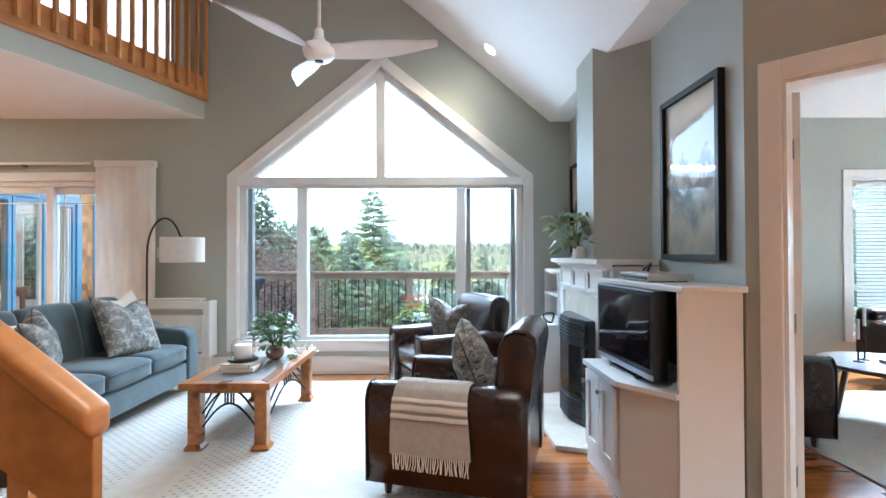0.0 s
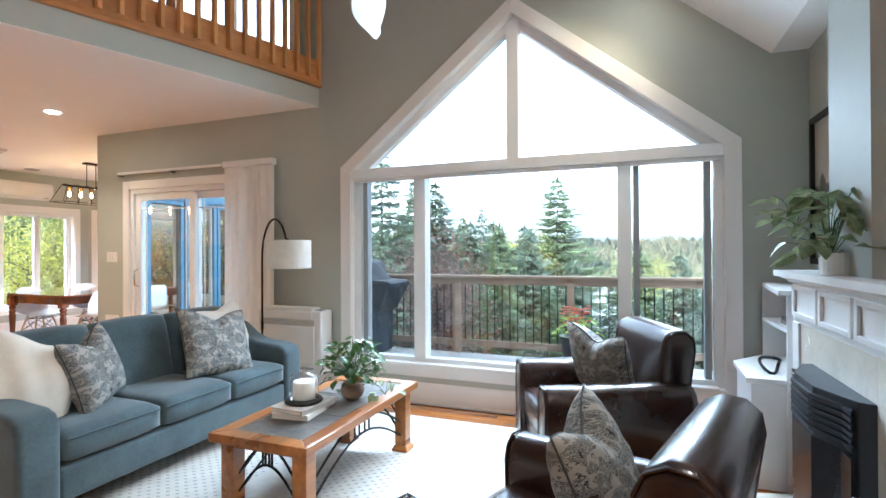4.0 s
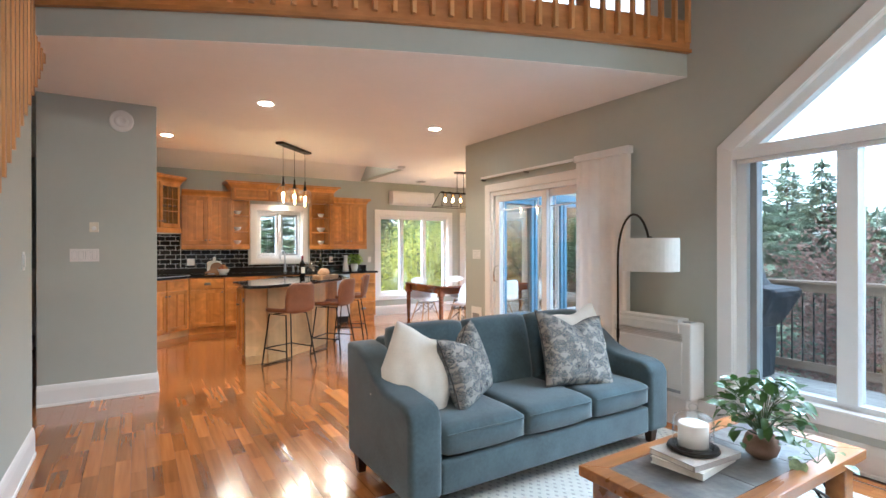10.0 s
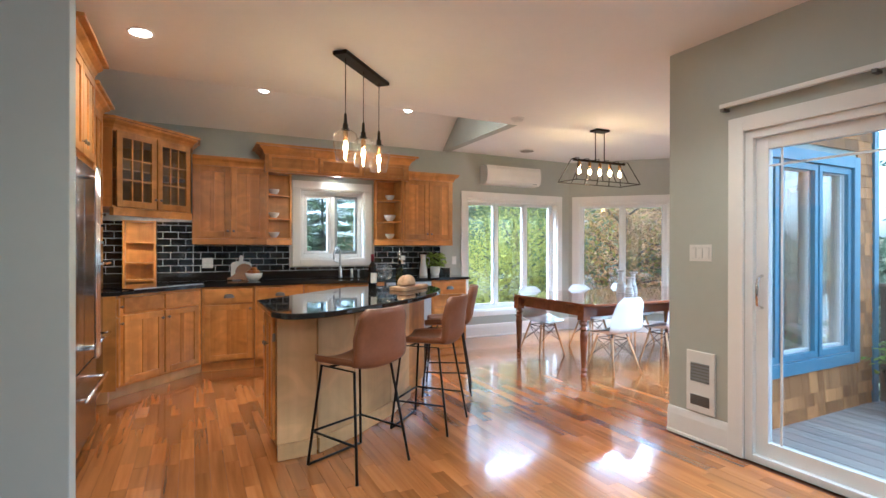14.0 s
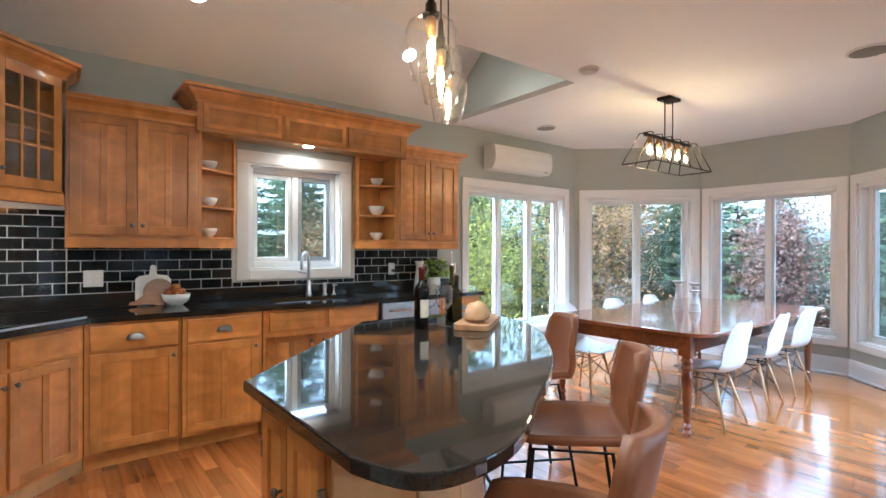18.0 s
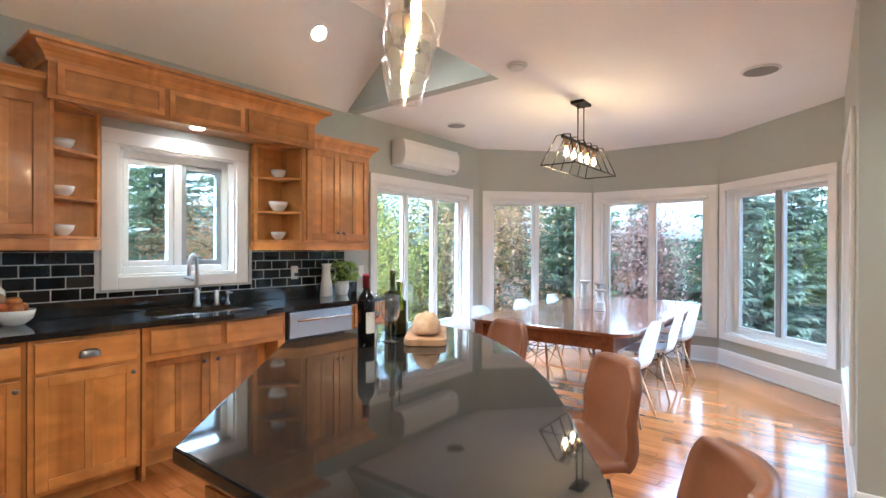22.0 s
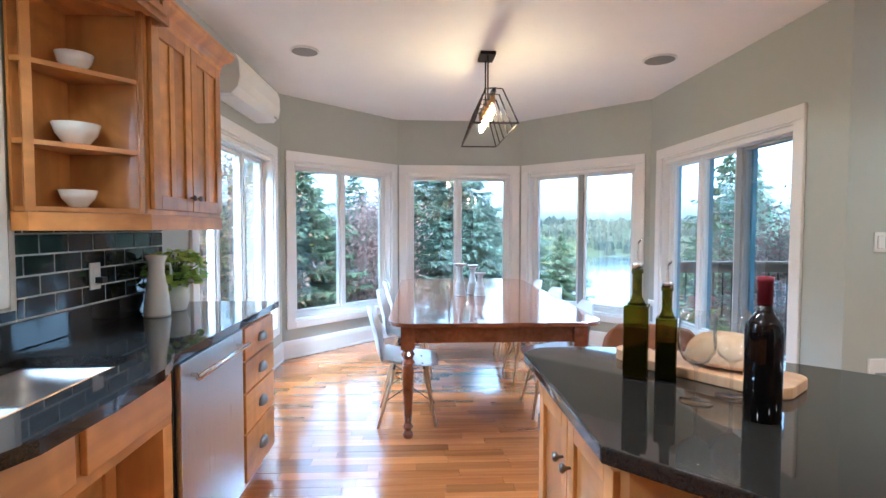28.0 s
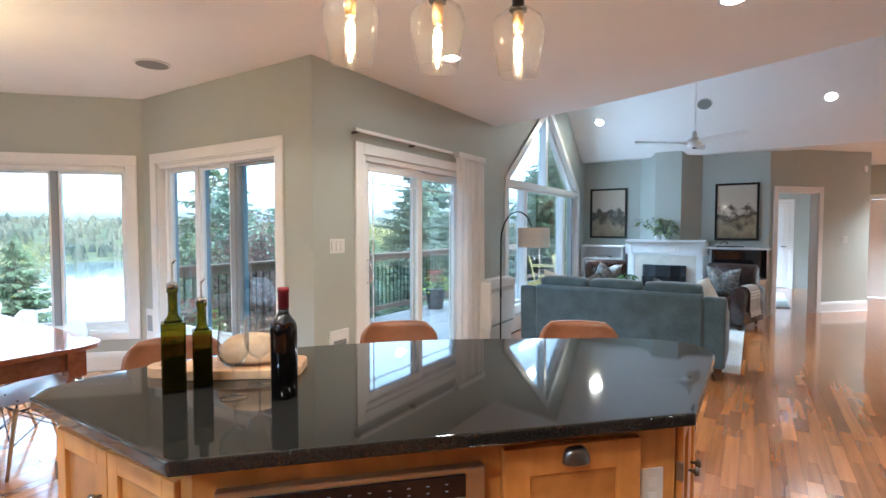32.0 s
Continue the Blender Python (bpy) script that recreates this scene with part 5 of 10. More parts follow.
for k in range(2):
    a, b = 0.03 + k * (glen - 0.03) / 2, 0.03 + (k + 1) * (glen - 0.06) / 2
    d = Mesh()
    st = 0.055
    d.box(a, 0.001, GZ0 + 0.005, a + st, 0.02, GZ1 - 0.01).box(b - st, 0.001, GZ0 + 0.005, b, 0.02, GZ1 - 0.01)
    d.box(a + st, 0.001, GZ0 + 0.005, b - st, 0.02, GZ0 + 0.07).box(a + st, 0.001, GZ1 - 0.07, b - st, 0.02, GZ1 - 0.01)
    door = part("glazed_door", d.moved(GM), CAB, c, "", 0.003)
    for j in (1, 2):
        xx = a + st + (b - a - 2 * st) * j / 3
        part("muntin", Mesh().box(xx - 0.007, 0.003, GZ0 + 0.07, xx + 0.007, 0.018, GZ1 - 0.07).moved(GM), CAB, door)
        zz = GZ0 + 0.07 + (GZ1 - GZ0 - 0.14) * j / 3
        part("muntin", Mesh().box(a + st, 0.004, zz - 0.007, b - st, 0.0175, zz + 0.007).moved(GM), CAB, door)
    pane = part("pane", Mesh().box(a + st, 0.006, GZ0 + 0.07, b - st, 0.009, GZ1 - 0.07).moved(GM), GLASS, door)
    knob(door, GM, b - 0.025 if k == 0 else a + 0.025, GZ0 + 0.10)
part("light_rail", Mesh().box(0, -0.04, GZ0 - 0.075, glen, 0.012, GZ0 - 0.001).moved(GM), CABX, c, "", 0.004)
crown(c, [(GA[0] + 0.018, 1.02), GA, GB, (-9.0, GB[1])], GZ1 - 0.01, 0.11, 0.09)
# spice niche on the worktop
nc = thing("spice_shelf", "small open birch spice shelf standing in the corner", "shelf", at=(-8.9, 1.77, CT))
NM = frame_m((-8.86, 1.62), (0, 1))
part("side_panel", Mesh().box(0, -0.119, CT + 0.0005, 0.022, 0.0, 1.62).moved(NM), CAB, nc)
part("side_panel", Mesh().box(0.288, -0.119, CT + 0.0005, 0.31, 0.0, 1.62).moved(NM), CAB, nc)
part("back_panel", Mesh().box(0.022, -0.119, CT + 0.0005, 0.288, -0.11, 1.62).moved(NM), CAB, nc)
for z in (CT + 0.02, 1.15, 1.38, 1.60):
    part("shelf_board", Mesh().box(0.022, -0.109, z, 0.288, 0.0, z + 0.018).moved(NM), CABX, nc)

# oven tower and refrigerator
ot = thing("oven_tower", "tall birch cabinet housing a black wall oven", "cabinet", at=(-7.33, 1.3, 0), group="kitchen wall cabinets")
part("carcass", box(-7.68, 1.0, 0.10, -6.985, 1.59, 2.44), CAB, ot)
part("plinth", box(-7.68, 1.0, 0.001, -6.985, 1.54, 0.099), CABX, ot)
OM = frame_m((-6.985, 1.59), (-1, 0))
d = shaker_door(ot, OM, 0.02, 0.675, 1.52, 2.42, panels=3)
knob(d, OM, 0.62, 1.60)
ov = thing("wall_oven", "black glass double wall oven with steel handles", "oven", at=(-7.33, 1.6, 0.5))
part("front_panel", box(-7.66, 1.592, 0.15, -7.005, 1.612, 1.50), SCREEN, ov, "", 0.004)
for z in (0.62, 1.20):
    hb = Mesh().tube([(-7.62, 1.665, z), (-7.04, 1.665, z)], 0.011, 10).tube([(-7.58, 1.61, z), (-7.58, 1.665, z)], 0.008).tube([(-7.08, 1.61, z), (-7.08, 1.665, z)], 0.008)
    part("handle", hb, CHROME, ov, "steel bar handle", smooth=True)
part("trim_strip", box(-7.66, 1.6125, 1.36, -7.005, 1.616, 1.38), STEEL, ov)
crown(ot, [(-6.985, 1.59), (-7.68, 1.59), (-7.68, 1.0)], 2.43, 0.11, 0.09)
fg = thing("refrigerator", "stainless french-door refrigerator with long bar handles", "refrigerator", at=(-6.5, 1.3, 0))
part("body", box(-6.97, 0.99, 0.01, -6.07, 1.615, 1.87), PLASTICB, fg)
part("door", box(-6.97, 1.617, 0.56, -6.525, 1.665, 1.87), FRIDGESTEEL, fg, "steel upper door", 0.008)
part("door", box(-6.515, 1.617, 0.56, -6.07, 1.665, 1.87), FRIDGESTEEL, fg, "steel upper door", 0.008)
part("freezer_drawer", box(-6.97, 1.617, 0.06, -6.07, 1.665, 0.55), FRIDGESTEEL, fg, "steel freezer drawer", 0.008)
for x in (-6.56, -6.48):
    part("handle", Mesh().tube([(x, 1.735, 0.62), (x, 1.735, 1.84)], 0.012, 10).tube([(x, 1.665, 0.68), (x, 1.735, 0.68)], 0.009).tube([(x, 1.665, 1.78), (x, 1.735, 1.78)], 0.009), CHROME, fg, "steel bar handle", smooth=True)
part("handle", Mesh().tube([(-6.90, 1.735, 0.43), (-6.14, 1.735, 0.43)], 0.012, 10).tube([(-6.84, 1.665, 0.43), (-6.84, 1.735, 0.43)], 0.009).tube([(-6.2, 1.665, 0.43), (-6.2, 1.735, 0.43)], 0.009), CHROME, fg, "steel bar handle", smooth=True)
fc2 = thing("fridge_cabinet", "birch cabinet above the refrigerator", "cabinet", at=(-6.5, 1.3, 1.85), group="kitchen wall cabinets")
part("carcass", box(-6.975, 0.99, 1.895, -6.055, 1.64, 2.56), CAB, fc2)
FM4 = frame_m((-6.055, 1.64), (-1, 0))
for a, b, k in ((0.02, 0.455, 0.42), (0.465, 0.90, 0.50)):
    d = shaker_door(fc2, FM4, a, b, 1.93, 2.52)
    knob(d, FM4, k, 2.0)
crown(fc2, [(-6.055, 1.64), (-6.98, 1.64)], 2.54, 0.11, 0.10)

# backsplash: glossy black tiles in running bond
bs = thing("backsplash", "glossy black brick tiles with pale grout", "tiling", kind="structure")
part("grout_bed", Mesh().box(-9.009, 1.0, CT + 0.10, -9.0, 3.385, 1.70).box(-9.009, 4.44, CT + 0.10, -9.0, 5.46, 1.40).box(-9.009, 3.385, CT + 0.10, -9.0, 4.44, 1.09), GROUT, bs)
part("grout_bed", box(-9.0, 0.981, CT + 0.10, -7.70, 0.990, 1.70), GROUT, bs)
tile_data = {}
TW, TH = 0.152, 0.076


def tile(a, b, z0, z1, south=False):
    w, h = round(b - a - 0.007, 3), round(z1 - z0 - 0.007, 3)
    if w < 0.012 or h < 0.012:
        return
    key = (w, h)
    if key not in tile_data:
        tile_data[key] = Mesh().box(0, 0, 0, 0.003, w, h).data("tile", TILE, 0.0012, segments=1)
    ob = new("tile", tile_data[key])
    if south:
        ob.location, ob.rotation_euler = (b - 0.0035, 0.9905, z0 + 0.0035), (0, 0, radians(90))
    else:
        ob.location = (-8.9995, a + 0.0035, z0 + 0.0035)
    ob.parent = bs


z = CT + 0.102
r = 0
while z < 1.70:
    zt = min(z + TH, 1.70)
    y = 1.0 - (TW / 2 if r % 2 else 0)
    while y < 5.46:
        a, b = max(y, 1.02), min(y + TW, 5.455)
        for lo, hi, top_z in ((1.02, 2.29, 1.62), (2.29, 3.36, 1.37), (3.36, 4.46, 1.088), (4.46, 5.455, 1.37)):
            aa, bb = max(a, lo), min(b, hi)
            if bb > aa and z < top_z - 0.01:
                tile(aa, bb, z, min(zt, top_z))
        y += TW
    z += TH
    r += 1
z = CT + 0.102
r = 0
while z < 1.62:
    x = -8.98 - (TW / 2 if r % 2 else 0)
    while x < -7.70:
        a, b = max(x, -8.97), min(x + TW, -7.70)
        if b > a:
            tile(a, b, z, min(z + TH, 1.62), True)
        x += TW
    z += TH
    r += 1

# outlets and switches
def plate(name, m4, w, h, label, rockers=1, sockets=False):
    p = thing(name, label, "switch" if not sockets else "outlet")
    part("cover_plate", Mesh().box(-w / 2, 0.0005, -h / 2, w / 2, 0.006, h / 2).moved(m4), PLASTICW, p, "", 0.002)
    for k in range(rockers):
        x = (k - (rockers - 1) / 2) * (w - 0.02) / rockers
        if sockets:
            for z in (-0.02, 0.02):
                part("socket", Mesh().box(x - 0.014, 0.0062, z - 0.012, x + 0.014, 0.0075, z + 0.012).moved(m4), TRIM, p)
        else:
            # raised grey sheet whose colour stands for the shadow round the rocker
            part("surround", Mesh().box(x - 0.018, 0.0062, -0.036, x + 0.018, 0.0068, 0.036).moved(m4), GREYVINYL, p, "grey sheet round the rocker in place of its shadow")
            part("rocker", Mesh().box(x - 0.0165, 0.007, -0.0345, x + 0.0165, 0.012, 0.0345).moved(m4), PLASTICW, p, "", 0.002)
    return p


def face(x, y, z, u):
    return frame_m((x, y), u) @ Matrix.Translation((0, 0, z))


plate("outlet", face(-8.993, 2.44, 1.15, (0, 1)), 0.115, 0.115, "white double outlet on black tiles", 2, True)
plate("outlet", face(-8.993, 4.87, 1.165, (0, 1)), 0.07, 0.115, "white outlet on black tiles with a plug", 1, True)
plate("outlet", face(-9.008, 5.68, 1.15, (0, 1)), 0.07, 0.115, "white outlet beside the tiles", 1, True)
part("plug", box(-8.986, 4.865, 1.135, -8.955, 4.90, 1.16), PLASTICB, None)
tagged(bpy.data.objects["plug"], "black plug in the kitchen outlet", "plug")
plate("light_switch", face(-5.165, 1.27, 1.318, (0, 1)), 0.215, 0.115, "white four-gang light switch on the wall end", 4)
th = thing("thermostat", "beige wall thermostat with a dial", "thermostat", at=(-5.12, 1.34, 1.56))
part("case", Mesh().box(-0.035, 0.0005, -0.045, 0.035, 0.024, 0.045).moved(face(-5.165, 1.34, 1.57, (0, 1))), mat("beige_plastic", (0.68, 0.62, 0.50), 0.5), th, "", 0.004)
part("dial", Mesh().lathe([(0.018, 0.0242), (0.017, 0.032), (0.001, 0.033)], 0, 0, 20).moved(face(-5.165, 1.34, 1.56, (0, 1)) @ Matrix.Rotation(radians(-90), 4, "X")), PLASTICW, th)
vt = thing("wall_vent", "round white vent high on the wall end", "vent", at=(-5.12, 1.55, 2.56))
VM = face(-5.165, 1.55, 2.56, (0, 1)) @ Matrix.Rotation(radians(-90), 4, "X")
part("rim", Mesh().lathe([(0.10, 0.0005), (0.10, 0.008), (0.085, 0.014), (0.07, 0.010)], 0, 0, 28).moved(VM), PLASTICW, vt, smooth=True)
part("disc", Mesh().lathe([(0.058, 0.0105), (0.056, 0.017), (0.03, 0.019), (0.028, 0.015), (0.001, 0.015)], 0, 0, 24).moved(VM), PLASTICW, vt, smooth=True)

# wall-mounted heat pump
hp = thing("heat_pump", "white wall-mounted air conditioner above the dining window", "air conditioner", at=(-8.9, 6.6, 2.43))
prof = [(-9.005, 2.28), (-8.86, 2.285), (-8.815, 2.33), (-8.80, 2.40), (-8.805, 2.50), (-8.83, 2.555), (-9.005, 2.56)]
part("case", Mesh().slab(prof, 6.12, 7.10, "y"), PLASTICW, hp, "", 0.008)
part("louvre", box(-8.99, 6.17, 2.2765, -8.84, 7.05, 2.2795), PLASTICW, hp)
part("badge", box(-8.8105, 6.95, 2.30, -8.808, 7.02, 2.312), GREYVINYL, hp)

# ---- island ----
IZ = 0.958
IT = [(-7.24, 4.31), (-7.245, 3.585), (-6.363, 2.69), (-5.66, 2.69), (-5.58, 2.715), (-5.52, 2.75), (-5.49, 2.82), (-5.50, 2.95), (-5.56, 3.09), (-5.69, 3.27), (-5.79, 3.43), (-5.91, 3.60), (-6.03, 3.76), (-6.23, 3.96), (-6.39, 4.11), (-6.55, 4.23), (-6.70, 4.31), (-6.87, 4.36), (-7.06, 4.385), (-7.18, 4.37)]
# the seating edge is one smooth curve
for _ in range(2):
    bend = IT[3:]
    soft_edge = [bend[0]]
    for (xa, ya), (xb, yb) in zip(bend, bend[1:]):
        soft_edge += [(0.75 * xa + 0.25 * xb, 0.75 * ya + 0.25 * yb), (0.25 * xa + 0.75 * xb, 0.25 * ya + 0.75 * yb)]
    IT = IT[:3] + soft_edge + [bend[-1]]
isl = thing("kitchen_island", "birch kitchen island with a pale panelled seating side", "island", at=(-6.5, 3.5, 0))
IB = [(-7.18, 4.28), (-7.175, 3.615), (-6.315, 2.745), (-5.88, 2.75), (-5.89, 3.0), (-6.07, 3.3), (-6.38, 3.69), (-6.74, 4.0), (-7.0, 4.28)]
part("body", Mesh().prism(IB, 0.09, IZ - 0.036), CAB, isl)
part("plinth", Mesh().prism([(x + (-6.6 - x) * 0.05, y + (3.6 - y) * 0.05) for x, y in IB], 0.001, 0.089), CABX, isl)
itop = thing("island_top", "polished black granite island top with a curved edge", "worktop", at=(-6.4, 3.6, IZ))
part("top", Mesh().prism(IT, IZ - 0.035, IZ), GRANITE, itop, "", 0.012, segments=4)
# panels of the seating side
for i in range(4, 7):
    (xa, ya), (xb, yb) = IB[i], IB[i + 1]
    ln = math.hypot(xb - xa, yb - ya)
    m4 = frame_m((xa, ya), ((xb - xa) / ln, (yb - ya) / ln))
    part("seat_panel", Mesh().box(0.003, 0.001, 0.10, ln - 0.003, 0.014, IZ - 0.037).moved(m4), PALE, isl)
    part("seat_baseboard", Mesh().box(0.003, 0.0145, 0.001, ln - 0.003, 0.03, 0.10).moved(m4), PALE, isl, "", 0.004)
# south end: two doors
ln = math.hypot(IB[3][0] - IB[2][0], IB[3][1] - IB[2][1])
SE = frame_m(IB[2], ((IB[3][0] - IB[2][0]) / ln, (IB[3][1] - IB[2][1]) / ln))
for a, b, k in ((0.02, 0.213, 0.185), (0.218, 0.415, 0.245)):
    d = shaker_door(isl, SE, a, b, 0.12, 0.885, stile=0.045, panels=1)
    knob(d, SE, k, 0.70)
    part("hinge", Mesh().box(a - 0.008 if a < 0.1 else b - 0.004, 0.004, 0.74, a + 0.004 if a < 0.1 else b + 0.008, 0.022, 0.79).moved(SE), PEWTER, d)
ln = math.hypot(IB[4][0] - IB[3][0], IB[4][1] - IB[3][1])
m4 = frame_m(IB[3], ((IB[4][0] - IB[3][0]) / ln, (IB[4][1] - IB[3][1]) / ln))
part("seat_panel", Mesh().box(0.003, 0.001, 0.10, ln - 0.003, 0.014, IZ - 0.037).moved(m4), PALE, isl)
part("seat_baseboard", Mesh().box(0.003, 0.0145, 0.001, ln - 0.003, 0.03, 0.10).moved(m4), PALE, isl, "", 0.004)
# west side: two doors
W2 = frame_m(IB[0], (0.0147, -0.9999))
for a, b, k in ((0.03, 0.315, 0.285), (0.32, 0.62, 0.35)):
    d = shaker_door(isl, W2, a, b, 0.12, 0.87, stile=0.05, panels=1)
    knob(d, W2, k, 0.745)
    part("hinge", Mesh().box(a - 0.008 if a < 0.1 else b - 0.004, 0.004, 0.72, a + 0.004 if a < 0.1 else b + 0.008, 0.022, 0.77).moved(W2), PEWTER, d)
# slanted side: microwave drawer, then a drawer over a panel and a pilaster with an outlet
ln = math.hypot(IB[2][0] - IB[1][0], IB[2][1] - IB[1][1])
IM = frame_m(IB[1], ((IB[2][0] - IB[1][0]) / ln, (IB[2][1] - IB[1][1]) / ln))
mw = thing("microwave_drawer", "stainless microwave drawer with a black control strip", "microwave", at=(-6.9, 3.3, 0.5))
part("front_panel", Mesh().box(0.05, 0.001, 0.38, 0.67, 0.028, 0.858).moved(IM), STEEL, mw, "", 0.005)
part("control_strip", Mesh().box(0.10, 0.0285, 0.787, 0.62, 0.0325, 0.843).moved(IM), SCREEN, mw, "black touch control strip", 0.001)
for k in range(9):
    for z in (0.806, 0.823):
        part("key_mark", Mesh().box(0.20 + k * 0.046, 0.0327, z - 0.0012, 0.208 + k * 0.046, 0.0332, z + 0.0012).moved(IM), GREYVINYL, mw)
part("drawer_window", Mesh().box(0.12, 0.0285, 0.42, 0.60, 0.031, 0.70).moved(IM), SCREEN, mw)
part("handle_lip", Mesh().box(0.07, 0.0285, 0.735, 0.65, 0.05, 0.755).moved(IM), CHROME, mw, "", 0.004)
d = part("drawer_front", Mesh().box(0.72, 0.001, 0.50, 1.10, 0.02, 0.888).moved(IM), CABX, isl, "", 0.004)
fr = Mesh().box(0.72, 0.0205, 0.50, 0.79, 0.027, 0.888).box(1.03, 0.0205, 0.50, 1.10, 0.027, 0.888).box(0.79, 0.0205, 0.815, 1.03, 0.027, 0.888).box(0.79, 0.0205, 0.50, 1.03, 0.027, 0.57)
part("panel_frame", fr.moved(IM), CAB, isl, "", 0.002)
cup_pull(d, IM, 0.911, 0.862, 0.024, 0.036)
d = shaker_door(isl, IM, 0.72, 1.10, 0.12, 0.48, panels=1)
plate("outlet", IM @ Matrix.Translation((1.15, 0.0, 0.73)), 0.07, 0.115, "white outlet on the island's corner", 1, True)

# ---- bar stools ----
def bar_stool():
    t = thing("bar_stool", "tan leather bar stool on thin black metal legs", "stool", group="bar stools at the island")
    SH = 0.64
    shell = Mesh()

    def surf(u, v, o):
        x = (u - 0.5) * 2
        if v < 0.5:
            k = v / 0.5
            y = 0.21 - 0.36 * k
            z = SH + 0.015 * (1 - k) ** 2 * -1 + 0.035 * abs(x) ** 2.5
            w = 0.20 + 0.015 * math.sin(math.pi * k)
            n = (0, 0, 1)
        else:
            k = (v - 0.5) / 0.5
            a = min(1.0, k / 0.3)
            y = -0.15 - 0.055 * math.sin(a * math.pi / 2) - 0.07 * max(0.0, k - 0.15) + 0.05 * abs(x) ** 2.2 * min(1, k * 2)
            z = SH + 0.035 * abs(x) ** 2.5 * (1 - a) + 0.04 * (1 - math.cos(a * math.pi / 2)) + 0.34 * max(0.0, k - 0.12)
            w = 0.205 - 0.03 * k ** 2
            n = (0, math.sin(a * math.pi / 2), math.cos(a * math.pi / 2))
        r = 1.0 if v < 0.9 else 1 - 0.25 * ((v - 0.9) / 0.1) ** 2
        f = 1.0 if v > 0.08 else 1 - 0.15 * ((0.08 - v) / 0.08) ** 2
        return (x * w * r * f, y + n[1] * o, z + n[2] * o)

    n, k = 14, 24
    shell.grid(lambda u, v: surf(u, v, 0.018), n, k)
    shell.grid(lambda u, v: surf(1 - u, v, -0.018), n, k)
    row = n + 1
    tot = row * (k + 1)
    edge = [i for i in range(row)] + [j * row + n for j in range(1, k + 1)] + [k * row + i for i in range(n - 1, -1, -1)] + [j * row for j in range(k - 1, 0, -1)]
    oth = lambda i: tot + (i // row) * row + (n - i % row)
    shell.f += [(edge[a], oth(edge[a]), oth(edge[(a + 1) % len(edge)]), edge[(a + 1) % len(edge)]) for a in range(len(edge))]
    shell.mi += [0] * len(edge)
    part("seat_shell", shell, TAN, t, "", smooth=True)
    for sx in (-1, 1):
        part("side_leg", Mesh().tube([(sx * 0.215, 0.225, 0.008), (sx * 0.155, 0.17, SH - 0.03), (sx * 0.15, -0.12, SH - 0.03), (sx * 0.215, -0.215, 0.008)], 0.0085, 8), BLACK, t, smooth=True)
        part("foot_bar", Mesh().tube([(sx * 0.196, 0.207, 0.21), (sx * 0.196, -0.187, 0.21)], 0.007, 8), BLACK, t, smooth=True)
    part("foot_bar", Mesh().tube([(-0.196, 0.207, 0.21), (0.196, 0.207, 0.21)], 0.0075, 8), BLACK, t, smooth=True)
    part("floor_bar", Mesh().tube([(-0.215, 0.225, 0.009), (0.215, 0.225, 0.009)], 0.0075, 8), BLACK, t, smooth=True)
    part("seat_rail", Mesh().tube([(-0.15, 0.1, SH - 0.03), (0.15, 0.1, SH - 0.03)], 0.0075, 8), BLACK, t, smooth=True)
    return t


stool = bar_stool()
# +y of the stool faces the island
stool.matrix_basis = pose(-5.60, 3.20, 0, 0, 0, 115)
copy_thing(stool, pose(-6.03, 3.89, 0, 0, 0, 132))
copy_thing(stool, pose(-6.76, 4.42, 0, 0, 0, 150))

# ---- pendants over the island ----
pn = thing("pendant_lamp", "three-light pendant with clear glass shades on a black bar", "lamp", at=(-6.43, 3.48, ZC))
PA, PB = Vector((-6.125, 3.211, ZC)), Vector((-6.655, 3.735, ZC))
PD = (PB - PA).normalized()
PN = Vector((-PD.y, PD.x, 0))
q = [PA + PN * 0.055, PA - PN * 0.055, PB - PN * 0.055, PB + PN * 0.055]
part("canopy_bar", Mesh().prism([(v.x, v.y) for v in q], ZC - 0.03, ZC - 0.001), BRONZE, pn, "", 0.004)
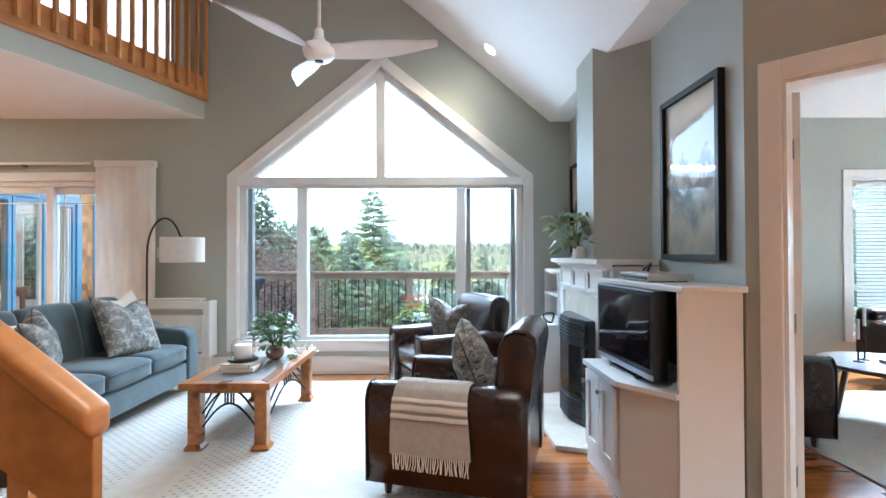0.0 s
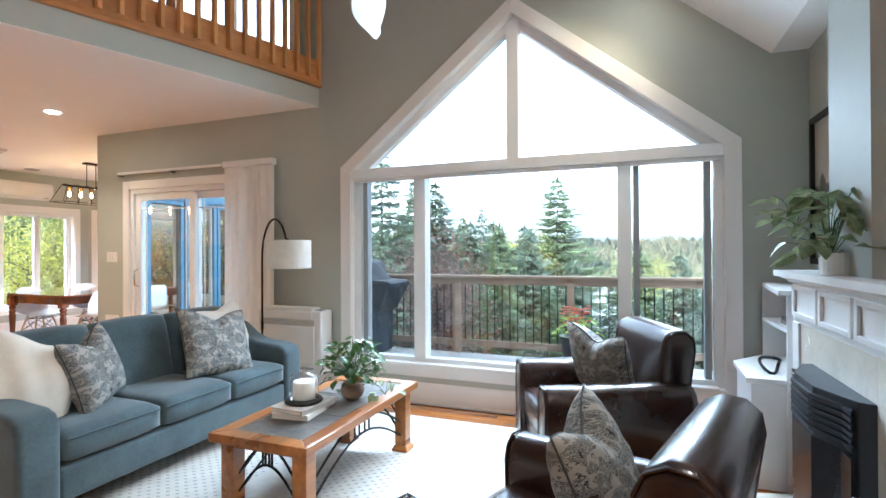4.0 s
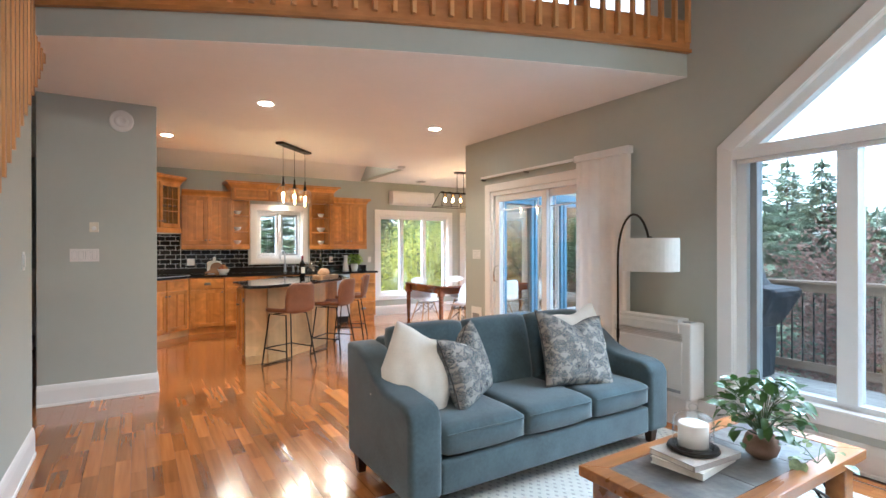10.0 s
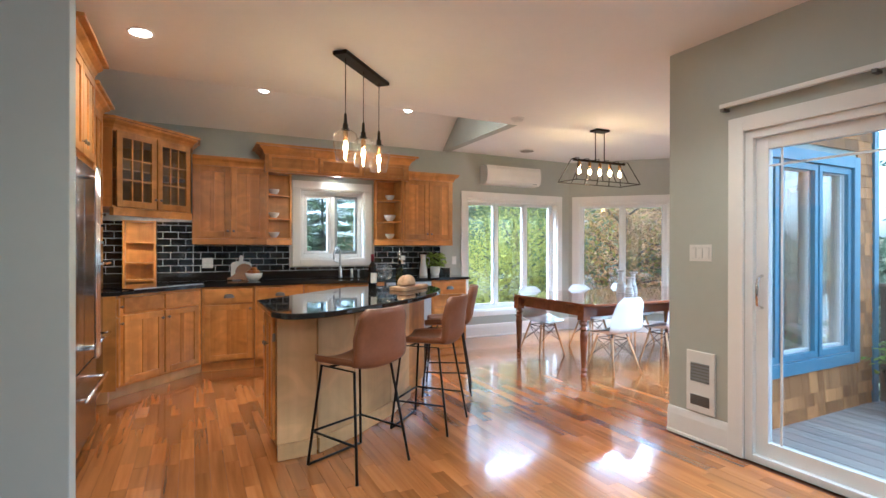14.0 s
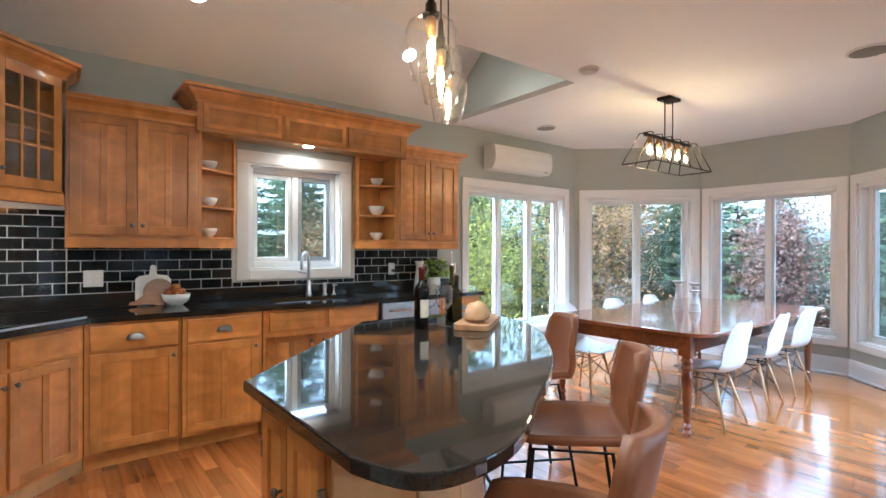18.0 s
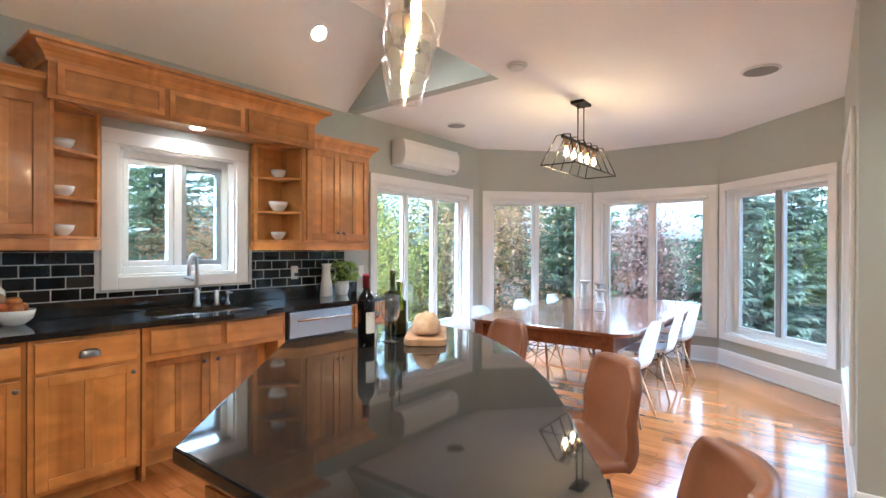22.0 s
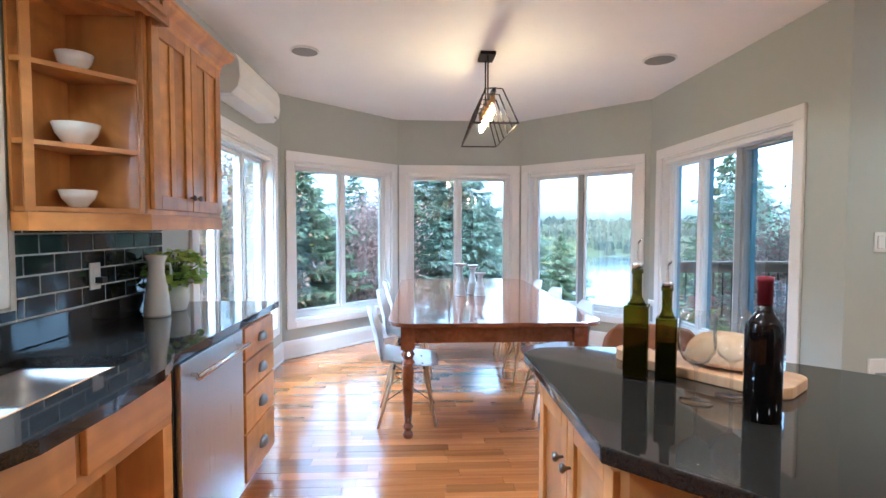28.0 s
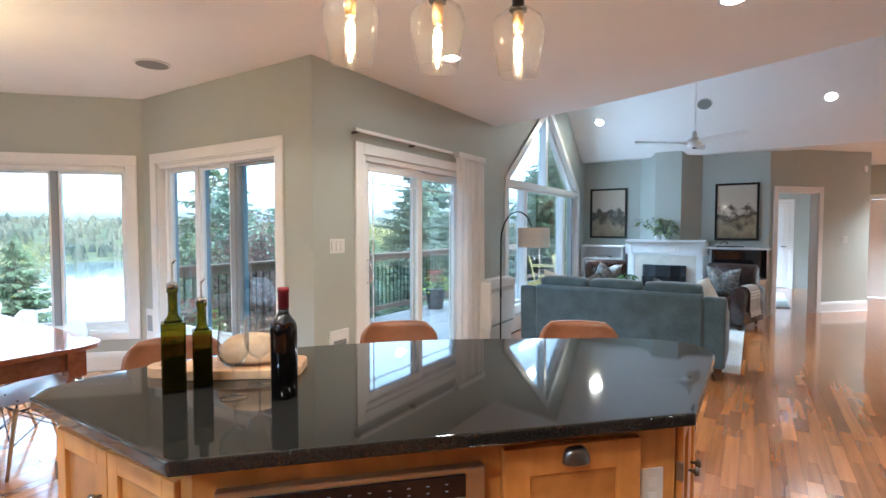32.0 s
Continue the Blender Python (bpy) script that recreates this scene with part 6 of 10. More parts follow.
for k in range(3):
    c = PA + (PB - PA) * (0.12 + 0.38 * k)
    zb = 1.965
    part("cord", Mesh().tube([(c.x, c.y, ZC - 0.03), (c.x, c.y, zb + 0.33)], 0.0035, 6), BLACK, pn)
    part("socket", Mesh().lathe([(0.004, zb + 0.345), (0.010, zb + 0.335), (0.013, zb + 0.27), (0.020, zb + 0.262), (0.021, zb + 0.232), (0.030, zb + 0.228), (0.030, zb + 0.216), (0.016, zb + 0.214)], c.x, c.y, 16), BRONZE, pn, "dark bronze lamp holder", smooth=True)
    part("brass_collar", Mesh().lathe([(0.016, zb + 0.2138), (0.019, zb + 0.20), (0.0185, zb + 0.165), (0.015, zb + 0.145)], c.x, c.y, 16), BRASS, pn, "copper collar", smooth=True)
    gl = part("glass_shade", Mesh().lathe([(0.031, zb + 0.224), (0.055, zb + 0.213), (0.080, zb + 0.192), (0.0915, zb + 0.160), (0.088, zb + 0.11), (0.067, zb), (0.0655, zb + 0.001), (0.0865, zb + 0.11), (0.0900, zb + 0.159), (0.0788, zb + 0.190), (0.054, zb + 0.2105), (0.0305, zb + 0.2215)], c.x, c.y, 36), AMBERGLASS, pn, "clear glass shade", smooth=True)
    gl.visible_shadow = False
    rim = part("rim", Mesh().tube([(c.x + 0.0662 * math.cos(2 * math.pi * j / 32), c.y + 0.0662 * math.sin(2 * math.pi * j / 32), zb) for j in range(32)], 0.0016, 6, closed=True), CGLASS, gl, "rounded glass rim", smooth=True)
    rim.visible_shadow = False
    bulb = part("bulb", Mesh().lathe([(0.013, zb + 0.146), (0.017, zb + 0.125), (0.018, zb + 0.03), (0.012, zb - 0.008), (0.001, zb - 0.016)], c.x, c.y, 16), BULBGLASS, pn, "tubular clear bulb", smooth=True)
    lamp = new("pendant_bulb_lamp", bpy.data.lights.new("pendant_bulb_lamp", "SPOT"))
    lamp.data.energy, lamp.data.color, lamp.data.spot_size, lamp.data.spot_blend, lamp.data.shadow_soft_size = 0.8, (1.0, 0.80, 0.55), radians(170), 0.5, 0.03
    lamp.location = (c.x, c.y, zb - 0.03)
    bulb.visible_shadow = False
    part("filament", Mesh().lathe([(0.001, zb + 0.136), (0.010, zb + 0.126), (0.0140, zb + 0.105), (0.0135, zb + 0.075), (0.0055, zb + 0.053), (0.0065, zb + 0.036), (0.004, zb + 0.012), (0.001, zb + 0.003)], c.x, c.y, 10), ORANGEGLOW, bulb, "glowing filament")

# ---- things on the island ----
def bottle(name, x, y, z, prof, material, label, category="bottle"):
    t = thing(name, label, category, at=(x, y, z))
    part("body", Mesh().lathe([(r, z + h) for r, h in prof], x, y, 24), material, t, smooth=True)
    return t


Z0 = IZ + 0.0006
wine = bottle("wine_bottle", -6.843, 3.704, Z0, [(0.034, 0), (0.037, 0.004), (0.0375, 0.192), (0.0360, 0.205), (0.0300, 0.219), (0.0205, 0.230), (0.0150, 0.241), (0.0145, 0.252)], WINEGLASS, "full dark wine bottle with a red capsule")
part("capsule", Mesh().lathe([(0.0152, Z0 + 0.2525), (0.0152, Z0 + 0.30), (0.0165, Z0 + 0.301), (0.0165, Z0 + 0.312), (0.001, Z0 + 0.314)], -6.843, 3.704, 20), WINEFOIL, wine, "red foil capsule", smooth=True)
part("label", Mesh().grid(lambda u, v: (-6.843 + 0.0374 * math.cos(-0.75 + 1.75 * u), 3.704 + 0.0374 * math.sin(-0.75 + 1.75 * u), Z0 + 0.06 + 0.09 * v), 10, 1), CREAM, wine, "pale paper label")
for x, y, s, lab in ((-6.985, 4.018, 1.0, "tall olive oil bottle with a metal pourer"), (-6.912, 3.992, 0.84, "smaller olive oil bottle with a metal pourer")):
    b = thing("oil_bottle", lab, "bottle", at=(x, y, Z0), group="olive oil bottles")
    hw = 0.0325 * s
    turn = Matrix.Translation((x, y, Z0)) @ Matrix.Rotation(radians(-29), 4, "Z")
    body = Mesh().box(-hw, -hw, 0.0, hw, hw, 0.205 * s).moved(turn)
    glass = part("body", body, GREENGLASS, b, "square olive glass body", 0.006, segments=3)
    oil = Mesh().box(-hw + 0.003, -hw + 0.003, 0.004, hw - 0.003, hw - 0.003, (0.145 if s > 0.8 else 0.17) * s).moved(turn)
    part("oil", oil, OLIVEOIL, glass, "dark olive oil", 0.004)
    part("neck", Mesh().lathe([(0.026 * s, Z0 + 0.2055 * s), (0.021 * s, Z0 + 0.214 * s), (0.0145, Z0 + 0.224 * s), (0.0130, Z0 + 0.235 * s), (0.0130, Z0 + 0.29 * s), (0.016, Z0 + 0.292 * s), (0.016, Z0 + 0.302 * s)], x, y, 24), GREENGLASS, b, smooth=True)
    part("pourer", Mesh().lathe([(0.0155, Z0 + 0.303 * s), (0.0155, Z0 + 0.318 * s), (0.012, Z0 + 0.322 * s), (0.0035, Z0 + 0.325 * s), (0.003, Z0 + 0.38 * s)], x, y, 14).tube([(x, y, Z0 + 0.375 * s), (x + 0.008, y - 0.006, Z0 + 0.39 * s)], 0.003, 6), CHROME, b, "steel pourer", smooth=True)
for x, y in ((-6.928, 3.815), (-6.825, 3.838)):
    g = thing("wine_glass", "empty clear stemmed wine glass", "glass", at=(x, y, Z0), group="wine glasses")
    o = part("glass_body", Mesh().lathe([(0.037, Z0), (0.037, Z0 + 0.002), (0.012, Z0 + 0.006), (0.005, Z0 + 0.012), (0.004, Z0 + 0.03), (0.004, Z0 + 0.080), (0.010, Z0 + 0.088), (0.030, Z0 + 0.102), (0.041, Z0 + 0.125), (0.043, Z0 + 0.150), (0.0375, Z0 + 0.215), (0.0363, Z0 + 0.215), (0.0417, Z0 + 0.150), (0.0397, Z0 + 0.126), (0.029, Z0 + 0.104), (0.009, Z0 + 0.0905), (0.001, Z0 + 0.0895)], x, y, 28), CGLASS, g, smooth=True)
    o.visible_shadow = False
bd = thing("serving_board", "thick pale wooden serving board with a holed handle", "board", at=(-6.72, 3.96, Z0))
BM = Matrix.Translation((-6.635, 3.852, Z0)) @ Matrix.Rotation(radians(127), 4, "Z")
rc, hw, ln = 0.045, 0.094, 0.40
pts = arc(ln - rc, hw - rc, rc, 0, 70, 6) + arc(0.0 + rc, hw - rc, rc, 90, 180, 6) + arc(rc, -hw + rc, rc, 180, 270, 6) + arc(ln - rc, -hw + rc, rc, -70, 0, 6)
part("board_plate", Mesh().prism(pts, 0.0, 0.03).moved(BM), BOARDW, bd, "", 0.005)
ring = Mesh()
for k in range(28):
    a0, a1 = 2 * math.pi * k / 28, 2 * math.pi * (k + 1) / 28
    q = []
    for a in (a0, a1):
        for r in (0.022, 0.055):
            for z in (0.0, 0.03):
                q.append((ln + 0.047 + r * math.cos(a), r * math.sin(a), z))
    ring.add(q, [(0, 2, 6, 4), (1, 5, 7, 3), (0, 4, 5, 1), (2, 3, 7, 6)])
part("handle", ring.moved(BM), BOARDW, bd, "round handle with a finger hole", weld=True)


def crust(u, v):
    """A long loaf: flat below, tapered to both ends, with one slash along its back."""
    s_, a = 2 * v - 1, 2 * math.pi * u
    r = max(0.0, 1 - abs(s_) ** 2.4) ** 0.5
    x, z = 0.066 * r * math.cos(a), 0.080 * r * math.sin(a)
    z = z if z > 0 else z * 0.25
    slash = math.exp(-((x - 0.012 - 0.012 * s_) / 0.007) ** 2) * max(0.0, 1 - (s_ / 0.8) ** 4)
    lump = 0.002 * math.sin(9 * a + 5 * s_) * math.sin(7 * s_)
    return (0.118 * s_, x * (1 + 0.05 * math.sin(5 * s_)), 0.021 + z * (1 - 0.13 * slash) + (lump if z > 0 else 0.0))


solo("bread_loaf", Mesh().grid(crust, 48, 36).moved(BM @ Matrix.Translation((0.165, 0.0, 0.0305)) @ Matrix.Rotation(radians(4), 4, "Z")), BREAD, "pale oval bread loaf with one slash on a wooden board", "bread", smooth=True)

# ---- things on the worktop ----
Z1 = CT + 0.0006
pit = thing("pitcher", "slim white ceramic pitcher on the worktop", "pitcher", at=(-8.86, 5.12, Z1))
part("pitcher_body", Mesh().lathe([(0.058, Z1), (0.060, Z1 + 0.012), (0.051, Z1 + 0.11), (0.036, Z1 + 0.21), (0.036, Z1 + 0.26), (0.050, Z1 + 0.295), (0.047, Z1 + 0.295), (0.033, Z1 + 0.255), (0.031, Z1 + 0.21), (0.04, Z1 + 0.12)], -8.86, 5.12, 24), WHITEC, pit, smooth=True)
part("handle", Mesh().tube([(-8.848, 5.155, Z1 + 0.255), (-8.835, 5.195, Z1 + 0.25), (-8.832, 5.205, Z1 + 0.21), (-8.836, 5.19, Z1 + 0.16), (-8.845, 5.162, Z1 + 0.145)], 0.007, 8), WHITEC, pit, smooth=True)


def leaf_cluster(name, cx, cy, cz, count, spread, height, size, material, parent, seed, droop=0.3, stems=None, wide=0.33):
    """Many single leaves, each an ovate blade folded along its rib and bent at the tip, on thin stems, in one part."""
    rg = random.Random(seed)
    m, st = Mesh(), Mesh()
    for k in range(count):
        a = rg.uniform(0, 2 * math.pi)
        f = rg.uniform(0.12, 1.0)
        h = height * f
        r = spread * math.sqrt(rg.uniform(0.03, 1.0)) * (0.45 + 0.75 * math.sin(math.pi * min(1.0, 0.18 + 0.72 * f)))
        px, py, pz = cx + r * math.cos(a), cy + r * math.sin(a), cz + h - 0.25 * r * rg.random()
        s = size * rg.uniform(0.6, 1.25)
        b = a + rg.gauss(0, 0.8)
        d = Vector((math.cos(b), math.sin(b), rg.uniform(-droop - 0.5, 0.5))).normalized()
        side = d.cross(Vector((rg.uniform(-0.5, 0.5), rg.uniform(-0.5, 0.5), 1))).normalized()
        up = side.cross(d)
        p0 = Vector((px, py, pz))
        bend = rg.uniform(0.05, 0.22)
        rows = [(0.0, 0.0), (0.14, 0.62), (0.36, 1.0), (0.60, 0.86), (0.82, 0.46), (1.0, 0.0)]
        q = []
        for t_, w_ in rows:
            rib = p0 + d * s * t_ - up * s * bend * t_ * t_
            lift = up * s * 0.10 * w_
            q += [rib + side * s * wide * w_ + lift, rib, rib - side * s * wide * w_ + lift]
        m.add(q, [f_ for i in range(5) for f_ in ((i * 3, i * 3 + 1, i * 3 + 4, i * 3 + 3), (i * 3 + 1, i * 3 + 2, i * 3 + 5, i * 3 + 4))])
        if k % 3 == 0:
            st.tube([(cx, cy, cz), ((cx + px) / 2, (cy + py) / 2, cz + h * 0.7), (px, py, pz)], 0.0018, 4)
    part(name, m, material, parent, smooth=True)
    part("stem", st, STEM, parent)


hb = thing("potted_herb", "bright green herb in a white pot on the worktop", "plant", at=(-8.86, 5.30, Z1))
part("pot", Mesh().lathe([(0.05, Z1), (0.054, Z1 + 0.006), (0.070, Z1 + 0.06), (0.067, Z1 + 0.13), (0.060, Z1 + 0.13), (0.060, Z1 + 0.11), (0.001, Z1 + 0.11)], -8.86, 5.30, 22), WHITEC, hb, smooth=True)
leaf_cluster("leaves", -8.86, 5.30, Z1 + 0.12, 230, 0.115, 0.20, 0.052, BRIGHTLEAF, hb, 7, wide=0.42)
fb = thing("fruit_bowl", "white bowl of red apples on the worktop", "bowl", at=(-8.86, 2.93, Z1))
part("bowl_body", Mesh().lathe([(0.045, Z1), (0.05, Z1 + 0.005), (0.085, Z1 + 0.035), (0.098, Z1 + 0.085), (0.095, Z1 + 0.085), (0.08, Z1 + 0.04), (0.04, Z1 + 0.012)], -8.86, 2.93, 26), WHITEC, fb, smooth=True)
for k, (dx, dy, dz) in enumerate(((0.035, 0, 0.09), (-0.03, 0.035, 0.09), (-0.02, -0.04, 0.09), (0.0, 0.0, 0.125))):
    ap = thing("apple", "red and yellow apple in the fruit bowl", "apple", at=(-8.86 + dx, 2.93 + dy, Z1 + dz), group="apples")
    part("apple_body", Mesh().lathe([(0.004, Z1 + dz - 0.028), (0.022, Z1 + dz - 0.030), (0.036, Z1 + dz - 0.008), (0.036, Z1 + dz + 0.012), (0.022, Z1 + dz + 0.030), (0.006, Z1 + dz + 0.024)], -8.86 + dx, 2.93 + dy, 16), REDFRUIT, ap, smooth=True)
cb = thing("cutting_board", "white paddle board leaning on the tiles", "board", at=(-8.95, 2.80, Z1))
LM = Matrix.Translation((-8.955, 2.80, Z1)) @ Matrix.Rotation(radians(-8), 4, "Y")
pts = [(-0.10, 0.0), (0.10, 0.0), (0.115, 0.03), (0.115, 0.19), (0.09, 0.215), (0.025, 0.225), (0.02, 0.28), (0.012, 0.295), (-0.012, 0.295), (-0.02, 0.28), (-0.025, 0.225), (-0.09, 0.215), (-0.115, 0.19), (-0.115, 0.03)]
part("board_plate", Mesh().slab(pts, -0.008, 0.008, "x").moved(LM), WHITEC, cb, "", 0.003)
cb2 = thing("cutting_board", "round brown wooden board leaning on the tiles", "board", at=(-8.92, 2.85, Z1))
LM = Matrix.Translation((-8.925, 2.83, Z1 + 0.095)) @ Matrix.Rotation(radians(-12), 4, "Y")
pts = arc(0, 0, 0.10, 0, 190, 16) + [(-0.15, -0.055), (-0.185, -0.065), (-0.19, -0.085), (-0.15, -0.09)] + arc(0, 0, 0.10, 240, 350, 10)
part("board_plate", Mesh().slab([(y, z) for y, z in pts], -0.007, 0.007, "x").moved(LM), TABLEWOOD, cb2, "", 0.002)
phone = thing("phone_charger", "small black device on the worktop by the plant", "charger", at=(-8.9, 5.42, Z1))
part("case", box(-8.93, 5.40, Z1, -8.90, 5.45, Z1 + 0.075), PLASTICB, phone, "", 0.004)

# ---- recessed ceiling lights ----
def downlight(x, y, z=None, tilt=None, watts=6.6, colour=(1.0, 0.75, 0.50)):
    t = thing("ceiling_light", "round recessed white ceiling light, lit", "ceiling light", at=(x, y, z or ZC), group="recessed lights")
    if z is None:
        m4 = Matrix.Translation((x, y, ZC))
    else:
        m4 = Matrix.Translation((x, y, z)) @ Matrix.Rotation(radians(tilt), 4, "Y")
    part("trim_ring", Mesh().lathe([(0.064, -0.0005), (0.078, -0.0008), (0.081, -0.004), (0.068, -0.007), (0.063, -0.004)], 0, 0, 28).moved(m4), TRIM, t, smooth=True)
    part("lens", Mesh().lathe([(0.062, -0.0025), (0.055, -0.009), (0.035, -0.013), (0.001, -0.015)], 0, 0, 24).moved(m4), SPOTGLOW, t, "glowing lens")
    lamp = new("spot_lamp", bpy.data.lights.new("spot_lamp", "SPOT"))
    lamp.data.energy, lamp.data.color, lamp.data.spot_size, lamp.data.spot_blend, lamp.data.shadow_soft_size = watts, colour, radians(125), 0.8, 0.09
    lamp.matrix_world = m4 @ Matrix.Translation((0, 0, -0.03))
    lamp.parent = t
    lamp.matrix_parent_inverse = Matrix.Translation(t.location).inverted()


hl = thing("hob_light", "small warm light under the glazed corner cabinet", "light", at=(-8.45, 1.85, 1.69), group="kitchen task lights")
part("lens", box(-8.52, 1.80, 1.688, -8.40, 1.90, 1.6985), SPOTGLOW, hl, "glowing lens", 0.003)
lamp = new("hob_lamp", bpy.data.lights.new("hob_lamp", "SPOT"))
lamp.data.energy, lamp.data.color, lamp.data.spot_size, lamp.data.spot_blend, lamp.data.shadow_soft_size = 1.3, (1.0, 0.74, 0.46), radians(150), 0.6, 0.04
lamp.location = (-8.46, 1.85, 1.68)
for x, y in ((-4.50, 2.70), (-4.52, 4.55), (-6.44, 1.98)):
    downlight(x, y)
for x, y in ((-8.52, 3.00), (-8.52, 4.76)):
    downlight(x, y, roof_z(x) - 0.001, -39.8, 9.5)
# the third carries the row on out of sight, added as fill light
for x, y, watts, tone in ((1.0, 4.89, 5.5, (1.0, 0.72, 0.42)), (1.0, 1.71, 18.0, (1.0, 0.84, 0.66)), (1.0, -1.47, 8.0, (1.0, 0.84, 0.66))):
    downlight(x, y, roof_z(x) - 0.001, 39.8, watts, tone)
# two unseen downlights, added to brighten the hall and the living room
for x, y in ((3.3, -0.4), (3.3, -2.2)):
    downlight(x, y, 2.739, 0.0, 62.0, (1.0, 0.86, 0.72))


def ceiling_disc(name, x, y, z, r, label, category, material, tilt=0.0):
    t = thing(name, label, category, at=(x, y, z))
    m4 = Matrix.Translation((x, y, z)) @ Matrix.Rotation(radians(tilt), 4, "Y")
    part("rim", Mesh().lathe([(r, -0.0005), (r, -0.008), (r * 0.9, -0.012), (r * 0.86, -0.009)], 0, 0, 28).moved(m4), PLASTICW, t, smooth=True)
    part("grille", Mesh().lathe([(r * 0.88, -0.0125), (r * 0.5, -0.0135), (0.001, -0.0135)], 0, 0, 28).moved(m4), material, t)


GREYGRILLE = mat("grey_speaker_cloth", (0.24, 0.23, 0.21), 0.9)
ceiling_disc("ceiling_speaker", -8.47, 6.58, ZC, 0.11, "round grey ceiling speaker", "speaker", GREYGRILLE)
ceiling_disc("ceiling_speaker", -5.66, 6.62, ZC, 0.13, "round grey ceiling speaker", "speaker", GREYGRILLE)
ceiling_disc("ceiling_speaker", 0.90, 3.27, roof_z(0.90), 0.11, "round grey speaker in the sloping ceiling", "speaker", GREYGRILLE, 39.8)
sm = thing("smoke_detector", "round white smoke detector on the ceiling", "smoke detector", at=(-7.07, 5.42, ZC))
part("base", Mesh().lathe([(0.075, ZC - 0.0005), (0.075, ZC - 0.012), (0.06, ZC - 0.014)], -7.07, 5.42, 26), PLASTICW, sm, smooth=True)
part("dome", Mesh().lathe([(0.06, ZC - 0.0145), (0.055, ZC - 0.03), (0.03, ZC - 0.036), (0.001, ZC - 0.037)], -7.07, 5.42, 26), PLASTICW, sm, smooth=True)

# ---- living room ----
# patterned cushion cloth: dark medallions on pale grey
def pattern_cloth(name, ground, figure, accent, scale=9.0):
    m = bpy.data.materials.new(name)
    m.use_nodes = True
    n, l = m.node_tree.nodes, m.node_tree.links
    p = n["Principled BSDF"]
    p.inputs["Roughness"].default_value = 0.95
    tc = n.new("ShaderNodeTexCoord")
    # the weave wanders a little, then repeats to both sides of each medallion
    wob, add, fold_, flat = n.new("ShaderNodeTexNoise"), n.new("ShaderNodeVectorMath"), n.new("ShaderNodeVectorMath"), n.new("ShaderNodeMapping")
    wob.inputs["Scale"].default_value, wob.inputs["Detail"].default_value = 14, 3
    l.new(tc.outputs["Object"], wob.inputs["Vector"])
    add.operation = "MULTIPLY_ADD"
    add.inputs[1].default_value = (0.022, 0.022, 0.022)
    l.new(wob.outputs["Color"], add.inputs[0])
    l.new(tc.outputs["Object"], add.inputs[2])
    fold_.operation = "ABSOLUTE"
    l.new(add.outputs[0], fold_.inputs[0])
    flat.inputs["Scale"].default_value = (1.0, 0.1, 1.0)
    flat.inputs["Location"].default_value = (0.31, 0.17, 0.23)
    l.new(fold_.outputs[0], flat.inputs["Vector"])
    vo, nz = n.new("ShaderNodeTexVoronoi"), n.new("ShaderNodeTexNoise")
    vo.distance = "MANHATTAN"
    vo.inputs["Scale"].default_value = scale
    nz.inputs["Scale"].default_value, nz.inputs["Detail"].default_value = scale * 2.2, 5
    l.new(flat.outputs["Vector"], vo.inputs["Vector"])
    l.new(flat.outputs["Vector"], nz.inputs["Vector"])
    mx = n.new("ShaderNodeMath")
    mx.operation = "MULTIPLY_ADD"
    mx.inputs[1].default_value = 0.55
    l.new(vo.outputs["Distance"], mx.inputs[0])
    l.new(nz.outputs["Fac"], mx.inputs[2])
    r = n.new("ShaderNodeValToRGB")
    r.color_ramp.interpolation = "CONSTANT"
    e = r.color_ramp.elements
    e[0].position, e[0].color = 0.0, (*figure, 1)
    e[1].position, e[1].color = 0.585, (*ground, 1)
    for pos, c in ((0.63, accent), (0.67, figure), (0.70, ground), (0.74, figure), (0.77, accent), (0.80, ground), (0.84, figure), (0.87, accent), (0.91, ground), (0.95, figure), (1.0, ground)):
        k = e.new(min(pos, 1.0))
        k.color = (*c, 1)
    l.new(mx.outputs[0], r.inputs["Fac"])
    l.new(r.outputs["Color"], p.inputs["Base Color"])
    wv = n.new("ShaderNodeTexNoise")
    wv.inputs["Scale"].default_value = 300
    l.new(tc.outputs["Object"], wv.inputs["Vector"])
    b = n.new("ShaderNodeBump")
    b.inputs["Strength"].default_value, b.inputs["Distance"].default_value = 0.3, 0.003
    l.new(wv.outputs["Fac"], b.inputs["Height"])
    l.new(b.outputs["Normal"], p.inputs["Normal"])
    return m


MEDALLION = pattern_cloth("grey_medallion_cloth", (0.33, 0.31, 0.275), (0.030, 0.030, 0.032), (0.105, 0.135, 0.16), 24.0)
MEDALLION2 = pattern_cloth("taupe_medallion_cloth", (0.32, 0.30, 0.26), (0.036, 0.036, 0.037), (0.13, 0.14, 0.145), 24.0)
PIPING = mat("cushion_piping", (0.05, 0.05, 0.05), 0.9)


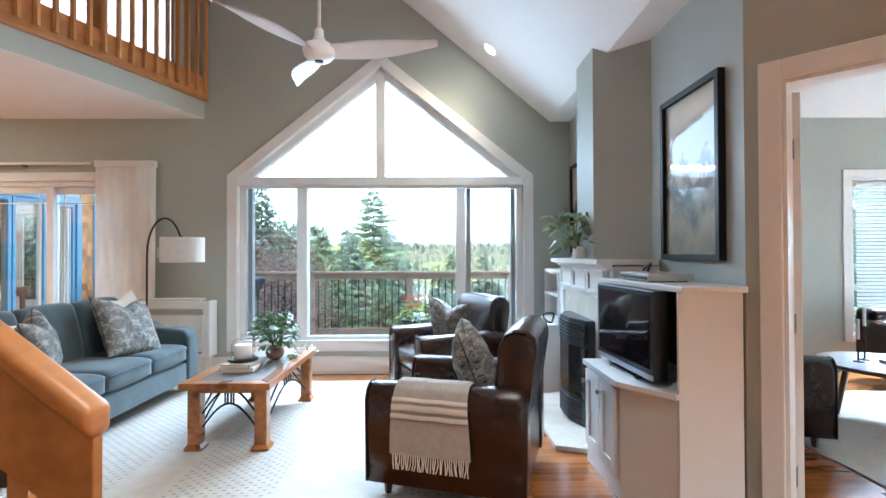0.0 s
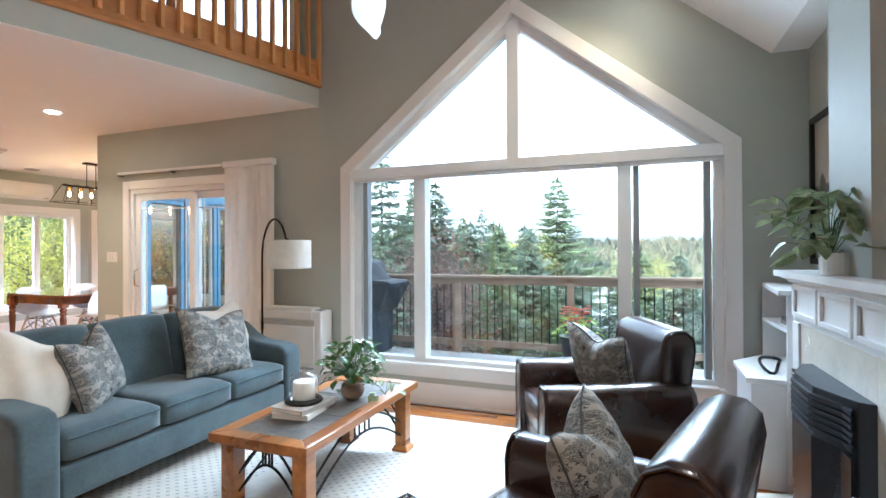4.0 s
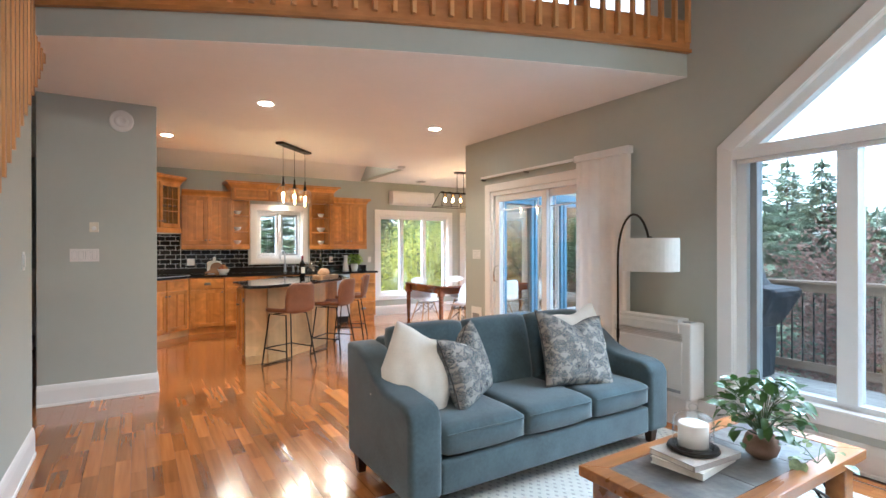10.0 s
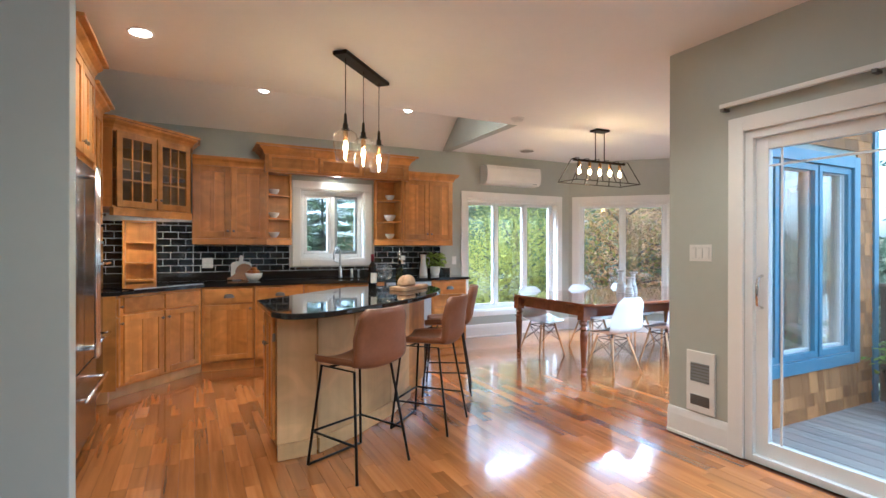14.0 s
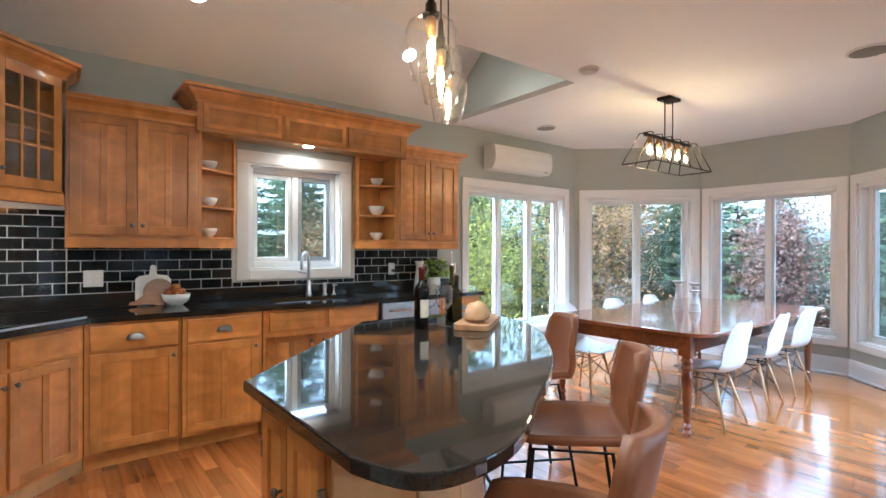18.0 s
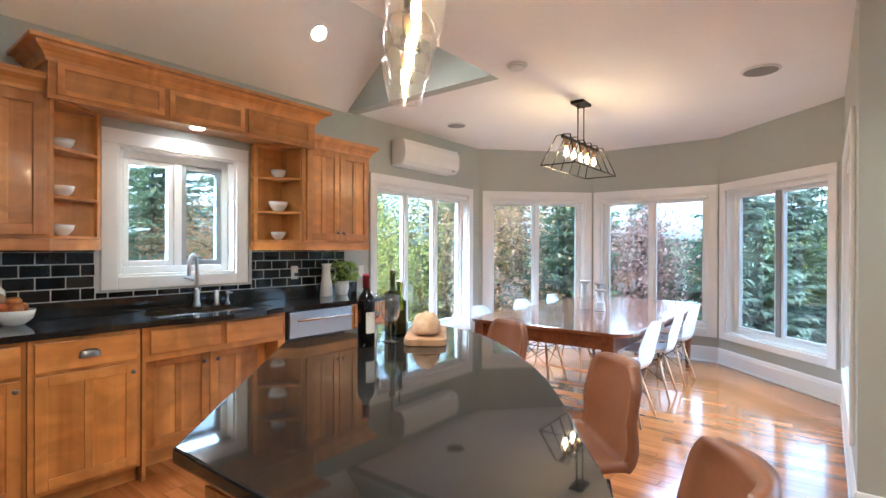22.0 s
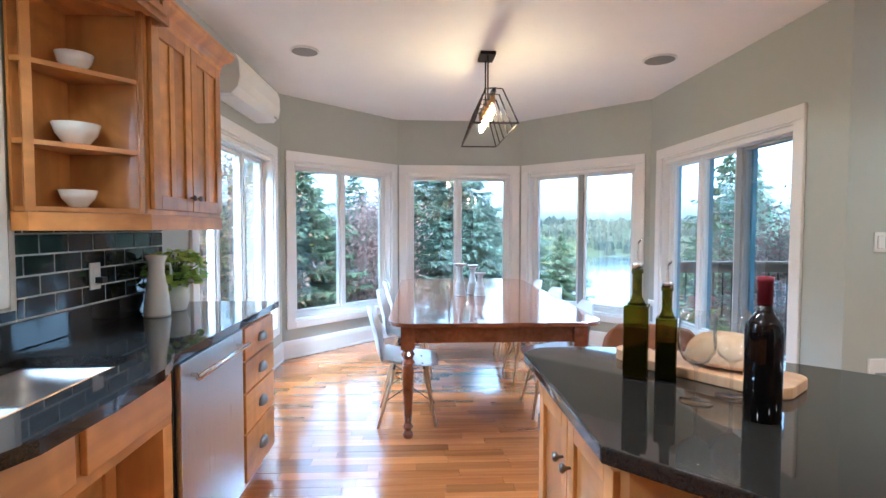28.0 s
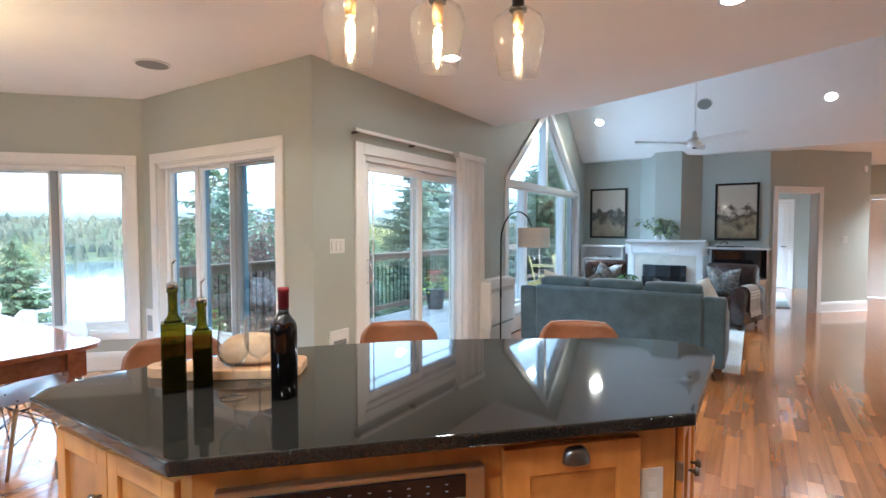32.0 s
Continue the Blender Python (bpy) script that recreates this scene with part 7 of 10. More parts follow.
def pillow(label, cloth, m4, w=0.48, t=0.16, pointed=0.10, chop=0.07, h=None):
    p = thing("throw_pillow", label, "pillow")
    me = Mesh()
    n = 22
    h = h or w

    def surf(u, v, s):
        x, y = 2 * u - 1, 2 * v - 1
        e = (1 - x * x) * (1 - y * y)
        pull = 1 - pointed * (1 - abs(x) ** 2) * abs(y) ** 3
        pull2 = 1 - pointed * (1 - abs(y) ** 2) * abs(x) ** 3
        wr = (0.006 * math.sin(9 * x + 5 * y) + 0.004 * math.sin(17 * x - 11 * y)) * e
        dip = chop * math.exp(-(x / 0.42) ** 2) * max(0.0, (y + 0.5) / 1.5) ** 2
        crease = 1 - 0.45 * math.exp(-(x / 0.16) ** 2) * max(0.0, y) ** 1.5 * min(1.0, chop / 0.07)
        sag = 1 + 0.10 * (1 - y) / 2 * (1 - x * x)
        return (x * w / 2 * pull2, s * (t / 2 * max(0.0, e) ** 0.42 * crease * sag + 0.004) + wr, y * h / 2 * pull - dip)

    me.grid(lambda u, v: surf(u, v, 1), n, n)
    me.grid(lambda u, v: surf(1 - u, v, -1), n, n)
    k = n + 1
    edge = [i for i in range(k)] + [j * k + n for j in range(1, k)] + [n * k + i for i in range(n - 1, -1, -1)] + [j * k for j in range(n - 1, 0, -1)]
    oth = lambda i: k * k + (i // k) * k + (n - i % k)
    me.f += [(edge[a], oth(edge[a]), oth(edge[(a + 1) % len(edge)]), edge[(a + 1) % len(edge)]) for a in range(len(edge))]
    me.mi += [0] * len(edge)
    loop = [tuple((Vector(me.v[i]) + Vector(me.v[oth(i)])) / 2) for i in edge]
    part("cover", me, cloth, p, smooth=True)
    part("piping", Mesh().tube(loop, 0.004, 6, closed=True), PIPING if cloth is not CREAM else CREAM, p, smooth=True)
    p.matrix_basis = m4
    return p


# sofa: faces +x, long side along y
SY0, SY1, SXB, SXF = 2.775, 4.80, -2.62, -1.78
sofa = thing("sofa", "teal velour three-seat sofa with sloping arms", "sofa", at=(-2.2, 3.8, 0))


def arm_profile():
    return [(SXF, 0.13), (SXF, 0.52), (SXF - 0.03, 0.575), (SXF - 0.09, 0.60), (SXF - 0.30, 0.615), (SXF - 0.42, 0.66), (SXF - 0.54, 0.745), (SXF - 0.68, 0.79), (SXB, 0.80), (SXB + 0.02, 0.13)]


for y0, y1 in ((SY0, SY0 + 0.19), (SY1 - 0.19, SY1)):
    part("arm", Mesh().slab(arm_profile(), y0, y1), SOFA, sofa, "", 0.035, True, 4)
part("base", box(SXB + 0.02, SY0 + 0.191, 0.13, SXF - 0.015, SY1 - 0.191, 0.30), SOFA, sofa, "", 0.02, True, 3)
part("back_frame", Mesh().slab([(SXB, 0.13), (SXB + 0.16, 0.13), (SXB + 0.14, 0.79), (SXB + 0.11, 0.815), (SXB + 0.03, 0.815), (SXB - 0.01, 0.79)], SY0 + 0.191, SY1 - 0.191), SOFA, sofa, "", 0.025, True, 3)
sw_ = (SY1 - SY0 - 0.39) / 3
for k in range(3):
    yc = SY0 + 0.195 + sw_ * (k + 0.5)
    me = cushion_mesh(0.70, sw_ - 0.004, 0.18, 18, 0.38, 0.04).moved(Matrix.Translation((SXF - 0.35, yc, 0.301)))
    c = part("seat_cushion", me, SOFA, sofa, smooth=True)
    z = 0.30 + 0.17 * 0.5
    part("piping", Mesh().tube([(SXF - 0.001, yc - sw_ / 2 + 0.02, 0.435), (SXF + 0.003, yc, 0.437), (SXF - 0.001, yc + sw_ / 2 - 0.02, 0.435)], 0.004, 6), SOFA, c)
    me = cushion_mesh(0.50, sw_ - 0.002, 0.19, 18, 0.55, 0.07)
    me.moved(Matrix.Translation((SXB + 0.19, yc, 0.655)) @ Matrix.Rotation(radians(78), 4, "Y") @ Matrix.Translation((0, 0, -0.085)))
    part("back_cushion", me, SOFA, sofa, smooth=True)
for x in (SXF - 0.10, SXB + 0.09):
    for y in (SY0 + 0.06, SY1 - 0.06):
        me = Mesh()
        a, b = 0.035, 0.022
        me.add([(x - b, y - b, 0.012), (x + b, y - b, 0.012), (x + b, y + b, 0.012), (x - b, y + b, 0.012), (x - a, y - a, 0.13), (x + a, y - a, 0.13), (x + a, y + a, 0.13), (x - a, y + a, 0.13)], [(0, 3, 2, 1), (4, 5, 6, 7), (0, 1, 5, 4), (1, 2, 6, 5), (2, 3, 7, 6), (3, 0, 4, 7)])
        part("leg", me, SOFALEG, sofa, "", 0.003)
pillow("cream woven pillow with pointed corners on the sofa", CREAM, pose(-2.16, 3.04, 0.685, -14, 20, 62), 0.43, 0.19, 0.05, 0.025)
pillow("grey medallion pillow leaning at the sofa's end", MEDALLION, pose(-2.10, 3.32, 0.685, -16, -8, 120), 0.44, 0.18)
pillow("grey medallion pillow lying against the sofa back", MEDALLION, pose(-2.08, 4.20, 0.685, -29, 7, 76), 0.53, 0.18)
pillow("cream pillow behind the patterned one on the sofa", CREAM, pose(-2.24, 4.43, 0.70, -16, -8, 92), 0.47, 0.15, 0.06, 0.03)

# rug with woven diamonds and plain bands
rug = thing("rug", "cream wool rug with bands of small woven diamonds", "rug", at=(-0.7, 3.9, 0))
RX0, RX1, RY0, RY1 = -2.18, 0.85, 2.66, 5.07
part("weave", Mesh().box(RX0, RY0, 0.0008, RX1, RY1, 0.012), CARPET, rug, "", 0.004)
GREYYARN = mat("grey_rug_yarn", (0.37, 0.355, 0.325), 1.0, vary=0.1)
bands = Mesh()
for bx0, bx1 in ((-2.14, -1.30), (-0.95, -0.40), (0.2, 0.7)):
    x = bx0
    r = 0
    while x < bx1:
        y = RY0 + 0.04 + (0.03 if r % 2 else 0)
        while y < RY1 - 0.05:
            s = 0.011
            bands.add([(x - s * 1.4, y, 0.0135), (x, y - s, 0.0135), (x + s * 1.4, y, 0.0135), (x, y + s, 0.0135), (x, y, 0.0150)], [(0, 1, 4), (1, 2, 4), (2, 3, 4), (3, 0, 4)])
            y += 0.06
        x += 0.036
        r += 1
tagged(part("diamond_weave", bands, GREYYARN, rug), "small grey woven diamonds", kind="stuff")

# coffee table
TX0, TX1, TY0, TY1, TZ = -1.17, -0.59, 3.26, 4.50, 0.455
ct = thing("coffee_table", "oak coffee table with a slate top and arched ironwork", "table", at=(-0.88, 3.88, 0.012))
fr = Mesh()
bw = 0.085
for quad in ([(TX0, TY0), (TX1, TY0), (TX1 - bw, TY0 + bw), (TX0 + bw, TY0 + bw)], [(TX1, TY0), (TX1, TY1), (TX1 - bw, TY1 - bw), (TX1 - bw, TY0 + bw)], [(TX1, TY1), (TX0, TY1), (TX0 + bw, TY1 - bw), (TX1 - bw, TY1 - bw)], [(TX0, TY1), (TX0, TY0), (TX0 + bw, TY0 + bw), (TX0 + bw, TY1 - bw)]):
    part("top_frame", Mesh().prism(quad, TZ - 0.045, TZ), TABLEWOOD, ct, "", 0.005)
ny = 3
ys = [TY0 + bw + (TY1 - TY0 - 2 * bw) * k / ny for k in range(ny + 1)]
for a, b in zip(ys, ys[1:]):
    part("slate_tile", box(TX0 + bw + 0.001, a + 0.0015, TZ - 0.04, TX1 - bw - 0.001, b - 0.0015, TZ - 0.003), SLATE, ct, "rough grey slate", 0.002)
part("apron", Mesh().box(TX0 + 0.07, TY0 + 0.05, TZ - 0.075, TX1 - 0.07, TY0 + 0.075, TZ - 0.046).box(TX0 + 0.07, TY1 - 0.075, TZ - 0.075, TX1 - 0.07, TY1 - 0.05, TZ - 0.046).box(TX0 + 0.05, TY0 + 0.08, TZ - 0.075, TX0 + 0.07, TY1 - 0.08, TZ - 0.046).box(TX1 - 0.07, TY0 + 0.08, TZ - 0.075, TX1 - 0.05, TY1 - 0.08, TZ - 0.046), TABLEWOOD, ct)
for x in (TX0 + 0.075, TX1 - 0.075):
    for y in (TY0 + 0.085, TY1 - 0.085):
        lg = part("leg", Mesh().box(x - 0.04, y - 0.04, 0.05, x + 0.04, y + 0.04, TZ - 0.046), TABLEWOOD, ct, "", 0.006)
        ft = Mesh().add([(x + sx * r, y + sy * r, z) for r, z in ((0.056, 0.0125), (0.056, 0.028), (0.042, 0.052)) for sx, sy in ((-1, -1), (1, -1), (1, 1), (-1, 1))], [(3, 2, 1, 0)] + [(i * 4 + j, i * 4 + (j + 1) % 4, (i + 1) * 4 + (j + 1) % 4, (i + 1) * 4 + j) for i in range(2) for j in range(4)] + [(8, 9, 10, 11)])
        part("foot", ft, TABLEWOOD, lg, "", 0.003)


def ironwork(p, u, length, z_lo, z_hi):
    m = Mesh()
    at = lambda s, z: (p[0] + u[0] * s, p[1] + u[1] * s, z)
    for lo, rise in ((z_lo, z_hi - z_lo - 0.10), (z_lo + 0.09, z_hi - z_lo - 0.095)):
        m.tube([at(length * k / 14, lo + rise * math.sin(math.pi * k / 14)) for k in range(15)], 0.007, 6)
    for s in (0.42, 0.47, 0.53, 0.58):
        zz = z_lo + (z_hi - z_lo - 0.10) * math.sin(math.pi * s)
        m.tube([at(length * s, zz), at(length * s, min(zz + 0.09, z_hi))], 0.006, 6)
    part("ironwork", m, BLACK, ct, "black arched iron bars", smooth=True)


for y in (TY0 + 0.085, TY1 - 0.085):
    ironwork((TX0 + 0.115, y), (1, 0), TX1 - TX0 - 0.23, 0.15, TZ - 0.05)
for x in (TX0 + 0.075, TX1 - 0.075):
    ironwork((x, TY0 + 0.125), (0, 1), TY1 - TY0 - 0.25, 0.12, TZ - 0.05)
BZ = TZ + 0.0005
for k, (dx, rot, h, mt) in enumerate(((0.0, 6, 0.028, CREAM), (0.005, -4, 0.024, THROW))):
    bk = thing("book", "thick hardback book in a pale cover on the coffee table", "book", at=(-0.92, 3.72, BZ), group="stacked books")
    zb = BZ + (0.0 if k == 0 else 0.029)
    m4 = Matrix.Translation((-0.93 + dx, 3.70, zb)) @ Matrix.Rotation(radians(rot), 4, "Z")
    part("pages", Mesh().box(-0.105, -0.145, 0.003, 0.10, 0.145, h - 0.003).moved(m4), CREAM, bk)
    part("cover", Mesh().box(-0.11, -0.15, 0, 0.11, 0.15, 0.0028).box(-0.11, -0.15, h - 0.0028, 0.11, 0.15, h).box(0.1005, -0.15, 0.0028, 0.11, 0.15, h - 0.0028).moved(m4), mt, bk)
CZ = BZ + 0.054
cl = thing("candle_cloche", "white pillar candle under a glass dome on a dark tray", "candle", at=(-0.93, 3.70, CZ))
part("tray", Mesh().lathe([(0.098, CZ), (0.105, CZ + 0.006), (0.10, CZ + 0.018), (0.001, CZ + 0.018)], -0.93, 3.70, 28), BRONZE, cl, "dark wooden tray", smooth=False)
part("candle", Mesh().lathe([(0.058, CZ + 0.0185), (0.060, CZ + 0.02), (0.060, CZ + 0.112), (0.056, CZ + 0.116), (0.02, CZ + 0.112), (0.001, CZ + 0.110)], -0.93, 3.70, 28), WAX, cl, "white wax pillar candle", smooth=True)
dome = part("glass_dome", Mesh().lathe([(0.082, CZ + 0.0188), (0.082, CZ + 0.12), (0.074, CZ + 0.142), (0.05, CZ + 0.155), (0.012, CZ + 0.16), (0.010, CZ + 0.168), (0.020, CZ + 0.178), (0.016, CZ + 0.192), (0.001, CZ + 0.195)], -0.93, 3.70, 28), CGLASS, cl, "clear glass dome with a knob", smooth=True)
dome.visible_shadow = False
vp = thing("table_plant", "leafy trailing plant in a round brown pot on the coffee table", "plant", at=(-0.80, 4.0, BZ))
part("pot", Mesh().lathe([(0.035, BZ), (0.06, BZ + 0.02), (0.072, BZ + 0.055), (0.062, BZ + 0.09), (0.052, BZ + 0.105), (0.046, BZ + 0.105), (0.05, BZ + 0.085), (0.001, BZ + 0.085)], -0.80, 4.0, 26), CLAY, vp, smooth=True)
leaf_cluster("leaves", -0.80, 4.0, BZ + 0.09, 170, 0.15, 0.27, 0.062, LEAF, vp, 11, 0.5)
leaf_cluster("trailing_leaves", -0.62, 4.08, BZ + 0.02, 14, 0.11, 0.09, 0.055, LEAFV, vp, 12, 0.9)

# armchairs
def armchair():
    """Faces -y; width along x."""
    t = thing("armchair", "dark brown leather club armchair with rolled back", "armchair", group="leather armchairs")
    W, D = 0.86, 0.86
    for s in (-1, 1):
        xo = s * (W / 2 - 0.085)
        prof = []
        arm = Mesh()
        sec = [(-0.085, 0.10), (-0.09, 0.40), (-0.088, 0.52), (-0.07, 0.57), (-0.03, 0.60), (0.03, 0.60), (0.07, 0.57), (0.088, 0.52), (0.085, 0.40), (0.08, 0.10)]
        rows = []
        for k, (y, sc, dz) in enumerate(((-0.43, 0.86, -0.02), (-0.425, 0.97, -0.005), (-0.40, 1.0, 0.0), (-0.1, 1.0, 0.005), (0.2, 1.0, 0.012), (0.36, 0.98, 0.01), (0.40, 0.9, 0.0))):
            rows.append([(xo + px * sc, y, 0.10 + (pz - 0.10) * (1 if k not in (0, 6) else 0.985) + dz * (pz > 0.3)) for px, pz in sec])
        n_s = len(sec)
        arm.add([p for r in rows for p in r], [(i * n_s + j, i * n_s + (j + 1) % n_s, (i + 1) * n_s + (j + 1) % n_s, (i + 1) * n_s + j) for i in range(len(rows) - 1) for j in range(n_s)] + [tuple(range(n_s)), tuple((len(rows) - 1) * n_s + j for j in range(n_s - 1, -1, -1))])
        a = part("arm", arm, LEATHER, t, smooth=True)
        part("piping", Mesh().tube([(xo + px * 0.97, -0.428, 0.10 + (pz - 0.10)) for px, pz in sec[:]], 0.005, 6), LEATHER, a, smooth=True)
    part("base", box(-W / 2 + 0.14, -0.40, 0.10, W / 2 - 0.14, 0.38, 0.27), LEATHER, t, "", 0.015, True, 3)
    part("seat_cushion", cushion_mesh(W - 0.33, 0.66, 0.18, 14, 0.3, 0.04).moved(Matrix.Translation((0, -0.09, 0.271))), LEATHER, t, smooth=True)
    bk = Mesh()
    sec = [(-0.10, 0.26), (-0.06, 0.55), (-0.045, 0.72), (-0.035, 0.82), (-0.01, 0.875), (0.04, 0.90), (0.10, 0.895), (0.14, 0.86), (0.15, 0.80), (0.135, 0.70), (0.10, 0.45), (0.10, 0.12), (-0.06, 0.12)]
    n_s = len(sec)
    rows = []
    hw = W / 2 - 0.10
    for x, sc in ((-hw - 0.008, 0.90), (-hw, 0.985), (-hw + 0.03, 1.0), (0, 1.012), (hw - 0.03, 1.0), (hw, 0.985), (hw + 0.008, 0.90)):
        rows.append([(x, 0.29 + 0.03 + (py - 0.03) * sc, 0.5 + (pz - 0.5) * sc) for py, pz in sec])
    bk.add([p for r in rows for p in r], [(i * n_s + j, i * n_s + (j + 1) % n_s, (i + 1) * n_s + (j + 1) % n_s, (i + 1) * n_s + j) for i in range(len(rows) - 1) for j in range(n_s)] + [tuple(range(n_s)), tuple((len(rows) - 1) * n_s + j for j in range(n_s - 1, -1, -1))])
    b = part("backrest", bk, LEATHER, t, smooth=True)
    for s in (-1, 1):
        part("piping", Mesh().tube([(s * (hw + 0.003), 0.32 + (py - 0.03) * 0.97, 0.5 + (pz - 0.5) * 0.97) for py, pz in sec[1:11]], 0.005, 6), LEATHER, b, smooth=True)
    for x in (-W / 2 + 0.09, W / 2 - 0.09):
        for y in (-0.34, 0.33):
            part("leg", Mesh().lathe([(0.018, 0.0125 if y < 0 else 0.0125), (0.03, 0.10)], x, y, 4), SOFALEG, t)
    return t


def facing(f):
    return math.degrees(math.atan2(f[0], -f[1]))


chair = armchair()
C1, F1 = (0.645, 2.95), (-0.953, 0.30)
C2, F2 = (0.58, 4.60), (-0.92, -0.39)
M1 = pose(C1[0], C1[1], 0, 0, 0, facing(F1))
M2 = pose(C2[0], C2[1], 0, 0, 0, facing(F2))
chair.matrix_basis = M1
tagged(chair, "dark brown leather armchair with a throw over its arm")
ch2 = copy_thing(chair, M2)
tagged(ch2, "dark brown leather armchair by the big window")
pillow("taupe medallion pillow with folded top in the armchair", MEDALLION2, M1 @ pose(-0.02, 0.04, 0.65, 20, 4, 12), 0.46, 0.2)
pillow("taupe medallion pillow in the armchair by the window", MEDALLION2, M2 @ pose(-0.02, 0.03, 0.65, 20, 6, 28), 0.46, 0.2)
# throw over the outer arm of the first chair (its -x side looks south)
tw = thing("throw_blanket", "grey-beige fringed throw with pale stripes over the chair arm", "blanket")
side = 1 if (M1 @ Vector((1, 0, 0)) - M1.translation).y < 0 else -1
ax = side * (0.86 / 2 - 0.085)
path = [(-0.13, 0.44), (-0.106, 0.52), (-0.085, 0.585), (-0.035, 0.618), (0.035, 0.618), (0.083, 0.585), (0.104, 0.52), (0.106, 0.44), (0.108, 0.36), (0.112, 0.27)]


def cloth_row(a, b, mt, lift=0.0):
    m = Mesh()
    pts = []
    for k in range(41):
        s = a + (b - a) * k / 40
        i = min(int(s * 9), 8)
        f = s * 9 - i
        px = path[i][0] + (path[i + 1][0] - path[i][0]) * f
        pz = path[i][1] + (path[i + 1][1] - path[i][1]) * f
        pts.append((px * (1 + lift), pz + lift * 0.02))
    for o in (0.0, 0.006):
        m.grid(lambda u, v: (ax + side * (pts[round(v * 40)][0] * (1 + o * 2) + (0.004 * math.sin(14 * u + 3 * (a + (b - a) * v)))), -0.27 + 0.40 * u + 0.012 * math.sin(5 * (a + (b - a) * v) + 2 * u), pts[round(v * 40)][1] + o), 16, 40)
    return m


part("cloth", cloth_row(0.0, 1.0, THROW), THROW, tw, smooth=True)
for a, b in ((0.62, 0.645), (0.675, 0.71), (0.74, 0.765)):
    m = cloth_row(a, b, CREAM, 0.05)
    part("stripe", m, CREAM, tw, "cream stripe", smooth=True)
fringe = Mesh()
rg = random.Random(5)
for k in range(34):
    y = -0.262 + 0.39 * k / 33
    x0 = ax + side * 0.116
    fringe.tube([(x0, y, 0.275), (x0 + side * 0.004, y + rg.uniform(-0.004, 0.004), 0.235), (x0 + side * rg.uniform(0, 0.01), y + rg.uniform(-0.01, 0.01), 0.20)], 0.0032, 4)
part("fringe", fringe, CREAM, tw, "twisted cream tassels")
tw.matrix_basis = M1

# arc floor lamp
fl_ = thing("floor_lamp", "arched black floor lamp with a white linen drum shade", "lamp", at=(-2.46, 5.11, 0))
PX, PY, QX, QY = -2.457, 5.115, -1.984, 4.892
part("base", Mesh().lathe([(0.13, 0.0005), (0.13, 0.018), (0.12, 0.024), (0.015, 0.026)], PX, PY, 28), BLACK, fl_)
arcp = [(PX, PY, 0.025), (PX, PY, 0.6), (PX, PY, 1.28)]
for k in range(1, 13):
    a = math.pi * k / 14
    s = (1 - math.cos(a)) / 2
    arcp.append((PX + (QX - PX) * s, PY + (QY - PY) * s, 1.28 + 0.36 * math.sin(a)))
arcp.append((QX, QY, 1.455))
part("pole", Mesh().tube(arcp, 0.009, 10), BLACK, fl_, "thin black arched pole", smooth=True)
part("joint", Mesh().lathe([(0.013, 0.62), (0.013, 0.70)], PX, PY, 12), BLACK, fl_)
sh = Mesh().lathe([(0.195, 1.205), (0.195, 1.445), (0.192, 1.445), (0.192, 1.205)], QX, QY, 40)
sh.f, sh.mi = sh.f[:-2], sh.mi[:-2]
part("shade", sh, SHADE, fl_, "white linen drum shade", smooth=False)
part("shade_ring", Mesh().tube([(QX - 0.19, QY, 1.44), (QX + 0.19, QY, 1.44)], 0.003, 6).tube([(QX, QY - 0.19, 1.44), (QX, QY + 0.19, 1.44)], 0.003, 6).tube([(QX, QY, 1.455), (QX, QY, 1.36)], 0.012, 8), BLACK, fl_)

# console heat pump under the gable wall
hp2 = thing("floor_heat_pump", "white floor-standing heat pump against the wall", "air conditioner", at=(-2.2, 5.29, 0))
part("case", box(-2.57, 5.19, 0.22, -1.86, 5.374, 0.80), PLASTICW, hp2, "", 0.014)
part("front_panel", box(-2.545, 5.176, 0.32, -1.925, 5.189, 0.655), PLASTICW, hp2, "", 0.006)
part("top_outlet", box(-2.52, 5.195, 0.801, -1.96, 5.33, 0.826), PLASTICW, hp2, "", 0.006)
part("outlet_flap", box(-2.50, 5.1755, 0.725, -1.95, 5.189, 0.79), PLASTICW, hp2, "", 0.006)
part("grille_slot", box(-2.545, 5.184, 0.665, -1.925, 5.1895, 0.715), THROW, hp2, "beige air grille")
for k in range(4):
    part("slat", box(-2.545, 5.180, 0.670 + 0.012 * k, -1.925, 5.1838, 0.674 + 0.012 * k), PLASTICW, hp2)
part("grille_slot", box(-2.52, 5.184, 0.262, -1.94, 5.1895, 0.285), GREYVINYL, hp2)
part("control_panel", box(-1.955, 5.24, 0.8005, -1.885, 5.31, 0.808), GREYVINYL, hp2, "small grey key field")
part("stand", box(-2.52, 5.22, 0.0, -1.91, 5.37, 0.2195), PLASTICW, hp2, "", 0.008)

# curtain and rod
cu_ = thing("curtain", "stack of white linen curtain drawn beside the patio door", "curtain", at=(-2.8, 5.3, 0))
me = Mesh()


def fold(u, v):
    x = -3.13 + 0.64 * u
    return (x, 5.325 + 0.013 * math.sin(2 * math.pi * 5 * u) * (0.6 + 0.4 * (1 - v)) + 0.012 * math.sin(11 * u + 2 * v), 0.015 + 2.255 * v)


me.grid(fold, 112, 12)
part("cloth", me, CURTAIN, cu_, smooth=True)
part("valance", Mesh().box(-3.128, 5.298, 2.205, -2.492, 5.368, 2.272), CURTAIN, cu_, "flat linen heading", 0.008)
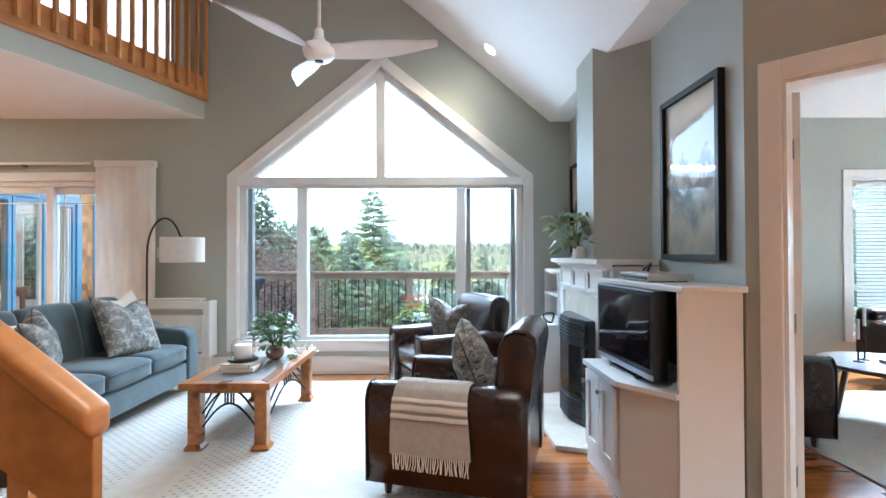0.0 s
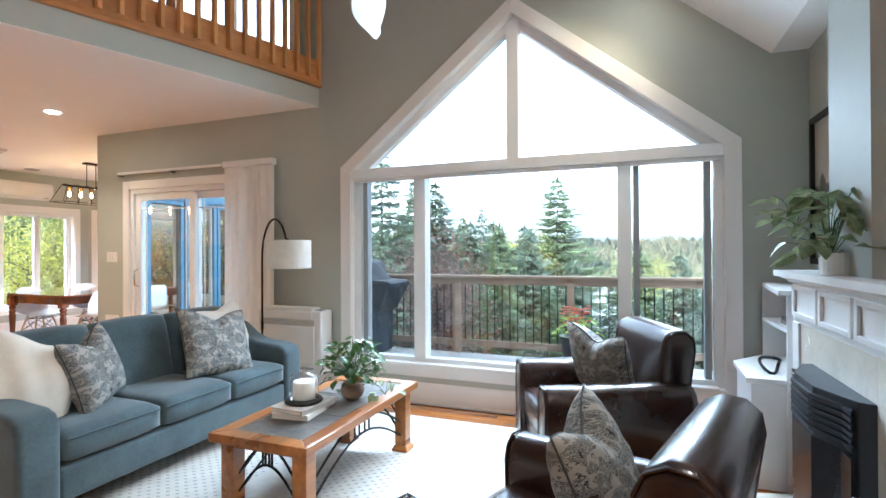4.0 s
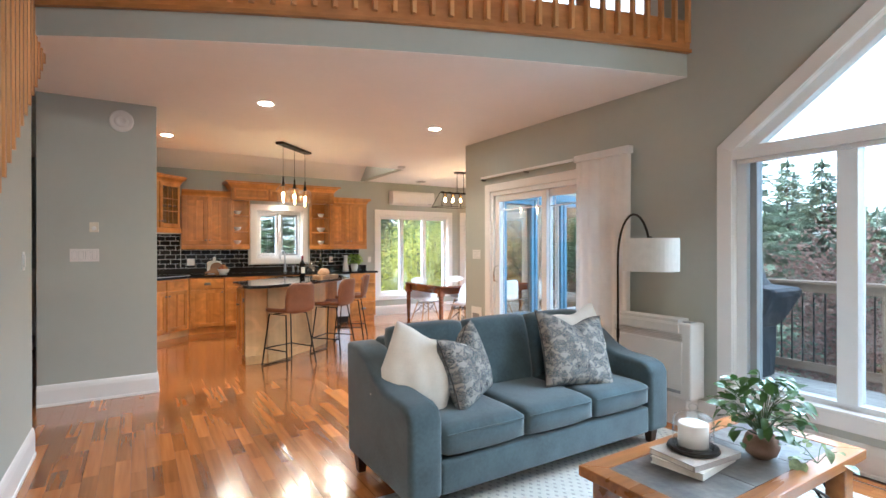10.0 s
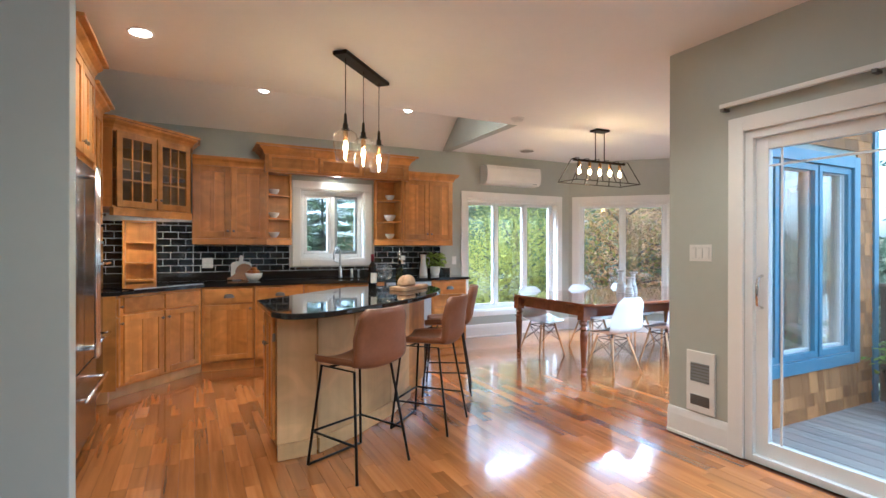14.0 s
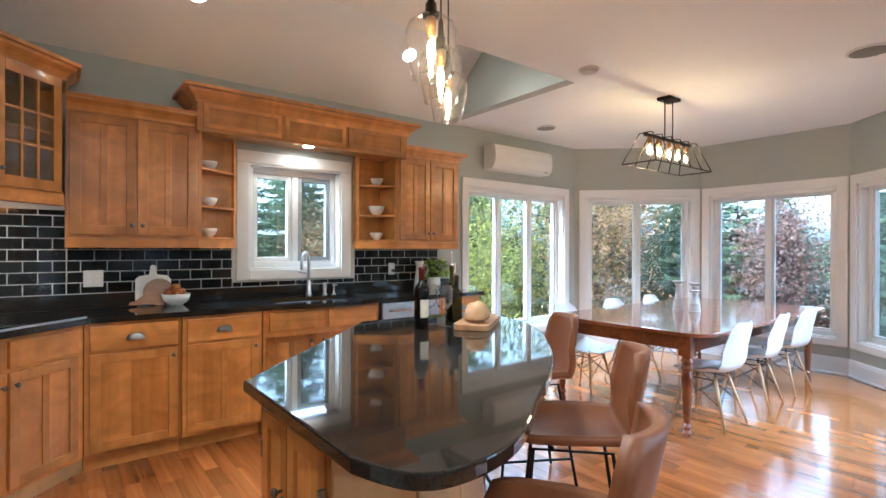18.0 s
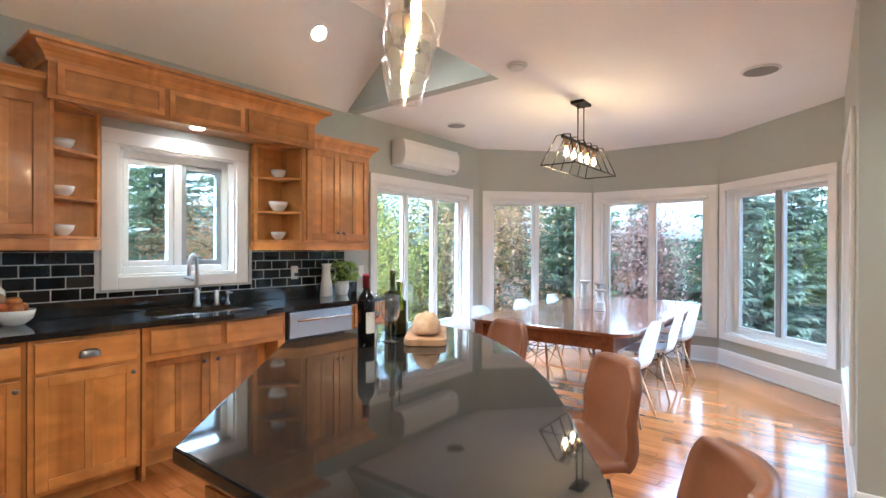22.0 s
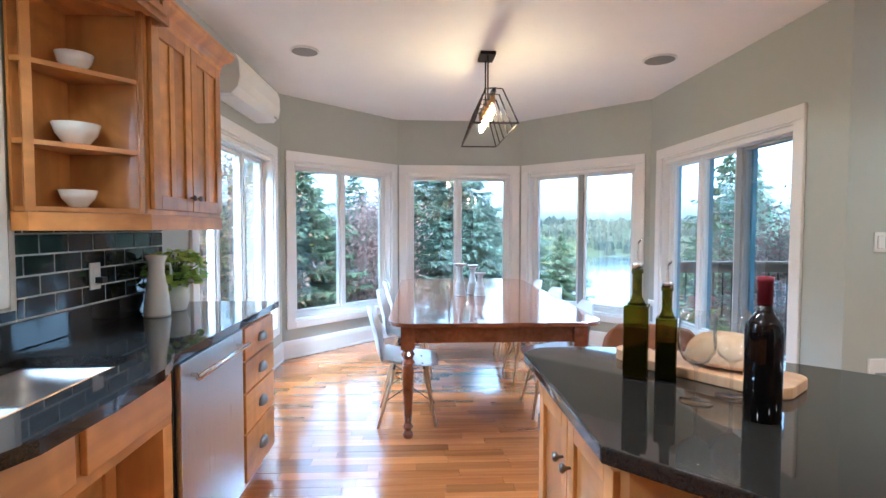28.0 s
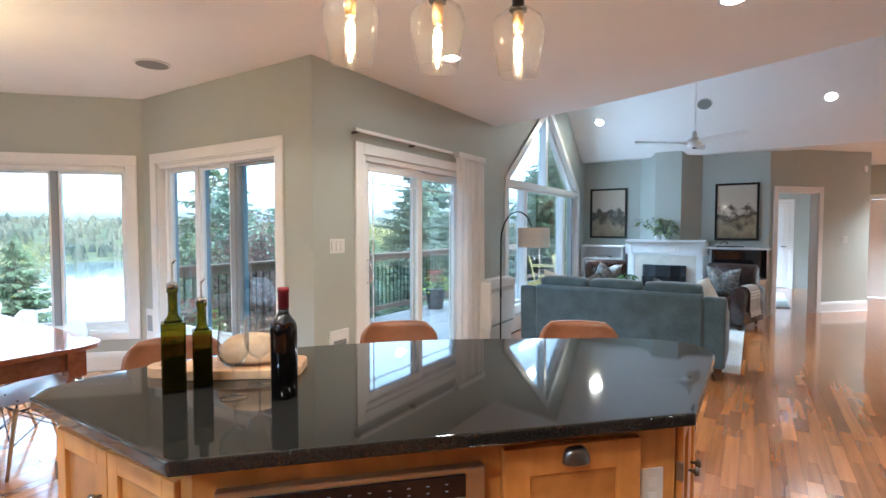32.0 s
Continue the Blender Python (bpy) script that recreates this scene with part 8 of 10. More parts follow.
rd = thing("curtain_rod", "thin white curtain track above the patio door", "curtain rod", at=(-3.9, 5.36, 2.25))
part("track", box(-4.72, 5.34, 2.235, -3.175, 5.372, 2.262), TRIM, rd, "", 0.004)
for x in (-4.70, -3.9):
    part("bracket", box(x - 0.012, 5.34, 2.215, x + 0.012, 5.3995, 2.234), PEWTER, rd)
plate("light_switch", face(-2.479, 5.40, 1.30, (1, 0)), 0.07, 0.115, "white light switch beside the curtain", 1)
plate("light_switch", face(-4.89, 5.40, 1.297, (1, 0)), 0.165, 0.115, "white three-gang light switch by the patio door", 3)
ht = thing("wall_heater", "white recessed wall heater with dark louvres", "heater", at=(-4.88, 5.39, 0.2))
HF = face(-4.882, 5.40, 0.41, (1, 0))
part("cover", Mesh().box(-0.105, 0.0005, -0.21, 0.105, 0.018, 0.21).moved(HF), PLASTICW, ht, "", 0.006)
for z0, z1 in ((-0.16, -0.09), (0.0, 0.13)):
    part("grille", Mesh().box(-0.07, 0.0182, z0, 0.07, 0.0198, z1).moved(HF), GREYVINYL, ht)
    for k in range(6):
        zz = z0 + (z1 - z0) * (k + 0.5) / 6
        part("louvre", Mesh().box(-0.07, 0.02, zz - 0.003, 0.07, 0.024, zz + 0.002).moved(HF), PEWTER, ht)
ht2 = thing("wall_heater", "small white wall heater in the dining bay", "heater", at=(-5.15, 7.72, 0.3))
part("cover", box(-5.16, 7.66, 0.26, -5.1405, 7.80, 0.62), PLASTICW, ht2, "", 0.005)
part("grille", box(-5.1625, 7.685, 0.40, -5.1605, 7.775, 0.56), GREYVINYL, ht2)

# ceiling fan
FANWHITE = mat("white_fan_enamel", (0.90, 0.89, 0.87), 0.35, vary=0.02)
fan = thing("ceiling_fan", "white three-blade ceiling fan at rest on a long rod", "fan", at=(-0.28, 3.285, 2.5))
FXC, FYC, FZ = -0.28, 3.285, 2.575
part("rod", Mesh().tube([(FXC, FYC, FZ + 0.1), (FXC, FYC, roof_z(FXC))], 0.012, 10), FANWHITE, fan, smooth=True)
part("collar", Mesh().lathe([(0.012, FZ + 0.17), (0.03, FZ + 0.15), (0.03, FZ + 0.11), (0.05, FZ + 0.07)], FXC, FYC, 20), FANWHITE, fan, smooth=True)
part("motor", Mesh().lathe([(0.05, FZ + 0.07), (0.095, FZ + 0.05), (0.105, FZ + 0.015), (0.095, FZ - 0.02), (0.07, FZ - 0.045), (0.03, FZ - 0.05), (0.001, FZ - 0.05)], FXC, FYC, 32), FANWHITE, fan, "round white motor housing", smooth=True)
part("lens", Mesh().lathe([(0.028, FZ - 0.0505), (0.026, FZ - 0.06), (0.001, FZ - 0.063)], FXC, FYC, 20), PLASTICB, fan)
for a0 in (112, 232, 352):
    bl = Mesh()

    def blade(u, v, o):
        r = 0.07 + 0.70 * u
        w = 0.045 + 0.05 * math.sin(math.pi * min(1, u * 1.15)) - 0.02 * u
        if u > 0.92:
            w *= 1 - 0.6 * ((u - 0.92) / 0.08) ** 2
        y = (v - 0.5) * 2 * w + 0.05 * math.sin(2.2 * u)
        return (r, y, (v - 0.5) * -0.05 * (1 - 0.5 * u) + 0.03 * u + o)

    bl.grid(lambda u, v: blade(u, v, 0.006), 18, 6)
    bl.grid(lambda u, v: blade(u, 1 - v, -0.006), 18, 6)
    part("blade", bl.moved(Matrix.Translation((FXC, FYC, FZ + 0.01)) @ Matrix.Rotation(radians(a0), 4, "Z")), FANWHITE, fan, smooth=True)

# ---- fireplace wall ----
fp = thing("fireplace", "white panelled fireplace with cream marble and a black insert", "fireplace", at=(1.7, 3.9, 0), kind="structure")
ch_ = Mesh().prism([(1.9085, 3.36), (1.9085, 4.37), (1.61, 4.07), (1.61, 3.654)], 1.20, 2.80)
tagged(part("wall_chimney", ch_, WALL), "sage green chimney breast with slanted sides", "wall", kind="structure")
part("body", Mesh().prism([(1.9085, 3.20), (1.9085, 4.60), (1.60, 4.50), (1.60, 3.30)], 0.0, 0.98), TRIM, fp)
part("frieze", box(1.58, 3.30, 0.97, 1.60, 4.50, 1.19), TRIM, fp)
part("frieze_back", box(1.601, 3.24, 0.98, 1.9, 4.56, 1.19), TRIM, fp)
for a, b in ((3.33, 3.69), (3.72, 4.08), (4.11, 4.47)):
    fr = Mesh().box(1.565, a, 1.0, 1.5795, a + 0.03, 1.16).box(1.565, b - 0.03, 1.0, 1.5795, b, 1.16).box(1.565, a + 0.03, 1.0, 1.5795, b - 0.03, 1.025).box(1.565, a + 0.03, 1.135, 1.5795, b - 0.03, 1.16)
    part("panel_frame", fr, TRIM, fp, "", 0.003)
prof = [(1.60, 1.17), (1.57, 1.17), (1.56, 1.185), (1.535, 1.195), (1.52, 1.205), (1.50, 1.205), (1.50, 1.235), (1.60, 1.235)]
part("mantel_shelf", Mesh().slab(prof, 3.25, 4.54), TRIM, fp, "white moulded mantel shelf")
part("mantel_top", box(1.601, 3.25, 1.20, 1.9, 4.54, 1.236), TRIM, fp)
part("pilaster", box(1.575, 3.30, 0.0, 1.5995, 3.40, 0.969), TRIM, fp, "", 0.003)
part("pilaster", box(1.575, 4.40, 0.0, 1.5995, 4.50, 0.969), TRIM, fp, "", 0.003)
for a, b, z0, z1 in ((3.401, 3.55, 0.05, 0.969), (4.25, 4.399, 0.05, 0.969), (3.551, 4.249, 0.80, 0.969)):
    part("marble_slab", box(1.585, a, z0, 1.5998, b, z1), BEIGETILE, fp, "cream marble facing")
part("hearth_slab", Mesh().prism([(1.5995, 3.18), (1.5995, 4.55), (1.24, 4.45), (1.24, 3.30)], 0.001, 0.035), BEIGETILE, fp, "cream marble hearth", 0.004)
FIREGLASS = mat("dark_stove_glass", (0.02, 0.02, 0.022), 0.25, vary=0.2)
STOVE = mat("dark_grey_stove_metal", (0.03, 0.032, 0.036), 0.45, vary=0.15)
fi = thing("fire_insert", "black metal gas fireplace insert with louvres and a bowed glass", "fireplace insert", at=(1.55, 3.9, 0.1))
bow = [(1.598, 3.552), (1.598, 4.248), (1.54, 4.22), (1.46, 4.02), (1.46, 3.78), (1.54, 3.58)]
part("case", Mesh().prism(bow, 0.036, 0.798), STOVE, fi, "", 0.004)
part("glass_front", Mesh().prism([(x - 0.006 if x < 1.55 else x - 0.09, y) for x, y in bow], 0.24, 0.60), FIREGLASS, fi)
for k in range(6):
    z = 0.625 + k * 0.026
    part("louvre", Mesh().prism([(x - 0.014 if x < 1.55 else x - 0.09, y) for x, y in bow], z, z + 0.014), STOVE, fi)
for k in range(6):
    z = 0.06 + k * 0.027
    part("louvre", Mesh().prism([(x - 0.014 if x < 1.55 else x - 0.09, y) for x, y in bow], z, z + 0.014), STOVE, fi)
# television cabinet
tv = thing("media_cabinet", "white painted media cabinet with a slanted lower cupboard", "cabinet", at=(1.6, 2.8, 0))
ZL, ZT = 0.62, 1.12
part("side_panel", box(1.60, 2.375, 0.0, 1.9, 2.395, ZT - 0.03), TRIM, tv)
part("inner_panel", box(1.56, 3.18, ZL, 1.9, 3.20, ZT - 0.03), TRIM, tv)
# niche back coloured dark for the shade behind the television
part("back_panel", box(1.88, 2.396, ZL, 1.9, 3.179, ZT - 0.03), mat("shaded_niche_back", (0.05, 0.045, 0.04), 0.8), tv)
part("cabinet_top", Mesh().prism([(1.908, 2.345), (1.908, 3.245), (1.51, 3.245), (1.60, 2.345)], ZT - 0.029, ZT), TRIM, tv, "", 0.005)
low = [(1.9, 2.40), (1.9, 3.17), (1.41, 3.17), (1.42, 2.64), (1.60, 2.40)]
part("lower_body", Mesh().prism(low, 0.10, ZL - 0.03), TRIM, tv)
part("lower_plinth", Mesh().prism(low, 0.0, 0.099), TRIM, tv)
part("lower_top", Mesh().prism([(1.879, 2.396), (1.879, 3.179), (1.385, 3.179), (1.39, 2.62), (1.585, 2.372), (1.599, 2.372), (1.6, 2.396)], ZL - 0.029, ZL), TRIM, tv, "", 0.004)
LD = frame_m((1.42, 2.64), (-0.0189, 0.9998)) @ Matrix.Diagonal((1, -1, 1, 1))
for a, b in ((0.03, 0.255), (0.265, 0.50)):
    d = shaker_door(tv, LD, a, b, 0.12, ZL - 0.05, panels=1, material=TRIM, rail_material=TRIM)
    knob(d, LD, b - 0.03 if a > 0.2 else a + 0.19, ZL - 0.12)
tele = thing("television", "small flat black television with a silver lower edge", "television", at=(1.56, 2.87, ZL))
TVM = Matrix.Translation((1.50, 2.835, ZL)) @ Matrix.Rotation(radians(4), 4, "Z")
part("case", Mesh().box(0, -0.36, 0.03, 0.075, 0.33, 0.47).moved(TVM), PLASTICB, tele, "", 0.006)
part("screen", Mesh().box(-0.003, -0.325, 0.085, -0.0005, 0.295, 0.445).moved(TVM), SCREEN, tele, "glossy dark screen")
part("lower_strip", Mesh().box(-0.004, -0.36, 0.032, -0.001, 0.33, 0.058).moved(TVM), mat("silver_plastic", (0.35, 0.36, 0.38), 0.35, 0.6), tele)
part("stand", Mesh().box(0.0, -0.16, 0.0006, 0.14, 0.16, 0.012).box(0.03, -0.05, 0.012, 0.07, 0.05, 0.03).moved(TVM), PLASTICB, tele)
cab = Mesh()
for k in range(5):
    y = 2.46 + 0.03 * k
    cab.tube([(1.72, y, ZL + 0.35 - 0.02 * k), (1.70, y + 0.03, ZL + 0.18), (1.74, y - 0.02, ZL + 0.03), (1.78, y + 0.05, ZL + 0.006)], 0.004, 6)
solo("cables", cab, PLASTICB, "tangle of black cables behind the television", "cable", smooth=True)
# shelf unit on the far side
su = thing("bookshelf", "white painted built-in shelf beside the fireplace", "shelf", at=(1.7, 5.0, 0))
part("shelf_top", Mesh().prism([(1.908, 4.575), (1.908, 5.37), (1.62, 5.37), (1.53, 4.575)], ZT - 0.03, ZT), TRIM, su, "", 0.005)
part("side_panel", box(1.62, 5.355, 0.0, 1.9, 5.375, ZT - 0.031), TRIM, su)
part("side_panel", box(1.58, 4.61, 0.0, 1.9, 4.63, ZT - 0.031), TRIM, su)
part("back_panel", box(1.885, 4.631, 0.0, 1.9, 5.354, ZT - 0.031), TRIM, su)
part("middle_shelf", box(1.62, 4.631, 0.86, 1.884, 5.354, 0.88), TRIM, su)
lowl = [(1.884, 4.632), (1.884, 5.353), (1.61, 5.353), (1.42, 5.10), (1.41, 4.632)]
part("lower_body", Mesh().prism(lowl, 0.0, ZL - 0.03), TRIM, su)
part("lower_top", Mesh().prism([(1.884, 4.632), (1.884, 5.353), (1.60, 5.353), (1.40, 5.11), (1.385, 4.632)], ZL - 0.029, ZL), TRIM, su, "", 0.004)
st_ = thing("metal_ornament", "small black metal knot ornament on the shelf", "ornament", at=(1.6, 4.82, ZL))
part("knot", Mesh().tube([(1.55 + 0.05 * math.cos(a) , 4.82 + 0.06 * math.cos(2 * a + 0.5), ZL + 0.05 + 0.045 * math.sin(a)) for a in np.linspace(0, 2 * math.pi, 24)[:-1]], 0.009, 8, closed=True), BLACK, st_, smooth=True)
for k in range(2):
    bk = thing("book", "flat-lying book on the built-in shelf", "book", at=(1.75, 4.95, 0.88))
    part("cover", box(1.66, 4.85, 0.8805 + 0.022 * k, 1.82, 5.10 - 0.02 * k, 0.90 + 0.022 * k), (THROW, SLATE)[k], bk, "", 0.002)
# things on the cabinet and mantel
dv = thing("disc_player", "slim silver disc player on the media cabinet", "disc player", at=(1.7, 2.9, ZT))
part("case", box(1.60, 2.70, ZT + 0.006, 1.84, 3.12, ZT + 0.045), mat("silver_player_case", (0.50, 0.50, 0.49), 0.35, 0.4), dv, "", 0.003)
part("front_strip", box(1.596, 2.72, ZT + 0.012, 1.5995, 3.10, ZT + 0.03), PLASTICB, dv)
for y in (2.73, 3.09):
    part("foot", box(1.62, y - 0.012, ZT + 0.0004, 1.82, y + 0.012, ZT + 0.0059), PLASTICB, dv)
cam_ = thing("headset", "small black headset on the disc player", "headset", at=(1.72, 3.0, ZT + 0.05))
part("band", Mesh().tube([(1.70, 2.95, ZT + 0.0505), (1.72, 2.96, ZT + 0.085), (1.74, 3.0, ZT + 0.095), (1.73, 3.05, ZT + 0.07), (1.72, 3.06, ZT + 0.0515)], 0.008, 8), PLASTICB, cam_, smooth=True)
mp_ = thing("mantel_plant", "pale variegated trailing plant in a white pot on the mantel", "plant", at=(1.58, 3.9, 1.237))
part("pot", Mesh().prism(arc(1.58, 3.90, 0.055, 0, 340, 17), 1.237, 1.33), WHITEC, mp_, "white pot", 0.004)
part("pot", Mesh().prism(arc(1.60, 4.02, 0.045, 0, 340, 17), 1.237, 1.31), WHITEC, mp_, "white pot", 0.004)
leaf_cluster("leaves", 1.56, 3.90, 1.31, 75, 0.15, 0.29, 0.12, LEAFV, mp_, 21, 0.7, wide=0.30)
leaf_cluster("leaves", 1.52, 4.20, 1.44, 14, 0.13, 0.26, 0.10, LEAFV, mp_, 22, 0.6, wide=0.28)


def framed_print(y0, y1, z0, z1, label, seed):
    t = thing("framed_picture", label, "picture", at=(1.9, (y0 + y1) / 2, z0))
    f = 0.035
    for a, b, c, d in ((y0, z0, y0 + f, z1), (y1 - f, z0, y1, z1), (y0 + f, z0, y1 - f, z0 + f), (y0 + f, z1 - f, y1 - f, z1)):
        part("frame", box(1.87, a, b, 1.909, c, d), BLACK, t, "", 0.003)
    part("print", box(1.893, y0 + f, z0 + f, 1.905, y1 - f, z1 - f), ART, t, "sepia landscape with trees under glass")
    return t


# a soft sepia print: pale sky over a dark tree line and a mottled field
ART = bpy.data.materials.new("sepia_print")
ART.use_nodes = True
an, al = ART.node_tree.nodes, ART.node_tree.links
ap = an["Principled BSDF"]
tc, sx = an.new("ShaderNodeTexCoord"), an.new("ShaderNodeSeparateXYZ")
n1 = an.new("ShaderNodeTexNoise")
n1.inputs["Scale"].default_value, n1.inputs["Detail"].default_value = 7, 6
al.new(tc.outputs["Object"], n1.inputs["Vector"])
al.new(tc.outputs["Generated"], sx.inputs["Vector"])
m1 = an.new("ShaderNodeMath")
m1.operation = "MULTIPLY_ADD"
m1.inputs[1].default_value = 0.8
al.new(n1.outputs["Fac"], m1.inputs[0])
al.new(sx.outputs["Z"], m1.inputs[2])
rp = an.new("ShaderNodeValToRGB")
e = rp.color_ramp.elements
e[0].position, e[0].color = 0.35, (0.20, 0.15, 0.085, 1)
e[1].position, e[1].color = 1.25 / 1.3, (0.48, 0.42, 0.33, 1)
for pos, c in ((0.62, (0.30, 0.24, 0.14, 1)), (0.78, (0.06, 0.05, 0.03, 1)), (0.88, (0.09, 0.075, 0.05, 1))):
    k = e.new(pos)
    k.color = c
al.new(m1.outputs[0], rp.inputs["Fac"])
al.new(rp.outputs["Color"], ap.inputs["Base Color"])
ap.inputs["Roughness"].default_value = 0.6
ap.inputs["Coat Weight"].default_value, ap.inputs["Coat Roughness"].default_value, ap.inputs["Coat IOR"].default_value = 1.0, 0.0, 1.7
n2 = an.new("ShaderNodeTexNoise")
n2.inputs["Scale"].default_value = 5
al.new(tc.outputs["Object"], n2.inputs["Vector"])
bp = an.new("ShaderNodeBump")
bp.inputs["Strength"].default_value, bp.inputs["Distance"].default_value = 0.12, 0.02
al.new(n2.outputs["Fac"], bp.inputs["Height"])
al.new(bp.outputs["Normal"], ap.inputs["Coat Normal"])
framed_print(2.515, 3.155, 1.235, 2.195, "large sepia landscape print in a black frame, glass reflecting the window", 1)
framed_print(4.60, 5.28, 1.25, 2.19, "sepia landscape print with a pond in a black frame", 2)
plate("light_switch", Matrix(((DG, -DG, 0, SLANT(1.55)[0]), (-DG, -DG, 0, SLANT(1.55)[1]), (0, 0, 1, 1.25), (0, 0, 0, 1))), 0.115, 0.115, "white double light switch in the hall", 2)
mdt = thing("alarm_sensor", "small white alarm sensor high on the hall wall", "sensor", at=SLANT(1.9) + (2.5,))
part("case", Mesh().box(-0.03, 0.0005, -0.05, 0.03, 0.04, 0.05).moved(Matrix(((DG, -DG, 0, SLANT(1.93)[0]), (-DG, -DG, 0, SLANT(1.93)[1]), (0, 0, 1, 2.45), (0, 0, 0, 1)))), PLASTICW, mdt, "", 0.006)
plate("light_switch", face(-3.62, 1.075, 1.30, (-1, 0)), 0.07, 0.115, "white light switch on the stair wall", 1)

# ---- dining bay ----
dt = thing("dining_table", "large dark cherry dining table with turned legs", "table", at=(-7.09, 7.22, 0))
DX0, DX1, DY0, DY1, DZ = -7.80, -6.37, 5.80, 8.60, 0.765
r = 0.16
top = arc(DX1 - r, DY1 - r, r, 0, 90, 8) + arc(DX0 + r, DY1 - r, r, 90, 180, 8) + arc(DX0 + r, DY0 + r, r, 180, 270, 8) + arc(DX1 - r, DY0 + r, r, 270, 360, 8)
part("tabletop", Mesh().prism(top, DZ - 0.028, DZ), CHERRY, dt, "polished cherry top", 0.008, segments=3)
ap = Mesh().box(DX0 + 0.14, DY0 + 0.07, DZ - 0.14, DX1 - 0.14, DY0 + 0.095, DZ - 0.029).box(DX0 + 0.14, DY1 - 0.095, DZ - 0.14, DX1 - 0.14, DY1 - 0.07, DZ - 0.029)
ap.box(DX0 + 0.12, DY0 + 0.11, DZ - 0.14, DX0 + 0.145, DY1 - 0.11, DZ - 0.029).box(DX1 - 0.145, DY0 + 0.11, DZ - 0.14, DX1 - 0.12, DY1 - 0.11, DZ - 0.029)
part("apron", ap, CHERRY, dt)
for x in (DX0 + 0.135, DX1 - 0.165):
    for y in (DY0 + 0.07, DY1 - 0.09):
        part("leg", Mesh().box(x - 0.045, y - 0.045, 0.59, x + 0.045, y + 0.045, DZ - 0.029).lathe([(0.012, 0.0006), (0.03, 0.004), (0.034, 0.03), (0.022, 0.05), (0.036, 0.075), (0.022, 0.10), (0.027, 0.14), (0.036, 0.33), (0.041, 0.44), (0.032, 0.48), (0.046, 0.50), (0.03, 0.525), (0.046, 0.55), (0.036, 0.575), (0.04, 0.5895)], x, y, 20), CHERRY, dt, "turned leg", smooth=False)


def shell_chair():
    """Faces -y."""
    t = thing("dining_chair", "white moulded shell chair on wooden dowel legs", "chair", group="chairs round the dining table")
    me = Mesh()
    SH = 0.435

    def surf(u, v, o):
        x = 2 * u - 1
        if v < 0.5:
            k = v / 0.5
            y = -0.22 + 0.36 * k
            w = 0.205 + 0.025 * math.sin(math.pi * k * 0.8)
            z = SH - 0.02 * math.sin(math.pi * k) + 0.045 * abs(x) ** 3 * (0.4 + 0.6 * k) - 0.02 * (1 - k) ** 3
            ny, nz = 0.0, 1.0
        else:
            k = (v - 0.5) / 0.5
            a = min(1.0, k / 0.35) * math.pi / 2
            y = 0.14 + 0.07 * math.sin(a) + 0.10 * max(0.0, k - 0.2)
            z = SH + 0.06 * (1 - math.cos(a)) + 0.40 * max(0.0, k - 0.18) + 0.045 * abs(x) ** 3 * (1 - min(1, k * 2.5))
            y -= 0.06 * abs(x) ** 2 * min(1.0, k * 2) * (1 - 0.4 * k)
            w = 0.235 - 0.02 * k - 0.05 * k ** 3
            ny, nz = -math.sin(a), math.cos(a)
        if v > 0.9:
            w *= 1 - 0.35 * ((v - 0.9) / 0.1) ** 2
        if v < 0.1:
            w *= 1 - 0.2 * ((0.1 - v) / 0.1) ** 2
        return (x * w, y + ny * o, z + nz * o)

    n, k = 14, 24
    me.grid(lambda u, v: surf(u, v, 0.003), n, k)
    me.grid(lambda u, v: surf(1 - u, v, -0.003), n, k)
    part("seat_shell", me, SHELLW, t, smooth=True)
    tops = [(-0.11, -0.12), (0.11, -0.12), (0.11, 0.09), (-0.11, 0.09)]
    feet = [(-0.20, -0.20), (0.20, -0.20), (0.20, 0.20), (-0.20, 0.20)]
    for (a, b), (c, d) in zip(tops, feet):
        part("leg", Mesh().tube([(c, d, 0.0006), (a, b, SH - 0.055)], 0.009, 10, r1=0.013), BEECH, t, smooth=True)
    wires = Mesh()
    for i in range(4):
        j = (i + 1) % 4
        at = lambda q, f: (feet[q][0] + (tops[q][0] - feet[q][0]) * f, feet[q][1] + (tops[q][1] - feet[q][1]) * f, (SH - 0.055) * f)
        for p_, q_, r_ in ((at(i, 0.45), at(j, 0.93), 0.0035), (at(j, 0.45), at(i, 0.93), 0.0035), (at(i, 0.95), at(j, 0.95), 0.005), (at(i, 0.97), (tops[i][0] * 0.9, tops[i][1] * 0.9, SH - 0.012), 0.006)):
            part("wire_brace", Mesh().tube([p_, q_], r_, 6), BLACK, t, smooth=True)
    return t


ch = shell_chair()
ch.matrix_basis = pose(-6.58, 6.33, 0, 0, 0, -90)
for y, j in ((7.14, 4), (7.86, -3)):
    copy_thing(ch, pose(-6.58, y, 0, 0, 0, -90 + j))
for y, j in ((6.23, 2), (7.05, -3), (7.84, 3)):
    copy_thing(ch, pose(-7.68, y, 0, 0, 0, 90 + j))

CHALK = mat("chalky_white_wood", (0.56, 0.53, 0.49), 0.8, vary=0.25, scale=30, second=(0.40, 0.36, 0.32), bump=0.15, bump_scale=60)
